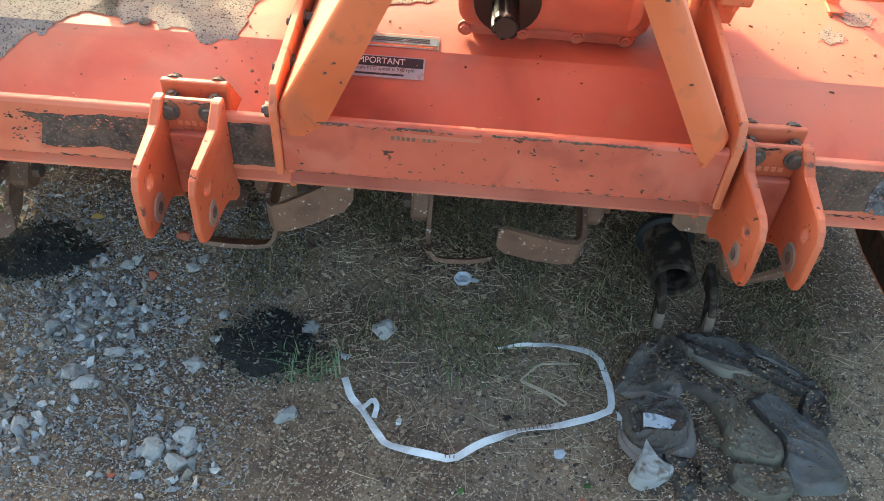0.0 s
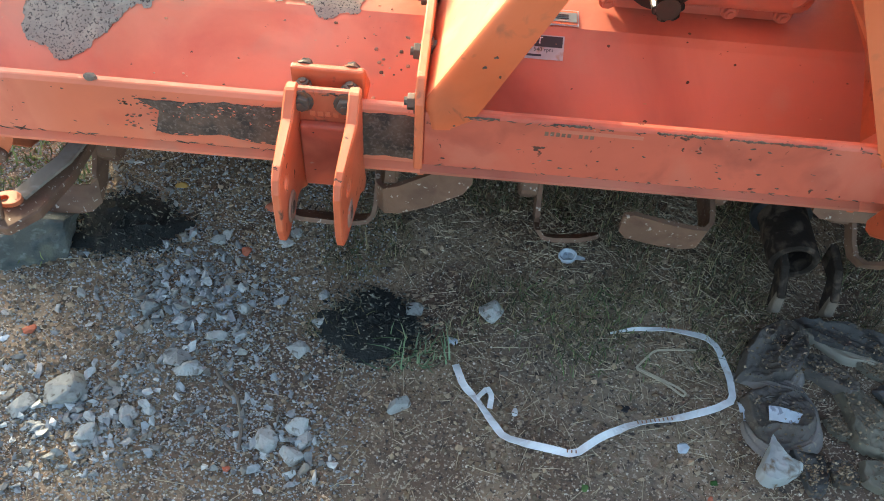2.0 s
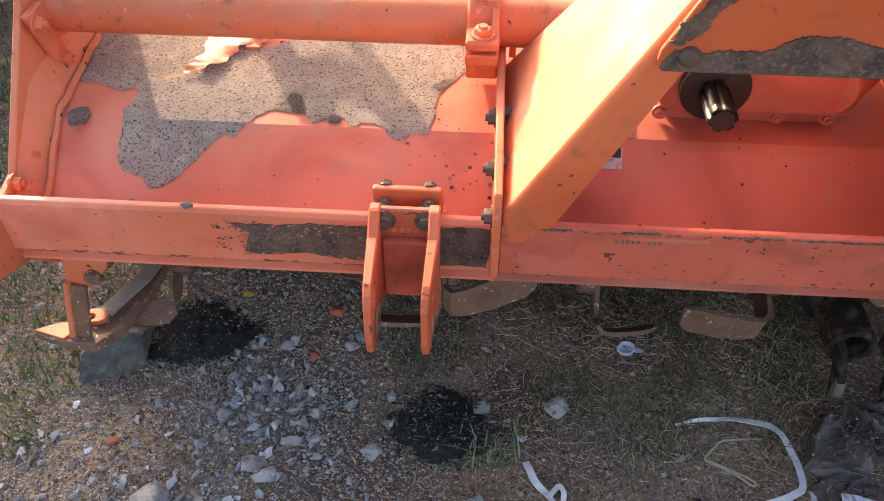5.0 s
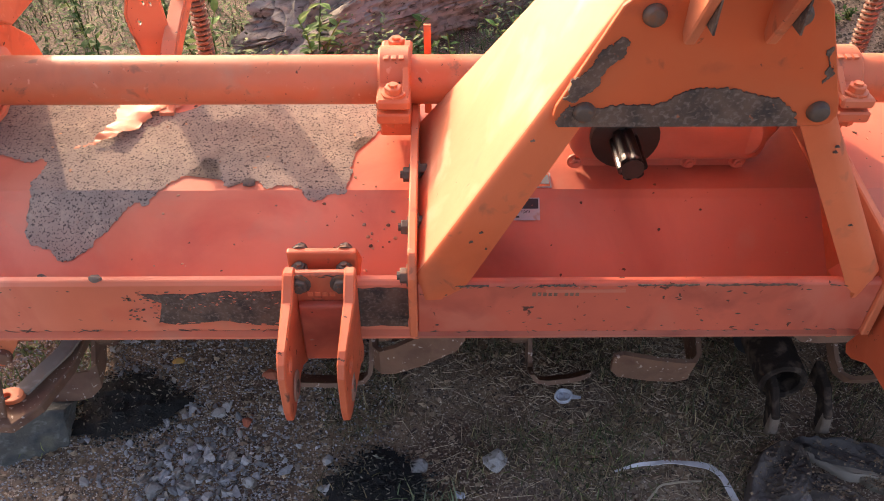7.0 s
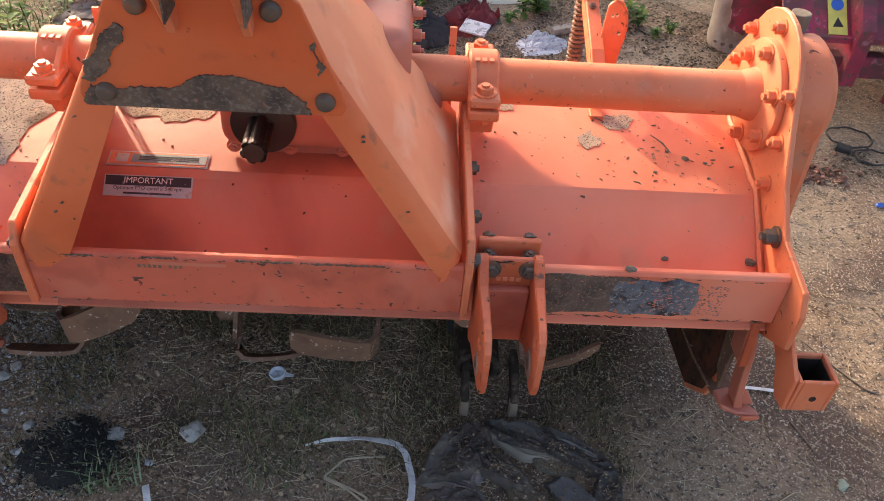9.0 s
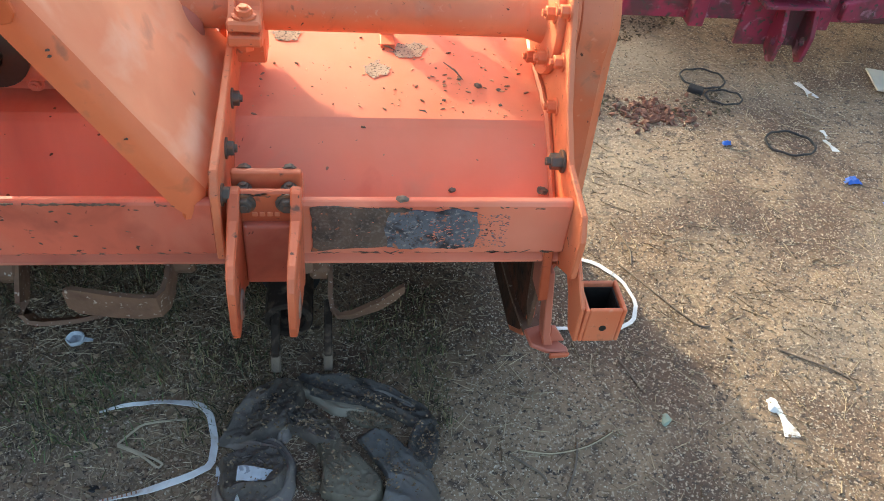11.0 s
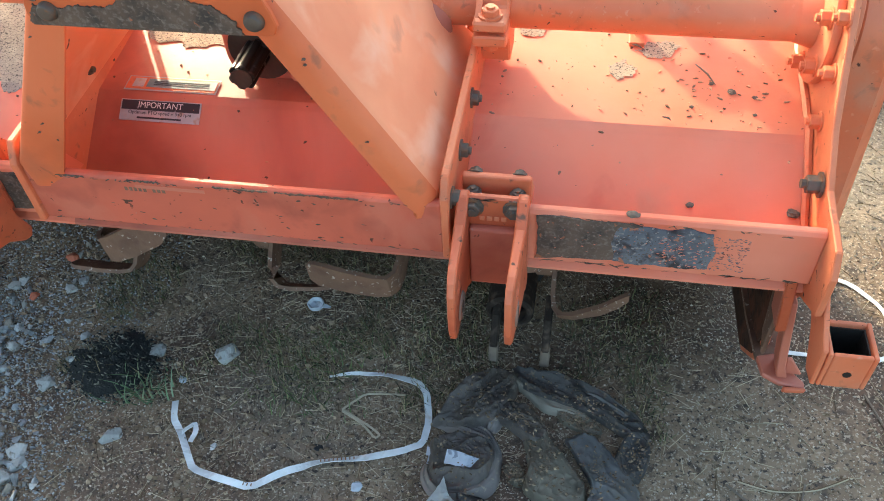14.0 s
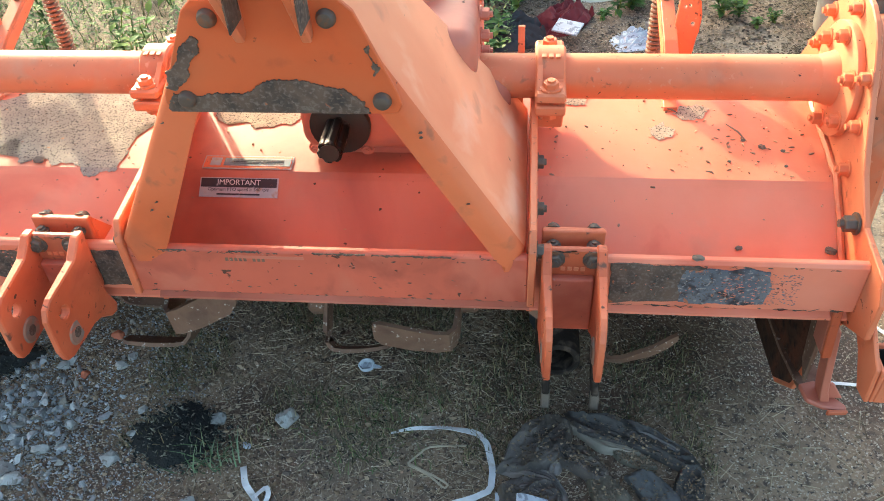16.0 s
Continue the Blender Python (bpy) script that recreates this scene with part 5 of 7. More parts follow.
for _ in range(44000):
    x, y = rng.uniform(-1.4, 2.4), rng.uniform(0.7, 3.2) if rng.random() < 0.3 else rng.uniform(0.75, 1.9)
    if on_ash(x, y):
        continue
    s = rng.choice((0.001, 0.0013, 0.0016, 0.0021)) * rng.uniform(0.7, 1.35)
    spots.append(Matrix.Translation((x, y, ground_z(x, y) + s * 0.4)) @ Euler((rng.random() * 6, rng.random() * 6, 0)).to_matrix().to_4x4() @ Matrix.Diagonal((s * rng.uniform(1, 1.6), s, s, 1)))
scatter_mesh("sand_grains", octa_v, octa_f, spots, GRIT, "coarse pale sand grains and grit on the soil", "sand")

spots = []
while len(spots) < 22000:
    x, y = rng.uniform(-1.4, -0.35), rng.uniform(0.75, 1.7)
    if rng.random() > 0.25 + gravel_share(x, y) or on_ash(x, y):
        continue
    s = rng.uniform(0.0012, 0.0034)
    spots.append(Matrix.Translation((x, y, ground_z(x, y) + s * 0.4)) @ Euler((rng.random() * 6, rng.random() * 6, 0)).to_matrix().to_4x4() @ Matrix.Diagonal((s * rng.uniform(1, 1.6), s, s * 0.8, 1)))
scatter_mesh("gravel_chips", octa_v, octa_f, spots, GRAVEL, "fine grey gravel chips between the larger stones", "gravel")


spots = []
for _ in range(26000):
    x, y = rng.uniform(-1.3, 2.2), rng.uniform(0.7, 2.9) if rng.random() < 0.3 else rng.uniform(0.75, 1.8)
    if on_ash(x, y):
        continue
    if x > 0.85 and rng.random() < 0.45:
        continue
    s = (0.0016 + 0.006 * rng.random() ** 4) * (1.0 if x < 0.3 else 0.6)
    spots.append(Matrix.Translation((x, y, ground_z(x, y) + s * 0.2)) @ Euler((rng.random() * 6, rng.random() * 6, 0)).to_matrix().to_4x4() @ Matrix.Diagonal((s * rng.uniform(1, 1.7), s * rng.uniform(0.8, 1.2), s, 1)))
scatter_mesh("soil_crumbs", octa_v, octa_f, spots, CRUMB, "loose brown soil crumbs", "soil")


def blade_shape(width, bend):
    v, f = [], []
    for k in range(4):
        t = k / 3
        w = width * (1 - t) ** 0.7 if k < 3 else 0.0
        v += [(-w / 2, bend * t * t, t * (1 - 0.25 * bend * t)), (w / 2, bend * t * t, t * (1 - 0.25 * bend * t))]
    for k in range(3):
        f.append((2 * k, 2 * k + 1, 2 * k + 3, 2 * k + 2))
    return v, f


def tuft_spots(count, place, low, high, lean):
    out = []
    while len(out) < count:
        got = place()
        if got is None:
            continue
        x, y = got
        h = rng.uniform(low, high)
        out.append(Matrix.Translation((x, y, ground_z(x, y) - 0.002)) @ Matrix.Rotation(rng.random() * math.tau, 4, "Z") @ Matrix.Rotation(rng.gauss(0, lean), 4, "X") @ Matrix.Diagonal((1.0, h, h, 1)))
    return out


def under_machine():
    x, y = rng.uniform(-0.5, 0.75), rng.uniform(1.25, 2.1)
    if area_noise(x, y, 5, 7) + 0.25 * area_noise(x, y, 16, 3) < -0.02 + 0.5 * max(0, 1.42 - y):
        return None
    return x, y


def left_verge():
    x, y = rng.uniform(-1.9, -1.0), rng.uniform(1.15, 2.5)
    return (x, y) if area_noise(x, y, 4, 1) > -0.3 + 1.6 * max(0, x + 1.16) + 0.6 * max(0, 1.4 - y) else None


def back_verge():
    x, y = rng.uniform(-3.4, 0.2), rng.uniform(2.5, 5.0)
    return (x, y) if area_noise(x, y, 2.5, 5) > -0.35 else None


gbv, gbf = blade_shape(0.0028, 0.8)
scatter_mesh("short_grass", gbv, gbf, tuft_spots(12000, under_machine, 0.01, 0.04, 1.35), DRYGRASS, "short sparse grass under the tiller", "grass")
scatter_mesh("verge_grass", *blade_shape(0.005, 0.6), tuft_spots(9000, left_verge, 0.014, 0.045, 0.9), VERGE, "short grass beside the tiller", "grass")
scatter_mesh("back_grass", *blade_shape(0.004, 0.7), tuft_spots(9000, back_verge, 0.03, 0.12, 0.7), GRASS, "taller grass behind the tiller", "grass")
centre = (-0.285, 1.225)
scatter_mesh("grass_tuft", *blade_shape(0.0042, 0.9), tuft_spots(60, lambda: (rng.gauss(centre[0], 0.03), rng.gauss(centre[1], 0.02)), 0.025, 0.07, 1.0), TUFT, "pale green grass tuft beside the black ash", "grass tuft")
scatter_mesh("sunlit_tuft", *blade_shape(0.004, 0.8), tuft_spots(80, lambda: (rng.gauss(-0.85, 0.04), rng.gauss(1.95, 0.05)), 0.04, 0.09, 0.6), GRASS, "yellow-green grass tuft in a patch of sun", "grass tuft")
scatter_mesh("green_blades", *blade_shape(0.0026, 0.9), tuft_spots(260, lambda: (rng.choice((0.06, 0.14, 0.02, -0.06)) + rng.gauss(0, 0.03), rng.choice((1.34, 1.39, 1.26)) + rng.gauss(0, 0.03)), 0.015, 0.04, 1.1), VERGE, "small green grass blades sprouting from the soil", "grass")
stick_v = [(-0.5, -1, 0), (-0.5, 1, 0), (-0.5, 0, 1), (0.5, -1, 0), (0.5, 1, 0), (0.5, 0, 1)]
stick_f = [(0, 1, 4, 3), (1, 2, 5, 4), (2, 0, 3, 5)]
spots = []
for _ in range(11000):
    x, y = (rng.gauss(0.2, 0.35), rng.gauss(1.6, 0.3)) if rng.random() < 0.6 else (rng.uniform(-1, 2), rng.uniform(0.8, 2.4))
    ln = 0.012 + 0.055 * rng.random() ** 3
    if x > 0.45 and rng.random() < 0.5:
        continue
    spots.append(Matrix.Translation((x, y, ground_z(x, y) + 0.002)) @ Matrix.Rotation(rng.random() * 3.14, 4, "Z") @ Matrix.Rotation(rng.gauss(0, 0.08), 4, "Y") @ Matrix.Diagonal((ln, 0.0006, 0.001, 1)))
for _ in range(1300):
    x, y = rng.uniform(0.75, 2.3), rng.uniform(0.95, 2.7)
    ln = 0.01 + 0.08 * rng.random() ** 3
    spots.append(Matrix.Translation((x, y, ground_z(x, y) + 0.002)) @ Matrix.Rotation(rng.gauss(-0.5, 0.8), 4, "Z") @ Matrix.Rotation(rng.gauss(0, 0.08), 4, "Y") @ Matrix.Diagonal((ln, 0.0008, 0.0012, 1)))
scatter_mesh("straw_bits", stick_v, stick_f, spots, STRAW, "dry straw and grass bits strewn on the soil", "straw")


# ---- litter in front of the tiller ----
def on_ground(pts, lift=0.003):
    return [(x, y, ground_z(x, y) + lift) for x, y in pts]


def smooth_line(pts, n=6):
    out = []
    p = [Vector((*q, 0)) if len(q) == 2 else Vector(q) for q in pts]
    for i in range(len(p) - 1):
        a, b, c, d = p[max(i - 1, 0)], p[i], p[i + 1], p[min(i + 2, len(p) - 1)]
        for k in range(n):
            t = k / n
            out.append(0.5 * ((2 * b) + (c - a) * t + (2 * a - 5 * b + 4 * c - d) * t * t + (3 * b - a - 3 * c + d) * t ** 3))
    return out + [p[-1]]


def strip(points, width, seed, lift=0.005, twist=0.5, thick=0.0012, taper=0):
    """A flat plastic strap that lies on the ground and twists here and there."""
    corners = [Vector((x, y, ground_z(x, y) + lift)) for x, y in points]
    pts = [corners[0]]
    for a, b in zip(corners, corners[1:]):
        pts += [a.lerp(b, t) for t in (0.16, 0.39, 0.61, 0.84)]
    pts.append(corners[-1])
    bm = bmesh.new()
    rings = []
    for n, p in enumerate(pts):
        d = (pts[min(n + 1, len(pts) - 1)] - pts[max(n - 1, 0)]).normalized()
        tw = twist * noise.noise((n * 0.16, seed, 0)) * 2.2
        side = (Matrix.Rotation(tw, 3, d) @ d.cross(Vector((0, 0, 1)))).normalized()
        up = side.cross(d)
        wide = width * (0.28 + 0.72 * min(1, (len(pts) - 1 - n) / taper)) if taper else width
        p = p + Vector((0, 0, abs(math.sin(tw)) * width * 0.45 + 0.006 * max(0, noise.noise((n * 0.1, seed, 5)))))
        rings.append([bm.verts.new(p + side * sa * wide / 2 + up * sb * thick / 2) for sa, sb in ((1, 1), (-1, 1), (-1, -1), (1, -1))])
    for r0, r1 in zip(rings, rings[1:]):
        for k in range(4):
            bm.faces.new((r0[k], r0[(k + 1) % 4], r1[(k + 1) % 4], r1[k]))
    bm.faces.new(rings[0])
    bm.faces.new(rings[-1][::-1])
    return bm


STRAP = [(-0.211, 1.215), (-0.195, 1.172), (-0.17, 1.146), (-0.14, 1.105), (-0.118, 1.076), (-0.057, 1.064), (0.002, 1.055), (0.052, 1.095), (0.107, 1.126), (0.187, 1.144), (0.262, 1.172), (0.298, 1.194), (0.3, 1.245), (0.285, 1.305), (0.262, 1.328), (0.19, 1.337), (0.13, 1.33), (0.081, 1.317)]
strap = thing("packing_strap", "white plastic packing strap curled on the soil", "strap", (0, 1.06, 0))
part("strap_band", strip(STRAP, 0.0135, 3, 0.005, 0.6, taper=12), STRAPM, strap)
part("strap_end", strip([(-0.17, 1.145), (-0.15, 1.17), (-0.142, 1.155), (-0.145, 1.13)], 0.01, 8, 0.008, 0.8), STRAPM, strap)


def print_bars(a, b, count):
    a, b = Vector((*a, 0)), Vector((*b, 0))
    d = (b - a).normalized()
    for k in range(count):
        p = a.lerp(b, k / max(1, count - 1))
        m = Matrix.Translation((p.x, p.y, ground_z(p.x, p.y) + 0.0135)) @ Matrix.Rotation(math.atan2(d.y, d.x), 4, "Z")
        part("print_bar", box(-0.0011, 0.0011, -0.0028, 0.0028, 0, 0.0006, 0), PRINT, strap, m=m)


print_bars((0.117, 1.127), (0.178, 1.14), 9)
print_bars((0.18, 1.336), (0.235, 1.337), 8)
print_bars((-0.01, 1.058), (0.005, 1.058), 3)
PALEBAND = mat("straw_coloured_strap", (0.5, 0.42, 0.3), 0.6, scale=30)
tagged(done("thin_strap", strip([(0.243, 1.296), (0.2, 1.293), (0.163, 1.287), (0.14, 1.262), (0.124, 1.244), (0.15, 1.232), (0.175, 1.217), (0.206, 1.19), (0.213, 1.2), (0.19, 1.215), (0.129, 1.246)], 0.004, 12, 0.006, 0.2), PALEBAND), "thin straw-coloured strap folded on the soil", "strap")
tagged(done("white_strap", strip([(1.05, 1.73), (1.086, 1.724), (1.139, 1.704), (1.19, 1.645), (1.204, 1.569), (1.184, 1.516), (1.134, 1.49), (1.06, 1.5), (0.97, 1.5)], 0.0095, 17, 0.004, 0.2), STRAPM), "loop of white plastic strap beside the tiller's end", "strap")


def crumpled(outline, height, seed, step=0.006, folds=7.0, edge=0.03):
    """A crumpled sheet on the ground: folds and creases inside a ragged outline."""
    xs, ys = [p[0] for p in outline], [p[1] for p in outline]
    ragged = jagged(outline, 0.12, 3, int(seed))

    def inside(x, y):
        hit = False
        for (ax, ay), (bx, by) in zip(ragged, ragged[1:] + ragged[:1]):
            if (ay > y) != (by > y) and x < (bx - ax) * (y - ay) / (by - ay) + ax:
                hit = not hit
        return hit

    bm = bmesh.new()
    grid = {}
    nx, ny = int((max(xs) - min(xs)) / step) + 3, int((max(ys) - min(ys)) / step) + 3
    for i in range(nx):
        for j in range(ny):
            x, y = min(xs) - step + i * step, min(ys) - step + j * step
            if inside(x, y):
                near = min(math.hypot(x - px, y - py) for px, py in ragged)
                q = Vector((x * folds, y * folds, seed))
                w = Vector((noise.noise(q), noise.noise(q + Vector((5, 0, 0))), 0)) * 0.9
                ridge = max(0, 1 - abs(noise.noise(Vector((q.x * 0.9 + w.x, q.y * 1.9, seed)))) * 4.5) ** 2
                ridge2 = max(0, 1 - abs(noise.noise(Vector((q.x * 2.6, q.y * 1.4 + w.y * 1.5, seed + 7)))) * 5) ** 1.5
                ridge3 = max(0, 1 - abs(noise.noise(q * 5.5 + w * 2)) * 5)
                z = height * (0.3 + 0.3 * noise.noise(q * 0.8) + 0.45 * ridge + 0.3 * ridge2 + 0.14 * ridge3) * smooth_step(0, edge, near)
                grid[i, j] = bm.verts.new((x + 0.006 * noise.noise(q * 3), y + 0.006 * noise.noise(q * 3 + Vector((9, 0, 0))), ground_z(x, y) + 0.003 + z))
    for (i, j), v in grid.items():
        quad = [grid.get(k) for k in ((i, j), (i + 1, j), (i + 1, j + 1), (i, j + 1))]
        if all(quad):
            bm.faces.new(quad)
    loose = [v for v in bm.verts if not v.link_faces]
    bmesh.ops.delete(bm, geom=loose, context="VERTS")
    bmesh.ops.solidify(bm, geom=bm.faces[:], thickness=0.0015)
    return bm


def film(outline, height, seed, count, flow, wide=0.03):
    """A thin sheet lying in a heap: a flat base and many soft arched folds that lie over one another along a flow."""
    r = random.Random(int(seed * 10))
    edge = smooth_line(outline + outline[:1], 5)[:-1]
    cx, cy = sum(p.x for p in edge) / len(edge), sum(p.y for p in edge) / len(edge)
    bm = bmesh.new()
    rings = []
    for n in range(8):
        k = 1 - n / 8
        ring = []
        for i, p in enumerate(edge):
            f = k * (1 + 0.07 * noise.noise((i * 0.5, seed, 1)) + 0.04 * noise.noise((i * 1.7, seed, 2)))
            x, y = cx + (p.x - cx) * f, cy + (p.y - cy) * f
            lift = 0.002 + height * 0.35 * (1 - k ** 3) * (0.6 + noise.noise((x * 22, y * 22, seed)))
            ring.append(bm.verts.new((x, y, ground_z(x, y) + max(0.002, lift))))
        rings.append(ring)
    for p, q in zip(rings, rings[1:]):
        for i in range(len(edge)):
            bm.faces.new((p[i], p[(i + 1) % len(edge)], q[(i + 1) % len(edge)], q[i]))
    bm.faces.new(rings[-1])

    def inside(x, y):
        hit = False
        for a, b in zip(edge, edge[1:] + edge[:1]):
            if (a.y > y) != (b.y > y) and x < (b.x - a.x) * (y - a.y) / (b.y - a.y) + a.x:
                hit = not hit
        return hit

    xs, ys = [p.x for p in edge], [p.y for p in edge]
    made = 0
    while made < count:
        x, y = r.uniform(min(xs), max(xs)), r.uniform(min(ys), max(ys))
        if not inside(x, y):
            continue
        made += 1
        base = height * r.uniform(0.0, 0.3)
        thin = r.random()
        width, rise = wide * (0.22 + 0.9 * thin ** 2), height * r.uniform(0.2, 0.5) * (0.6 + 0.6 * thin)
        turn, k0 = r.gauss(0, 0.22) + (1.3 if r.random() < 0.12 else 0), r.random() * 50
        line = []
        for _ in range(r.randint(22, 70)):
            line.append((x, y))
            a = flow(x, y) + turn + 0.8 * noise.noise((x * 8, y * 8, seed)) + 0.35 * noise.noise((x * 25, y * 25, seed + k0))
            x, y = x + 0.006 * math.cos(a), y + 0.006 * math.sin(a)
            if not inside(x, y):
                break
        if len(line) < 5:
            continue
        last = None
        for n, (x, y) in enumerate(line):
            nx, ny = line[min(n + 1, len(line) - 1)]
            px, py = line[max(n - 1, 0)]
            dx, dy = nx - px, ny - py
            ln = math.hypot(dx, dy) or 1
            sx, sy = -dy / ln, dx / ln
            t = n / (len(line) - 1)
            env = math.sin(math.pi * (0.03 + 0.94 * t)) ** 0.9
            w = width * env * (1 + 0.35 * noise.noise((n * 0.25, k0, 0)))
            h = rise * env * (1 + 0.4 * noise.noise((n * 0.3, k0, 5)))
            tip = 0.35 * noise.noise((n * 0.12, k0, 9))
            row = []
            for m in range(9):
                v = m / 8 * 2 - 1
                arch = max(0.0, 1 - abs(v) ** 1.5) ** 1.3 + 0.14 * noise.noise((n * 0.35, m * 0.7, k0))
                off = (v + tip * (1 - v * v)) * w / 2
                row.append(bm.verts.new((x + sx * off, y + sy * off, ground_z(x, y) + 0.002 + base * env + h * arch)))
            if last:
                for p, q, g, e in zip(last, last[1:], row[1:], row):
                    bm.faces.new((p, q, g, e))
            last = row
    return bm



SHEET_TOPS = []


def rag(outline, seed, lift, height, turn=0.0, stretch=2.0, fine=1.0, rings=26):
    """A limp piece of sheet: an outline filled with soft creases that run along one way."""
    edge = smooth_line(outline + outline[:1], max(7, 100 // len(outline)))[:-1]
    count = len(edge)
    cx, cy = sum(p.x for p in edge) / count, sum(p.y for p in edge) / count
    ca, sa = math.cos(turn), math.sin(turn)
    bm = bmesh.new()
    rows = []
    for n in range(rings):
        k = 1 - n / rings
        row = []
        for i, p in enumerate(edge):
            f = k * (1 + (0.05 * noise.noise((i * 0.35, seed, 1)) + 0.025 * noise.noise((i * 1.3, seed, 2))) * k)
            x, y = cx + (p.x - cx) * f, cy + (p.y - cy) * f
            u, v = x * ca + y * sa, y * ca - x * sa
            wx, wy = 0.03 * noise.noise((x * 14, y * 14, seed)), 0.03 * noise.noise((x * 14, y * 14, seed + 4))
            r1 = (1 - abs(noise.noise(((u + wx) * 13 / stretch, (v + wy) * 13, seed)))) ** 5
            r2 = (1 - abs(noise.noise(((u + wy) * 30 / stretch * fine, (v + wx) * 30 * fine, seed + 8)))) ** 4
            r3 = (1 - abs(noise.noise((x * 75, y * 75, seed + 3)))) ** 3
            low = noise.noise((x * 9, y * 9, seed + 1))
            z = lift * smooth_step(0, 0.1, 1 - k) + height * smooth_step(-0.02, 0.16, 1 - k) * (0.15 + 0.35 * low + 0.7 * r1 + 0.5 * r2 + 0.22 * r3)
            z += 0.007 * max(0, noise.noise((i * 0.2, seed, 9))) * smooth_step(0.8, 1.0, k)
            row.append(bm.verts.new((x, y, ground_z(x, y) + 0.003 + max(0.0, z))))
            SHEET_TOPS.append(row[-1].co.copy())
        rows.append(row)
    for p, q in zip(rows, rows[1:]):
        for i in range(count):
            bm.faces.new((p[i], p[(i + 1) % count], q[(i + 1) % count], q[i]))
    bm.faces.new(rows[-1])
    bmesh.ops.solidify(bm, geom=bm.faces[:], thickness=0.0012)
    return bm


def gathered(points, width, height, seed, pleats=3.0):
    """A bunched length of sheet: a low ridge with pleats along it."""
    line = smooth_line(points, 9)
    bm = bmesh.new()
    rows = []
    for n, p in enumerate(line):
        a, b = line[max(n - 1, 0)], line[min(n + 1, len(line) - 1)]
        d = (b - a).normalized()
        side = Vector((-d.y, d.x, 0))
        t = n / (len(line) - 1)
        env = min(1, 5 * t, 5 * (1 - t)) ** 0.6
        wide = width * 1.3 * (0.35 + 0.65 * env) * (1 + 0.55 * noise.noise((n * 0.13, seed, 0)))
        row = []
        for m in range(25):
            v = m / 24 * 2 - 1
            drift = 0.5 * noise.noise((n * 0.06, seed, 3))
            pleat = (1 - abs(noise.noise((v * pleats * 0.7 + drift, n * 0.05, seed)))) ** 3 + 0.3 * (1 - abs(noise.noise((v * pleats * 1.7, n * 0.11, seed + 5)))) ** 3
            z = height * env * (max(0, 1 - v * v) ** 0.7 * 0.4 + 0.5 * pleat * (1 - v * v) * (0.7 + 0.6 * noise.noise((n * 0.12, v, seed + 2))) + 0.2 * noise.noise((n * 0.25, v * 2.5, seed)) * (1 - v * v))
            q = p + side * (v * wide / 2)
            row.append(bm.verts.new((q.x, q.y, ground_z(q.x, q.y) + 0.002 + max(0, z))))
        rows.append(row)
    for p, q in zip(rows, rows[1:]):
        for m in range(24):
            bm.faces.new((p[m], p[m + 1], q[m + 1], q[m]))
    return bm


sheet = thing("plastic_sheet", "crumpled black plastic sheet, dusty and torn, on the soil", "plastic sheet", (0.5, 1.25, 0))
VIOLET = mat("dusty_dark_sheet", (0.21, 0.178, 0.16), 0.65, spec=0.3, tones=(((0.2, 0.16, 0.125), 11, 0.5, 0.7, 0.85), ((0.08, 0.07, 0.068), 12, 0.55, 0.72, 0.6), ((0.28, 0.23, 0.18), 100, 0.58, 0.66, 0.9)), scale=12, bump=0.6, bump_scale=60)
for outline, seed, lift, height, turn, material in (
    ([(0.305, 1.235), (0.33, 1.3), (0.372, 1.352), (0.43, 1.378), (0.465, 1.35), (0.452, 1.295), (0.42, 1.25), (0.365, 1.232)], 2.3, 0.012, 0.018, 0.9, VIOLET),
    ([(0.445, 1.388), (0.53, 1.375), (0.62, 1.35), (0.69, 1.305), (0.718, 1.262), (0.685, 1.25), (0.62, 1.285), (0.54, 1.312), (0.47, 1.335)], 3.7, 0.01, 0.018, -0.4, PLASTIC),
    ([(0.68, 1.275), (0.716, 1.25), (0.712, 1.2), (0.69, 1.165), (0.65, 1.185), (0.66, 1.235)], 5.2, 0.006, 0.014, 1.2, PLASTIC),
    ([(0.31, 1.2), (0.35, 1.225), (0.41, 1.222), (0.438, 1.18), (0.425, 1.125), (0.37, 1.1), (0.325, 1.12)], 8.1, 0.01, 0.016, 0.4, VIOLET),
    ([(0.425, 1.295), (0.48, 1.3), (0.52, 1.26), (0.532, 1.225), (0.5, 1.215), (0.455, 1.245), (0.425, 1.262)], 9.9, 0.012, 0.018, -0.9, VIOLET),
    ([(0.54, 1.3), (0.6, 1.29), (0.63, 1.262), (0.59, 1.258), (0.55, 1.275)], 14.2, 0.005, 0.01, -0.3, OLIVE),
):
    part("sheet_layer", rag(outline, seed, lift, height, turn, 3.2), material, sheet, smooth=True)
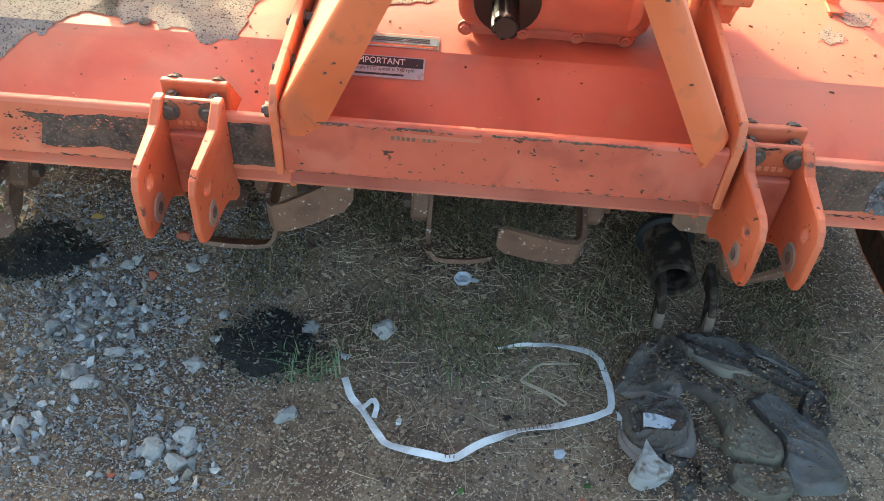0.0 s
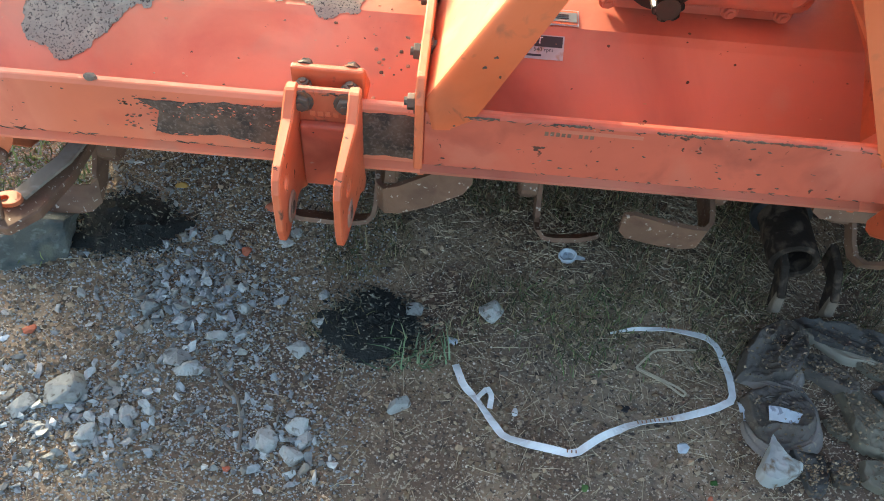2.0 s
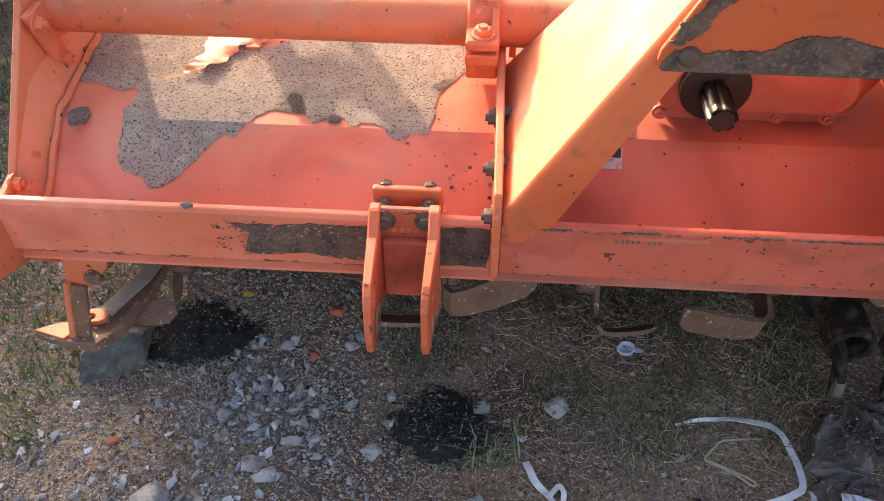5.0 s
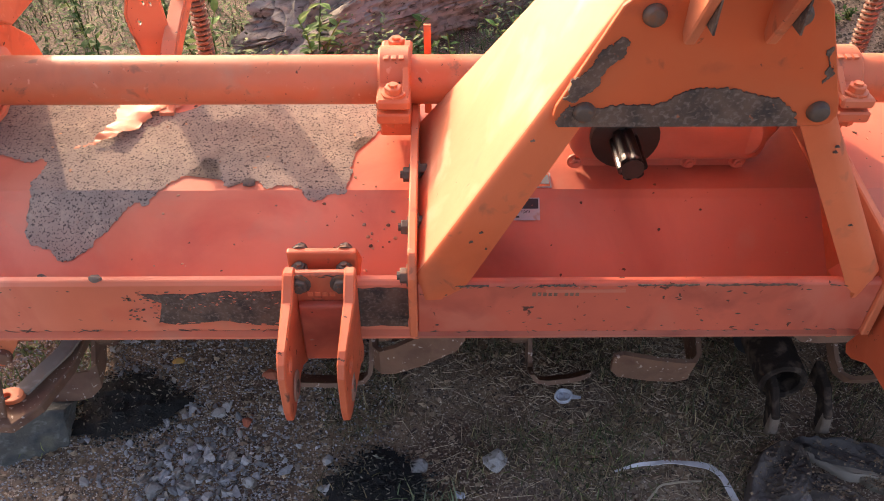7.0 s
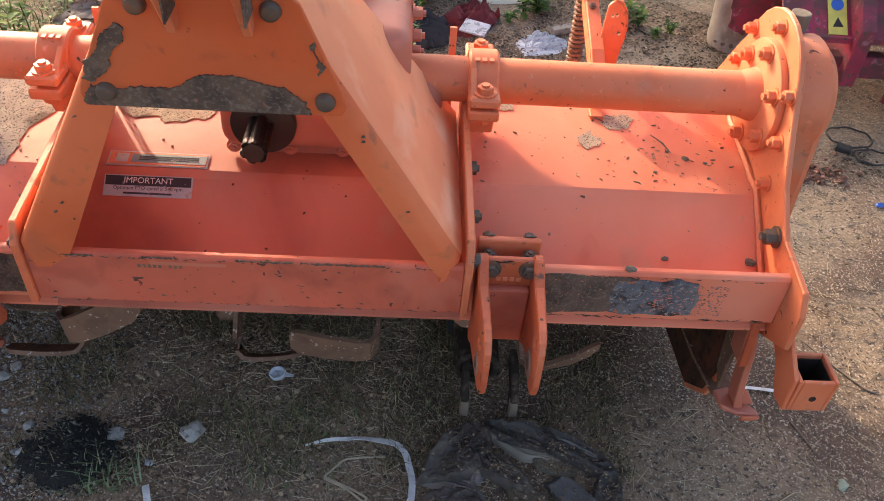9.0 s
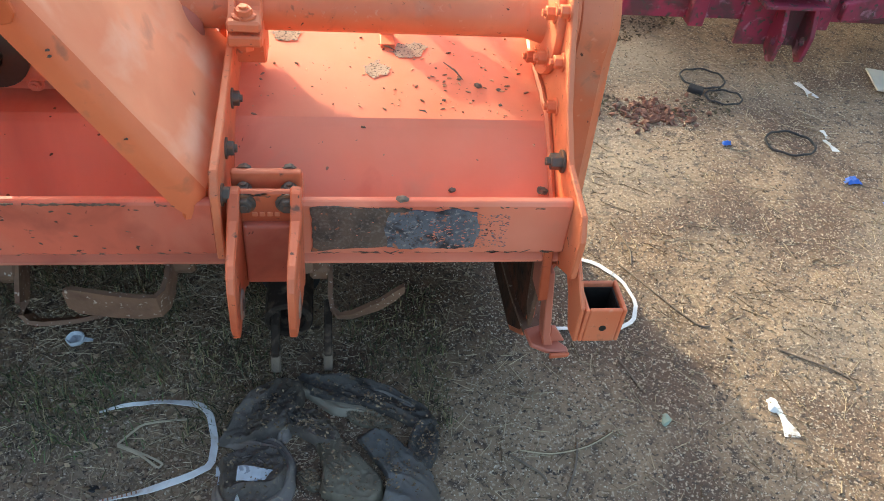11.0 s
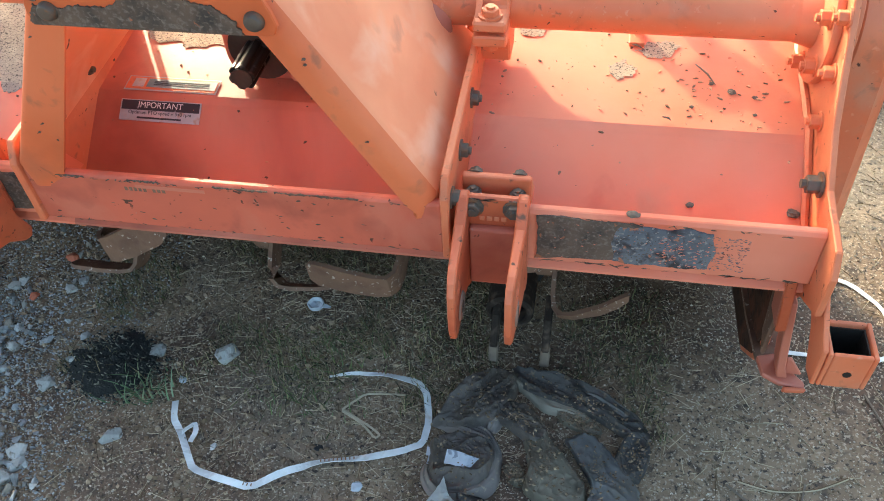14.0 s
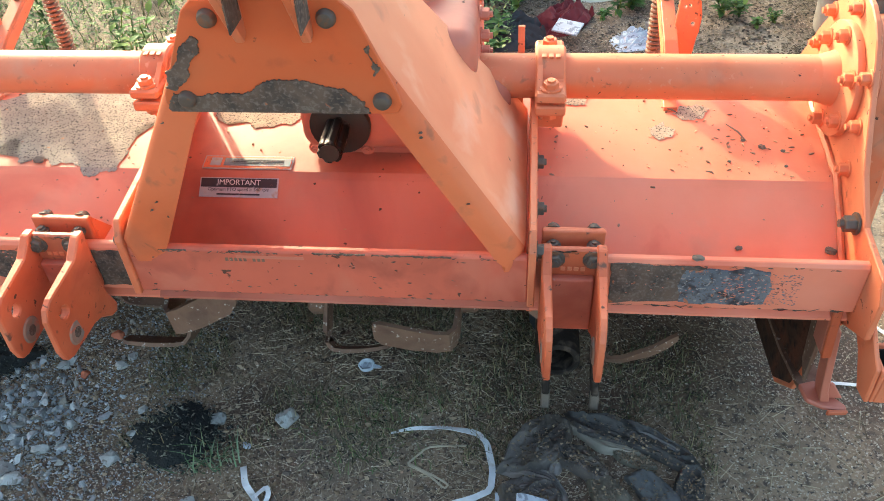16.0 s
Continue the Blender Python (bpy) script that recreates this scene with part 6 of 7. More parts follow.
for line, width, height, seed, pleats, material in (
    ([(0.3, 1.248), (0.345, 1.24), (0.395, 1.23), (0.43, 1.2), (0.436, 1.155), (0.41, 1.115), (0.36, 1.1), (0.325, 1.12), (0.312, 1.155)], 0.028, 0.022, 9.2, 1.8, VIOLET),
    ([(0.44, 1.372), (0.475, 1.352), (0.51, 1.318), (0.56, 1.3), (0.61, 1.292)], 0.026, 0.024, 7.7, 2.0, OLIVE),
    ([(0.47, 1.38), (0.54, 1.352), (0.61, 1.332), (0.67, 1.3), (0.708, 1.262)], 0.034, 0.026, 4.1, 2.4, PLASTIC),
    ([(0.385, 1.342), (0.41, 1.3), (0.425, 1.262), (0.42, 1.235)], 0.03, 0.024, 12.2, 2.2, VIOLET),
    ([(0.345, 1.185), (0.37, 1.198), (0.395, 1.182), (0.39, 1.155)], 0.024, 0.022, 17.5, 2.0, VIOLET),
):
    part("gathered_fold", gathered(line, width, height, seed, pleats), material, sheet, smooth=True)
tagged(done("grey_sheet", rag([(0.485, 1.222), (0.524, 1.238), (0.555, 1.21), (0.607, 1.145), (0.592, 1.1), (0.53, 1.105), (0.494, 1.125), (0.496, 1.175)], 6.1, 0.012, 0.013, -1.0, 3.5), OLIVE, None, True), "dirty grey-brown plastic rag lying on the black sheet", "plastic sheet")
tagged(done("blue_grey_sheet", rag([(0.56, 1.238), (0.59, 1.258), (0.62, 1.245), (0.655, 1.21), (0.69, 1.165), (0.705, 1.12), (0.7, 1.06), (0.62, 1.05), (0.6, 1.09), (0.612, 1.15), (0.585, 1.2)], 7.3, 0.01, 0.011, -0.9, 4.0), mat("dusty_blue_grey_sheet", (0.27, 0.26, 0.255), 0.6, spec=0.3, tones=(((0.2, 0.165, 0.125), 9, 0.5, 0.7, 0.8), ((0.13, 0.13, 0.135), 5, 0.5, 0.7, 0.6), ((0.28, 0.24, 0.19), 120, 0.6, 0.66, 0.9)), scale=12, bump=0.4), None, True), "dusty blue-grey plastic sheet crumpled on the soil", "plastic sheet")
tagged(done("grey_rag", rag([(0.452, 1.168), (0.48, 1.175), (0.497, 1.15), (0.49, 1.132), (0.468, 1.138)], 9.4, 0.008, 0.01, 0.6, 2.0), OLIVE, None, True), "small dirty grey plastic rag on the soil", "plastic sheet")
tagged(done("grey_rag", rag([(0.5, 1.095), (0.55, 1.1), (0.6, 1.092), (0.61, 1.05), (0.56, 1.03), (0.5, 1.05)], 10.4, 0.008, 0.012, 0.2, 2.5), OLIVE, None, True), "dirty grey plastic rag on the soil", "plastic sheet")
tagged(done("black_rag", rag([(0.44, 1.085), (0.48, 1.09), (0.49, 1.05), (0.45, 1.04)], 12.4, 0.01, 0.014, 0.2, 2.0), PLASTIC, None, True), "small scrap of black plastic sheet", "plastic sheet")
tagged(done("black_rag", rag([(0.375, 1.1), (0.42, 1.1), (0.44, 1.075), (0.43, 1.03), (0.4, 1.02), (0.39, 1.06)], 13.4, 0.006, 0.012, 0.5, 2.0), PLASTIC, None, True), "dark scrap of plastic sheet under the white scrap", "plastic sheet")
spots = []
for p in random.Random(77).sample(SHEET_TOPS, 2600):
    s = rng.choice((0.0009, 0.0012, 0.0016, 0.0028))
    spots.append(Matrix.Translation(p + Vector((rng.gauss(0, 0.004), rng.gauss(0, 0.004), s * 0.6))) @ Euler((rng.random() * 6, rng.random() * 6, 0)).to_matrix().to_4x4() @ Matrix.Diagonal((s * rng.uniform(1, 1.8), s, s * 0.8, 1)))
scatter_mesh("sheet_crumbs", octa_v, octa_f, spots, CRUMB, "soil crumbs strewn over the plastic sheets", "soil")
tagged(done("white_scrap", rag([(0.35, 1.13), (0.362, 1.1), (0.372, 1.085), (0.398, 1.068), (0.372, 1.045), (0.335, 1.03), (0.315, 1.05), (0.338, 1.095)], 4.4, 0.016, 0.008, 1.2, 2.0), WHITE, None, True), "torn piece of white plastic stained with soil", "plastic scrap")
tagged(done("pale_label", ribbon([(-0.032, 0.0, -0.004), (-0.02, 0.001, 0.0), (-0.006, 0.0, 0.003), (0.01, -0.001, 0.002), (0.022, 0.0, -0.001), (0.032, 0.001, -0.006)], 0.027, 0.0012), FOIL, pose(0.38, 1.155, ground_z(0.38, 1.155) + 0.031, 10, 5, -8)), "pale printed label lying on the black sheet", "label")
tagged(done("pale_wrapper", crumpled([(0.3, 1.19), (0.325, 1.2), (0.335, 1.165), (0.31, 1.15)], 0.035, 3.1, 0.005), FOIL, None, True), "crumpled pale wrapper beside the black sheet", "wrapper")
tagged(done("black_scrap", crumpled([(0.13, 0.99), (0.165, 1.0), (0.17, 0.95), (0.14, 0.94)], 0.012, 8.8, 0.006), PLASTIC, None, True), "scrap of black plastic on the soil", "plastic scrap")
for x, y, s, ml in ((0.02, 1.0, 0.009, LEAF), (0.24, 1.03, 0.008, LEAF), (0.195, 1.09, 0.014, CLEAR), (0.055, 0.97, 0.012, CLEAR), (-1.1, 1.29, 0.011, CLEAR), (-1.04, 1.19, 0.01, CLEAR), (-0.62, 1.17, 0.009, CLEAR), (-0.12, 1.21, 0.01, MUD), (-0.13, 1.15, 0.009, MUD), (0.23, 1.0, 0.006, BRICK), (-0.22, 1.27, 0.012, CLEAR), (-0.1, 1.13, 0.009, WHITE), (0.1, 1.16, 0.011, RUBBER)):
    stone(x, y, s, s * 0.8, s * 0.35, int(x * 900) + 50, ml, "small scrap of litter on the soil", "litter_scrap", "litter scraps")


# a crushed cup, heaps of black ash, a twig and a drive shaft yoke
def cup():
    bm = bmesh.new()
    rings = []
    for r, z in ((0.011, 0.0), (0.017, 0.004), (0.018, 0.012), (0.0155, 0.014), (0.011, 0.007), (0.004, 0.006)):
        rings.append([bm.verts.new((r * (1 + 0.1 * math.sin(k * 1.3)) * math.cos(k * math.tau / 20), r * math.sin(k * math.tau / 20), z + 0.002 * math.sin(k * 0.9))) for k in range(20)])
    for a, b in zip(rings, rings[1:]):
        for k in range(20):
            bm.faces.new((a[k], a[(k + 1) % 20], b[(k + 1) % 20], b[k]))
    bm.faces.new(rings[0])
    bm.faces.new(rings[-1])
    return prism([(0.015, -0.006), (0.036, -0.004), (0.036, 0.001), (0.015, 0.006)], "z", 0.006, 0.0075, 0, bm)


tagged(done("crushed_cup", cup(), CLEAR, pose(0.003, 1.495, ground_z(0.0, 1.495) + 0.001, 8, -6, -8), True), "crushed cloudy plastic cup with a torn tab", "cup")


def ash_heap(cx, cy, rx, ry, h, seed):
    bm = crumpled([(cx + rx * math.cos(a) * (1 + 0.2 * math.sin(3 * a + seed) + 0.14 * math.sin(5 * a)), cy + ry * math.sin(a) * (1 + 0.16 * math.sin(4 * a + seed * 2))) for a in [k * math.tau / 20 for k in range(20)]], h, seed, 0.007, 14, 0.05)
    for v in bm.verts:
        v.co.z += 0.006
    heap = tagged(done("charred_patch", bm, ASH, None, True), "flat patch of black ash and charred fibre", "ash", "charred patches")
    r = random.Random(int(seed))
    bits = []
    for _ in range(1500):
        a, d = r.random() * math.tau, abs(r.gauss(0.85, 0.22))
        x, y = cx + rx * d * math.cos(a), cy + ry * d * math.sin(a)
        s = r.uniform(0.0012, 0.004)
        bits.append(Matrix.Translation((x, y, ground_z(x, y) + (0.006 if d < 0.9 else 0.001))) @ Euler((r.random() * 6, r.random() * 6, 0)).to_matrix().to_4x4() @ Matrix.Diagonal((s * r.uniform(1, 3), s, s * 0.7, 1)))
    for _ in range(320):
        a, d = r.random() * math.tau, r.random() ** 0.5 * 0.9
        x, y = cx + rx * d * math.cos(a), cy + ry * d * math.sin(a)
        s = r.uniform(0.001, 0.0028)
        bits.append(Matrix.Translation((x, y, ground_z(x, y) + h * 0.75 + 0.006)) @ Euler((r.random() * 6, r.random() * 6, 0)).to_matrix().to_4x4() @ Matrix.Diagonal((s * r.uniform(1, 4), s, s * 0.7, 1)))
    scatter_mesh("ash_crumbs", octa_v, octa_f, bits, CHAR, "black and grey ash crumbs round the charred patch", "ash")


CHAR = mat("ash_crumbs", (0.05, 0.05, 0.043), 0.95, scale=60, island=((0.3, 0.3, 0.3), (1, 1, 1), (0.5, 0.5, 0.5), (2.2, 2.1, 1.9), (0.25, 0.25, 0.25), (4.0, 3.8, 3.4)))
for (a, b, p, q), h, k in zip(ASHES, (0.022, 0.018), (4.0, 8.0)):
    ash_heap(a, b, p, q, h, k)
tagged(done("twig", tube_along(smooth_line(on_ground([(-0.64, 1.16), (-0.627, 1.144), (-0.594, 1.114), (-0.573, 1.063), (-0.567, 1.015)], 0.004)), 0.0035, 6), MUD, None, True), "thin bent brown twig on the gravel", "twig", "twigs")
for pts in ([(0.87, 1.2), (0.93, 1.19), (1.0, 1.2), (1.06, 1.23)], [(0.94, 1.1), (0.97, 1.16), (0.985, 1.21)], [(1.12, 1.42), (1.14, 1.36), (1.15, 1.33)], [(1.2, 1.7), (1.32, 1.52), (1.36, 1.5)], [(0.85, 1.19), (0.9, 1.15), (0.91, 1.13)], [(1.5, 1.43), (1.62, 1.36), (1.63, 1.32)], [(1.22, 1.86), (1.24, 1.76), (1.23, 1.7)], [(0.17, 1.02), (0.2, 1.0), (0.23, 0.95)]):
    tagged(done("twig", tube_along(smooth_line(on_ground(pts, 0.003)), 0.0022, 5), STRAW if len(pts) > 3 else MUD, None, True), "thin dry twig on the sandy soil", "twig", "twigs")
GRIME = mat("oily_dirt", (0.035, 0.026, 0.021), 0.9, spec=0.15, tones=(((0.14, 0.1, 0.075), 30, 0.5, 0.7, 0.9),), scale=30, bump=0.8)
yoke = thing("drive_shaft_yoke", "dirty steel drive shaft yoke lying on the soil", "machine part", (0.43, 1.45, 0))
bm = bmesh.new()
for r0, r1 in ((0.048, 0.034),):
    ring = [(0.43 + r0 * math.cos(k * math.tau / 24), 0.085 + r0 * math.sin(k * math.tau / 24)) for k in range(24)]
    bm = prism(ring, "y", 1.46, 1.6, 0.004, holes=[(0.43, 0.085, r1)])
part("yoke_tube", bm, GRIME, yoke, smooth=True)
for x in (0.405, 0.508):
    part("yoke_arm", prism([(1.5, 0.11), (1.44, 0.1), (1.4, 0.06), (1.392, 0.015), (1.405, 0.0), (1.425, 0.01), (1.45, 0.06), (1.5, 0.06)], "x", x - 0.008, x + 0.008, 0.003), GRIME, yoke)
for x in (0.405, 0.508):
    part("worn_tip", prism([(1.412, 0.06), (1.398, 0.05), (1.389, 0.015), (1.402, -0.002), (1.412, 0.0)], "x", x - 0.0095, x + 0.0095, 0.003), MUD, yoke)
part("yoke_ring", rod((0.43, 1.585, 0.085), (0.43, 1.6, 0.085), 0.062, 24, bev=0.003), RUBBER, yoke, smooth=True)


# ---- litter on the open ground ----
def cable(pts, r, label):
    tagged(done("cable_loop", tube_along(smooth_line([(x, y, ground_z(x, y) + 0.006 + z) for x, y, z in pts], 4), r, 6), RUBBER, None, True), label, "cable", "cable loops")


def ring_pts(cx, cy, rx, ry, n=14, turn=0.0):
    return [(cx + rx * math.cos(k * math.tau / n + turn), cy + ry * math.sin(k * math.tau / n + turn), 0.004 * (k % 2)) for k in range(n + 1)]


cable(ring_pts(1.715, 2.565, 0.075, 0.06), 0.0032, "loop of thick black cable on the sand")
cable(ring_pts(1.745, 2.45, 0.06, 0.045), 0.003, "loop of black cable on the sand")
cable(ring_pts(1.86, 2.2, 0.075, 0.06), 0.0035, "loop of thin black cable on the sand")
tagged(done("black_plug", soften(box(-0.024, 0.024, -0.017, 0.017, 0, 0.018, 0), 0.004), RUBBER, pose(1.665, 2.49, ground_z(1.66, 2.49), 0, 0, -30)), "black plastic plug block beside the cable", "plug")
for x, y, s in ((1.66, 2.195, 0.02), (1.97, 2.03, 0.026), (2.03, 1.915, 0.032)):
    tagged(done("blue_scrap", crumpled([(x - s, y - s * 0.6), (x + s, y - s * 0.7), (x + s * 0.8, y + s * 0.7), (x - s * 0.7, y + s * 0.6)], 0.02, x * 7, 0.005, 14, 0.01), BLUE, None, True), "crumpled blue plastic scrap on the sand", "plastic scrap", "blue scraps")
for x, y, s in ((2.05, 2.51, 0.05), (1.99, 2.2, 0.03), (1.43, 1.255, 0.045), (2.0, 2.26, 0.02)):
    tagged(done("paper_scrap", film([(x - s * 0.3, y - s), (x + s * 0.5, y - s), (x + s * 0.2, y), (x + s * 0.1, y + s), (x - s * 0.4, y + s * 0.9), (x - s * 0.1, y)], 0.014, x * 5, 6, lambda x, y: 1.7, 0.02), WHITE, None, True), "crumpled white paper scrap on the sand", "paper", "paper scraps")
tagged(done("pale_board", box(-0.2, 0.2, -0.07, 0.07, 0, 0.006, 0.001), CARD, pose(2.5, 2.52, ground_z(2.5, 2.52) + 0.005, 0, 2, -12)), "pale flat board lying on the sand", "board")
tagged(done("pebble", rock_bm((0.016, 0.02, 0.01), 9), mat("pale_green_pebble", (0.3, 0.36, 0.28), 0.8, scale=30), pose(1.18, 1.254, ground_z(1.18, 1.254) + 0.004)), "pale green pebble on the sand", "stone")
spots = []
for _ in range(520):
    x, y = rng.gauss(1.49, 0.055), rng.gauss(2.36, 0.04)
    s = 0.002 + 0.009 * rng.random() ** 2.5
    spots.append(Matrix.Translation((x, y, ground_z(x, y) + s * 0.5)) @ Euler((rng.random() * 6, rng.random() * 6, 0)).to_matrix().to_4x4() @ Matrix.Scale(s, 4))
scatter_mesh("brick_crumbs", gv, gf, spots, mat("rust_red_crumbs", (0.23, 0.115, 0.08), 0.95, scale=30), "heap of reddish brown crumbs on the sand", "crumbs")


# ---- behind the tiller ----
def log():
    bm = bmesh.new()
    a, b = Vector((-0.8, 2.86, 0.1)), Vector((0.5, 3.95, 0.16))
    d = (b - a).normalized()
    u = d.cross(Vector((0, 0, 1))).normalized()
    v = u.cross(d)
    rings, around = [], 170
    for i in range(90):
        t = i / 89
        ring = []
        for k in range(around):
            an = k * math.tau / around
            ca, sa = math.cos(an), math.sin(an)
            fissure = abs(noise.noise((ca * 6, sa * 6, t * 14))) + 0.5 * abs(noise.noise((ca * 16, sa * 16, t * 40)))
            knots = noise.noise((ca * 1.2, sa * 1.2, t * 3))
            r = (0.19 + 0.05 * t) * (1 + 0.2 * knots + 0.1 * noise.noise((ca * 4, sa * 4, t * 12)) + 0.2 * min(fissure, 0.35) + 0.05 * noise.noise((ca * 30, sa * 30, t * 50)))
            broken = (0.24 * (sa + 0.2) + 0.1 * noise.noise((ca * 3, sa * 3, 7)) + 0.05 * noise.noise((ca * 14, sa * 14, 2))) * (1 - smooth_step(0, 0.35, t))
            ring.append(bm.verts.new(a.lerp(b, t) + (u * ca + v * sa * 0.85) * r + d * broken))
        rings.append(ring)
    # the broken end: torn wood, uneven and sunk towards the middle
    rim = [w.co.copy() for w in rings[0]]
    heart = sum(rim, Vector()) / around
    last = rings[0]
    for n in range(1, 9):
        shrink = 1 - n / 9
        ring = []
        for k in range(around):
            p = heart + (rim[k] - heart) * shrink
            ring.append(bm.verts.new(p + d * (0.05 * smooth_step(0, 0.4, 1 - shrink) + 0.1 * (1 - shrink) * noise.noise(p * 9) + 0.04 * noise.noise((p.x * 40, p.y * 40, p.z * 12)))))
        for k in range(around):
            bm.faces.new((last[(k + 1) % around], last[k], ring[k], ring[(k + 1) % around]))
        last = ring
    bm.faces.new(last)
    for p, q in zip(rings, rings[1:]):
        for k in range(around):
            bm.faces.new((p[k], p[(k + 1) % around], q[(k + 1) % around], q[k]))
    bm.faces.new(rings[-1])
    bmesh.ops.recalc_face_normals(bm, faces=bm.faces)
    return bm


tagged(done("fallen_log", log(), WOOD, None, True), "weathered grey fallen log with a broken end", "log")
LEAF_V = [(0, 0, 0), (-0.16, 0.25, 0.03), (0, 0.3, 0.0), (0.16, 0.25, 0.03), (-0.2, 0.55, 0.03), (0, 0.6, -0.02), (0.2, 0.55, 0.03), (0, 1, -0.12)]
LEAF_F = [(0, 2, 1), (0, 3, 2), (1, 2, 5, 4), (2, 3, 6, 5), (4, 5, 7), (5, 6, 7)]


def weed(x, y, height, leaves, size, seed, label="leafy green weed behind the tiller"):
    r = random.Random(seed)
    z0 = ground_z(x, y)
    root = thing("weed", label, "plant", (x, y, z0), "weeds")
    bm = bmesh.new()
    out_v, out_f = [], []
    for s in range(r.choice((2, 3, 4))):
        a, lean = r.random() * math.tau, r.uniform(0.1, 0.5)
        tip = Vector((x + math.cos(a) * lean * height, y + math.sin(a) * lean * height, z0 + height * r.uniform(0.7, 1)))
        mid = Vector((x, y, z0)).lerp(tip, 0.5) + Vector((0, 0, height * 0.12))
        line = smooth_line([(x, y, z0), tuple(mid), tuple(tip)], 5)
        tube_along(line, [0.003 * (1 - 0.6 * k / len(line)) for k in range(len(line))], 5, bm)
        for k in range(leaves):
            p = line[int((0.15 + 0.85 * k / leaves) * (len(line) - 1))]
            ls = size * r.uniform(0.6, 1.2)
            m = np.array(Matrix.Translation(p) @ Matrix.Rotation(k * 2.4 + r.random(), 4, "Z") @ Matrix.Rotation(r.uniform(-0.2, 0.7), 4, "X") @ Matrix.Diagonal((ls * 1.1, ls, ls, 1)))
            n0 = len(out_v)
            out_v += [tuple(m[:3, :3] @ np.array(v) + m[:3, 3]) for v in LEAF_V]
            out_f += [tuple(i + n0 for i in f) for f in LEAF_F]
    part("stem", bm, LEAF, root)
    me = bpy.data.meshes.new("foliage")
    me.from_pydata(out_v, [], out_f)
    me.materials.append(LEAF)
    ob = new("foliage", me)
    WORLD_OF[ob] = Matrix()
    under(ob, root)


for n, (x, y, h, k, s) in enumerate([(-0.6, 2.62, 0.26, 12, 0.05), (-0.68, 2.5, 0.1, 7, 0.06), (-0.45, 2.6, 0.14, 10, 0.04), (-0.2, 2.75, 0.2, 10, 0.05), (0.0, 2.85, 0.2, 10, 0.05), (-1.0, 2.75, 0.25, 14, 0.05), (-1.15, 2.95, 0.3, 14, 0.05), (-1.35, 2.8, 0.22, 12, 0.05), (-1.5, 3.1, 0.3, 14, 0.05), (-1.1, 3.35, 0.35, 14, 0.06), (-0.95, 3.55, 0.3, 12, 0.06), (-1.7, 2.7, 0.2, 12, 0.05), (-0.35, 3.0, 0.2, 12, 0.05), (0.15, 3.0, 0.16, 10, 0.05), (0.3, 3.3, 0.16, 9, 0.06), (0.64, 3.25, 0.05, 8, 0.035), (0.78, 3.4, 0.07, 9, 0.04), (1.12, 3.34, 0.06, 12, 0.03), (1.27, 3.24, 0.05, 11, 0.025), (1.2, 3.2, 0.04, 9, 0.03), (0.22, 2.95, 0.1, 8, 0.06), (-2.0, 3.2, 0.25, 12, 0.05), (-0.15, 3.35, 0.25, 12, 0.05), (-1.85, 3.7, 0.35, 14, 0.06), (-1.4, 3.8, 0.3, 14, 0.06), (-0.64, 2.8, 0.3, 16, 0.05), (-0.6, 2.78, 0.16, 12, 0.05), (-0.72, 2.76, 0.12, 12, 0.04), (-0.42, 2.8, 0.16, 14, 0.035), (-0.33, 2.82, 0.14, 12, 0.04), (-0.96, 2.8, 0.22, 16, 0.04), (0.7, 3.31, 0.09, 14, 0.05), (0.76, 3.35, 0.08, 12, 0.05), (1.09, 3.3, 0.1, 14, 0.045), (1.15, 3.28, 0.08, 12, 0.04), (0.24, 3.06, 0.1, 10, 0.06)]):
    weed(x, y, h, k, s, n + 1)
spots = []
for _ in range(60000):
    x, y = rng.uniform(-3.2, 0.3), rng.uniform(2.45, 4.6)
    dense = area_noise(x, y, 3.2, 8) + 0.4 * area_noise(x, y, 9, 2)
    if dense < -0.05 or (x > -0.9 and abs((x + 0.18) * 0.63 - (y - 3.4) * 0.775) < 0.2 and y > 2.8):
        continue
    z = ground_z(x, y) + rng.random() ** 1.3 * 0.26 * min(1, dense + 0.5)
    s = 0.008 + 0.022 * rng.random() ** 2
    spots.append(Matrix.Translation((x, y, z)) @ Matrix.Rotation(rng.random() * 6.3, 4, "Z") @ Matrix.Rotation(rng.uniform(-0.3, 0.9), 4, "X") @ Matrix.Scale(s, 4))
tri_f = [f if len(f) == 3 else f[:3] for f in LEAF_F] + [(f[0], f[2], f[3]) for f in LEAF_F if len(f) == 4]
scatter_mesh("undergrowth", LEAF_V, tri_f, spots, SAGE, "low leafy undergrowth behind the tiller", "undergrowth")
spots = []
for _ in range(30000):
    x, y = rng.uniform(0.1, 1.75), rng.uniform(2.35, 4.1)
    if area_noise(x, y, 2.4, 12) < -0.25 + 0.5 * max(0, x - 1.3) + 0.6 * max(0, 2.65 - y):
        continue
    s = 0.004 + 0.016 * rng.random() ** 2
    spots.append(Matrix.Translation((x, y, ground_z(x, y) + 0.003)) @ Matrix.Rotation(rng.random() * 6.3, 4, "Z") @ Matrix.Rotation(rng.gauss(0, 0.25), 4, "X") @ Matrix.Diagonal((s * 1.6, s, s, 1)))
scatter_mesh("leaf_litter", LEAF_V, tri_f, spots, LITTER, "dark dead leaves and chips on the soil behind the tiller", "leaf litter")
tagged(done("dark_cloth", film([(0.12, 3.02), (0.2, 3.2), (0.34, 3.25), (0.42, 3.16), (0.4, 3.04), (0.25, 2.98)], 0.07, 3.6, 40, lambda x, y: 0.3, 0.06), CLOTH, None, True), "dark crumpled cloth on the ground", "cloth")
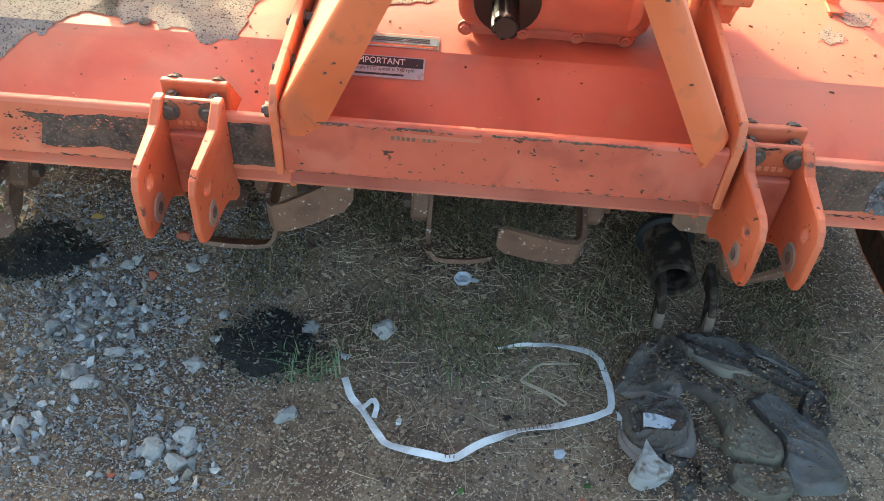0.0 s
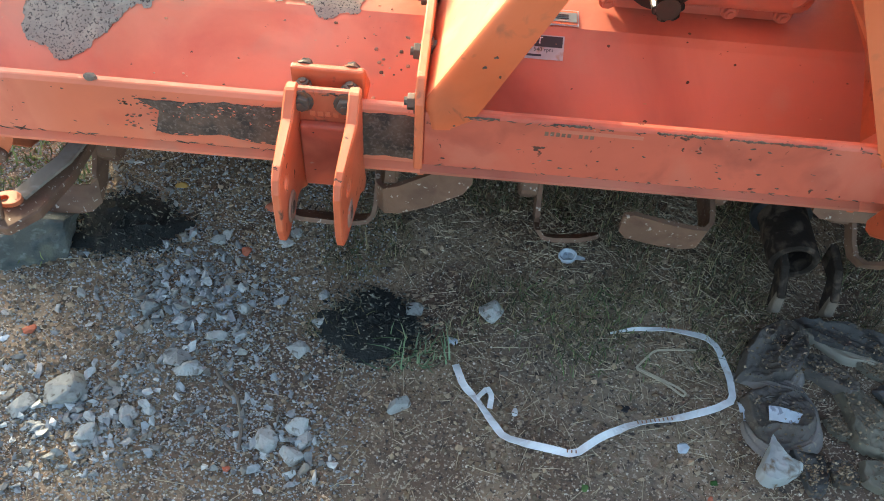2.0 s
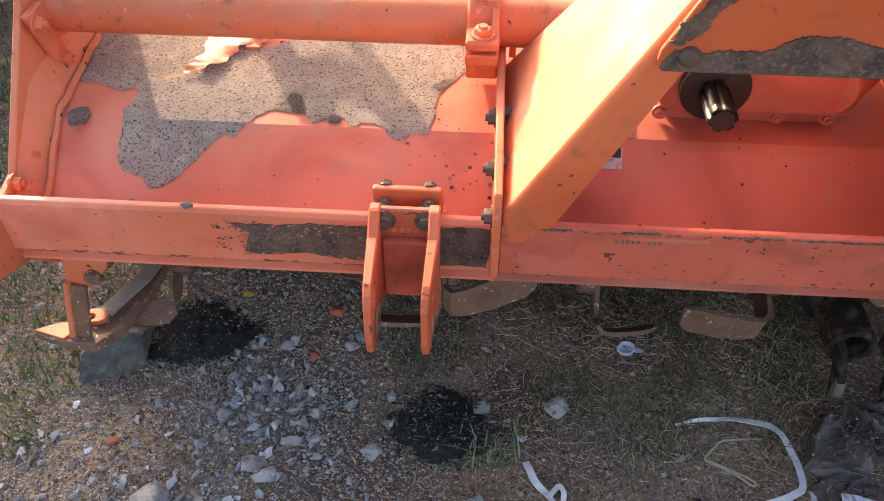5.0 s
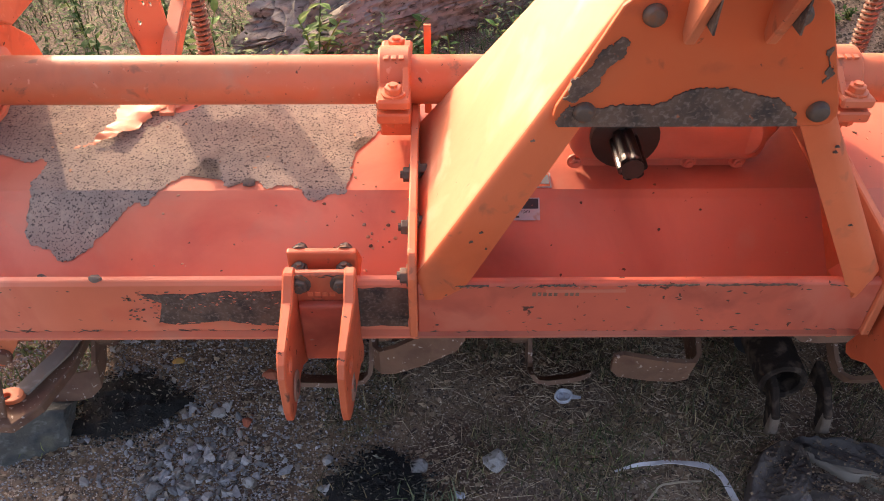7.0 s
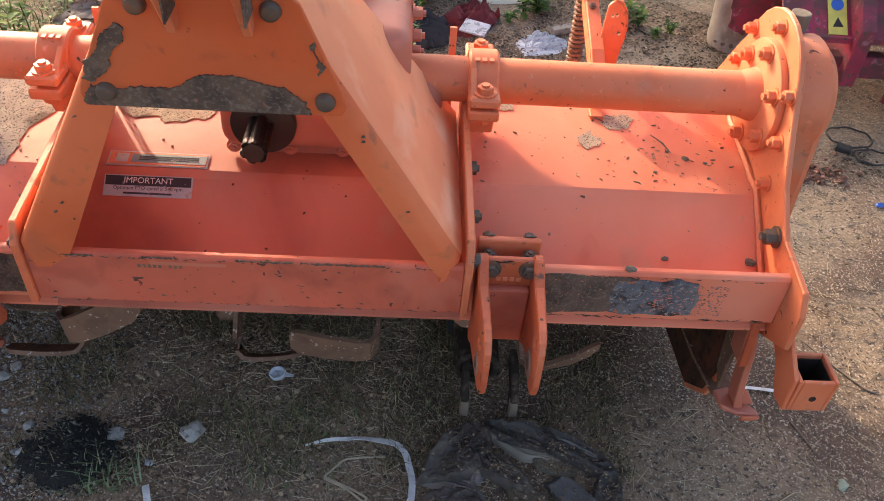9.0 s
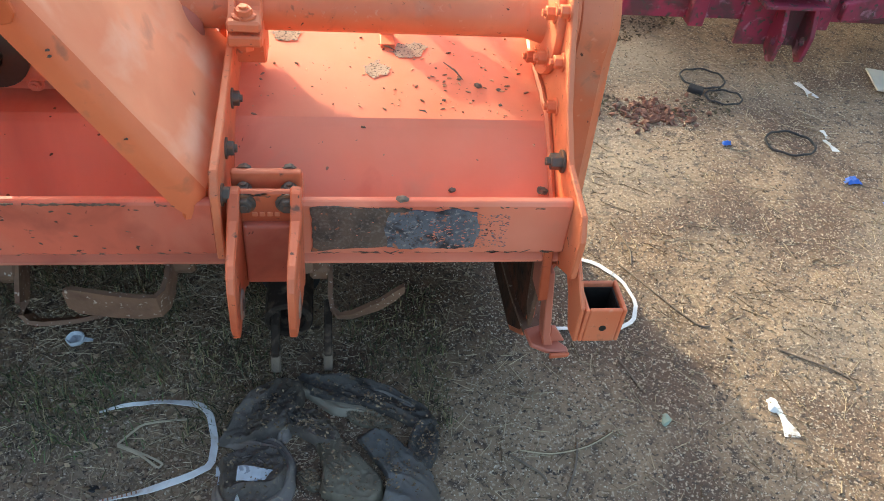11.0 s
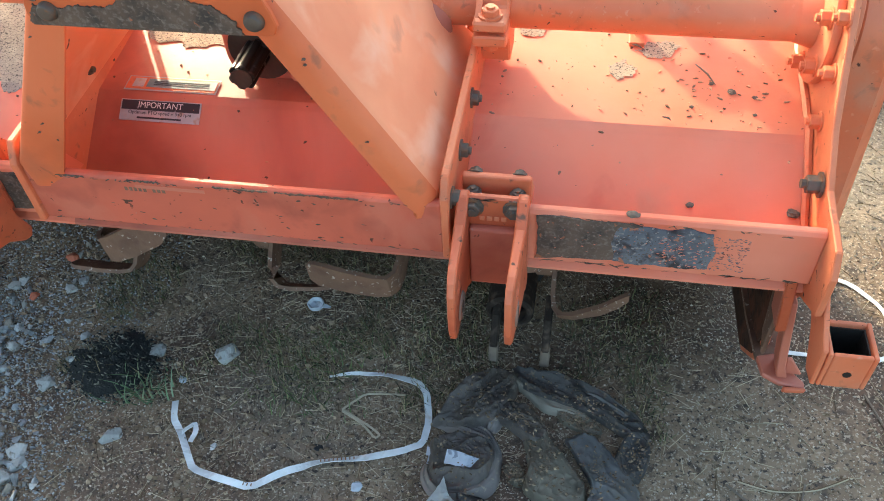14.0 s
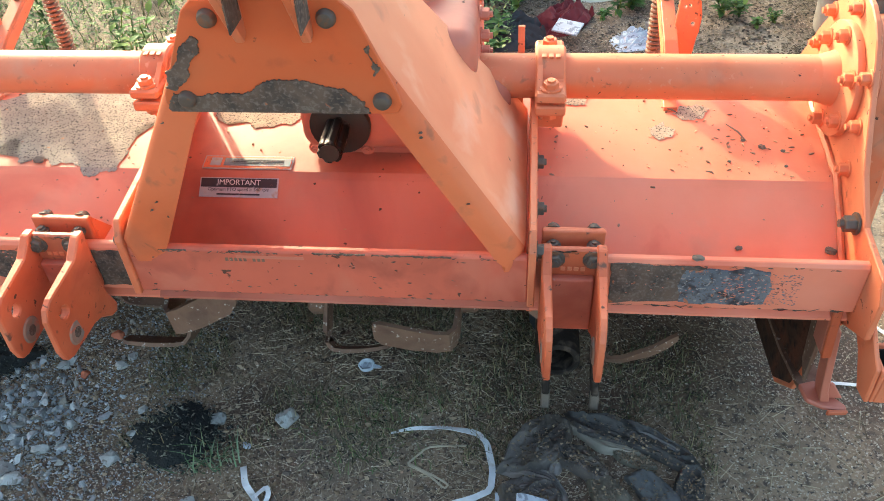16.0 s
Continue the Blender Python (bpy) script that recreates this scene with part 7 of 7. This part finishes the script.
tagged(done("red_cloth", film([(0.36, 3.12), (0.4, 3.3), (0.52, 3.38), (0.6, 3.28), (0.5, 3.12)], 0.08, 5.6, 34, lambda x, y: 0.8, 0.06), REDCLOTH, None, True), "dark red crumpled cloth on the ground", "cloth")
tagged(done("pale_sheet", film([(0.5, 3.45), (0.6, 3.4), (0.85, 3.5), (1.05, 3.65), (0.8, 3.8), (0.55, 3.7)], 0.05, 7.6, 26, lambda x, y: 0.4, 0.1), CARD, None, True), "pale crumpled sack on the ground", "sack")
tagged(done("printed_packet", soften(box(-0.05, 0.05, -0.035, 0.035, 0, 0.008, 0), 0.002), FOIL, pose(0.5, 3.1, 0.04, 14, 0, -25)), "pale printed packet on the cloth", "packet")
tagged(done("white_litter", film([(0.68, 3.0), (0.8, 3.02), (0.85, 3.12), (0.75, 3.18), (0.66, 3.1)], 0.03, 2.9, 40, lambda x, y: x * 9, 0.025), FOIL, None, True), "crumpled pale plastic bag on the ground", "bag")
tagged(done("wood_offcut", box(-0.07, 0.07, -0.018, 0.018, 0, 0.025, 0.003), WOOD, pose(0.86, 3.2, ground_z(0.86, 3.2), 0, 0, 25)), "short weathered wood offcut", "wood")
tagged(done("blue_bag", crumpled([(0.65, 3.6), (0.8, 3.62), (0.8, 3.72), (0.68, 3.72)], 0.05, 1.9, 0.012, 9), BLUE, None, True), "crumpled blue plastic bag in the distance", "bag")

# the red implement in the background
red = thing("red_tiller", "faded magenta-red rotary tiller with scraped paint", "farm implement", (2.1, 2.9, 0))
part("hood_panel", prism([(2.66, 0.3), (2.94, 0.54), (3.3, 0.6), (3.5, 0.3), (3.5, 0.295), (3.3, 0.592), (2.94, 0.53), (2.67, 0.295)], "x", 1.42, 3.7, 0), MAROON, red)
part("hood_lip", prism([(2.645, 0.285), (2.645, 0.305), (2.672, 0.305), (2.672, 0.285)], "x", 1.42, 3.7, 0.002), MAROON, red)
part("lower_rail", prism([(2.66, 0.16), (2.66, 0.235), (2.71, 0.235), (2.71, 0.16)], "x", 1.42, 3.7, 0.003), MAROON, red)
for x0, x1 in ((1.635, 1.685), (2.06, 2.11)):
    part("mast_plate", prism([(2.62, 0.15), (2.62, 0.34), (2.9, 0.62), (2.95, 0.62), (2.8, 0.15)], "x", x0, x1, 0.003), MAROON, red)
bracket = part("hitch_bracket", box(1.84, 2.05, 2.57, 2.66, 0.285, 0.297, 0.002), MAROON, red)
part("clamp_strap", box(1.84, 2.05, 2.56, 2.66, 0.245, 0.257, 0.002), MAROON, bracket)
for x in (1.935, 2.035):
    part("hitch_arm", prism([(2.66, 0.245), (2.6, 0.24), (2.565, 0.15), (2.575, 0.06), (2.6, 0.045), (2.66, 0.09)], "x", x - 0.008, x + 0.008, 0.002, holes=[(2.6, 0.12, 0.014)]), MAROON, bracket)
for x in (1.86, 2.0):
    bolt((x, 2.6, 0.297), (0, 0, 1), bracket, 0.02, 0.022)
part("bracket_back", box(1.82, 2.05, 2.645, 2.66, 0.08, 0.24, 0.004), MAROON, bracket)
part("side_arm", prism([(2.115, 0.2), (2.115, 0.26), (2.25, 0.3), (2.4, 0.33), (2.9, 0.34), (2.9, 0.24), (2.4, 0.235), (2.25, 0.22)], "y", 2.58, 2.61, 0.003), MAROON, red)
sticker = part("warning_label", box(-0.03, 0.03, -0.06, 0.06, 0, 0.003, 0), YELLOW, red, "yellow and white warning sticker", m=Matrix.Translation((1.59, 2.708, 0.3443)) @ Matrix.Rotation(math.atan2(0.24, 0.28), 4, "X"))
part("blue_mark", rod((0, 0.038, 0.003), (0, 0.038, 0.005), 0.02, 18), BLUE, sticker, m=WORLD_OF[sticker])
part("warning_sign", prism([(-0.017, -0.035), (0.017, -0.035), (0, -0.004)], "z", 0.003, 0.0045, 0), RUBBER, sticker, m=WORLD_OF[sticker])
part("torn_panel", prism(jagged([(1.34, 0.2), (1.4, 0.17), (1.52, 0.26), (1.5, 0.34), (1.33, 0.34)], 0.08, 3, 51), "y", 2.9, 2.905, 0), MAROON, red)
bm = bmesh.new()
rings = []
for cx, z, r in ((1.49, 0.0, 0.09), (1.487, 0.02, 0.092), (1.48, 0.05, 0.086), (1.465, 0.1, 0.074), (1.45, 0.16, 0.064), (1.44, 0.24, 0.058), (1.43, 0.4, 0.056)):
    rings.append([bm.verts.new((cx + r * math.cos(k * math.tau / 32), 3.18 + r * math.sin(k * math.tau / 32), z + ground_z(1.49, 3.18))) for k in range(32)])
for p, q in zip(rings, rings[1:]):
    for k in range(32):
        bm.faces.new((p[k], p[(k + 1) % 32], q[(k + 1) % 32], q[k]))
bm.faces.new(rings[0][::-1])
bm.faces.new(rings[-1])
disc = tagged(done("machine_foot", bm, DUSTY, None, True), "dusty grey flared steel guard standing on the ground", "machine part")
for k in range(7):
    a = -2.6 + k * 0.35
    bolt((1.488 + 0.09 * math.cos(a), 3.18 + 0.09 * math.sin(a), 0.03), (math.cos(a), math.sin(a), 0.3), disc, 0.006, 0.003)
# a low thicket outside the view, added to shade the ground beside the tiller
for n, (x, y, h) in enumerate([(-2.35, 2.75, 1.0), (-2.55, 3.05, 1.1), (-2.3, 2.45, 0.8), (-2.75, 3.3, 1.2), (-2.5, 2.6, 0.9), (-2.9, 2.9, 1.1), (-2.25, 2.2, 0.7), (-2.65, 2.3, 0.9), (-2.4, 3.3, 1.0), (-2.15, 2.95, 0.95), (-2.2, 3.35, 1.1), (-2.1, 2.65, 0.8), (-2.3, 3.6, 1.15), (-2.0, 3.2, 0.95), (-2.08, 3.3, 1.0), (-1.97, 3.35, 0.9), (-2.06, 2.62, 0.95), (-1.98, 2.45, 0.8), (-2.12, 2.8, 1.0)]):
    weed(x, y, h, 70, 0.13, 80 + n, "tall leafy weed out of view, added to shade the ground")


# an added tree far behind, outside the view: its crown dapples the yard
spots = []
for _ in range(11000):
    x, z = rng.uniform(-5.0, 0.8), rng.triangular(2.0, 4.7, 3.0)
    if area_noise(x, z, 1.6, 4) < -0.32 or x < (-4.05 if z > 3.75 else -4.65) + 0.3 * area_noise(x, z, 3, 9):
        continue
    s = rng.uniform(0.07, 0.14)
    spots.append(Matrix.Translation((x, 10.7 + rng.uniform(-0.8, 0.8), z)) @ Matrix.Rotation(rng.random() * 6.3, 4, "Z") @ Matrix.Rotation(rng.uniform(-0.9, 0.9), 4, "X") @ Matrix.Diagonal((s * 1.6, s, s, 1)))
for _ in range(9000):
    x, z = rng.uniform(-4.9, 0.8), rng.uniform(2.0, 3.6)
    if x < -4.6 + 0.3 * area_noise(x, z, 3, 9) or area_noise(x, z, 2.2, 6) < -0.35:
        continue
    s = rng.uniform(0.07, 0.14)
    spots.append(Matrix.Translation((x, 10.7 + rng.uniform(-0.8, 0.8), z)) @ Matrix.Rotation(rng.random() * 6.3, 4, "Z") @ Matrix.Rotation(rng.uniform(0.3, 1.5), 4, "X") @ Matrix.Diagonal((s * 1.6, s, s, 1)))
tree = thing("tree", "unseen leafy tree added to shade the yard", "tree", (-1.8, 10.7, 0))
part("trunk", tube_along(smooth_line([(-1.8, 10.7, -0.1), (-1.75, 10.7, 1.2), (-1.85, 10.75, 2.4), (-1.7, 10.7, 3.6)], 5), [0.16 - 0.006 * k for k in range(16)], 12), WOOD, tree, smooth=True)
for x, z in ((-3.6, 3.2), (-3.0, 3.8), (0.2, 3.3), (-0.6, 3.9), (-2.4, 4.1)):
    part("limb", tube_along(smooth_line([(-1.8, 10.7, 1.6 + 0.2 * abs(x)), ((x - 1.8) / 2, 10.75, z * 0.85), (x, 10.7, z)], 5), [0.07 - 0.005 * k for k in range(11)], 8), WOOD, tree, smooth=True)
crown = scatter_mesh("crown", LEAF_V, tri_f, spots, LEAF, "", "")
WORLD_OF[crown] = Matrix()
under(crown, tree)
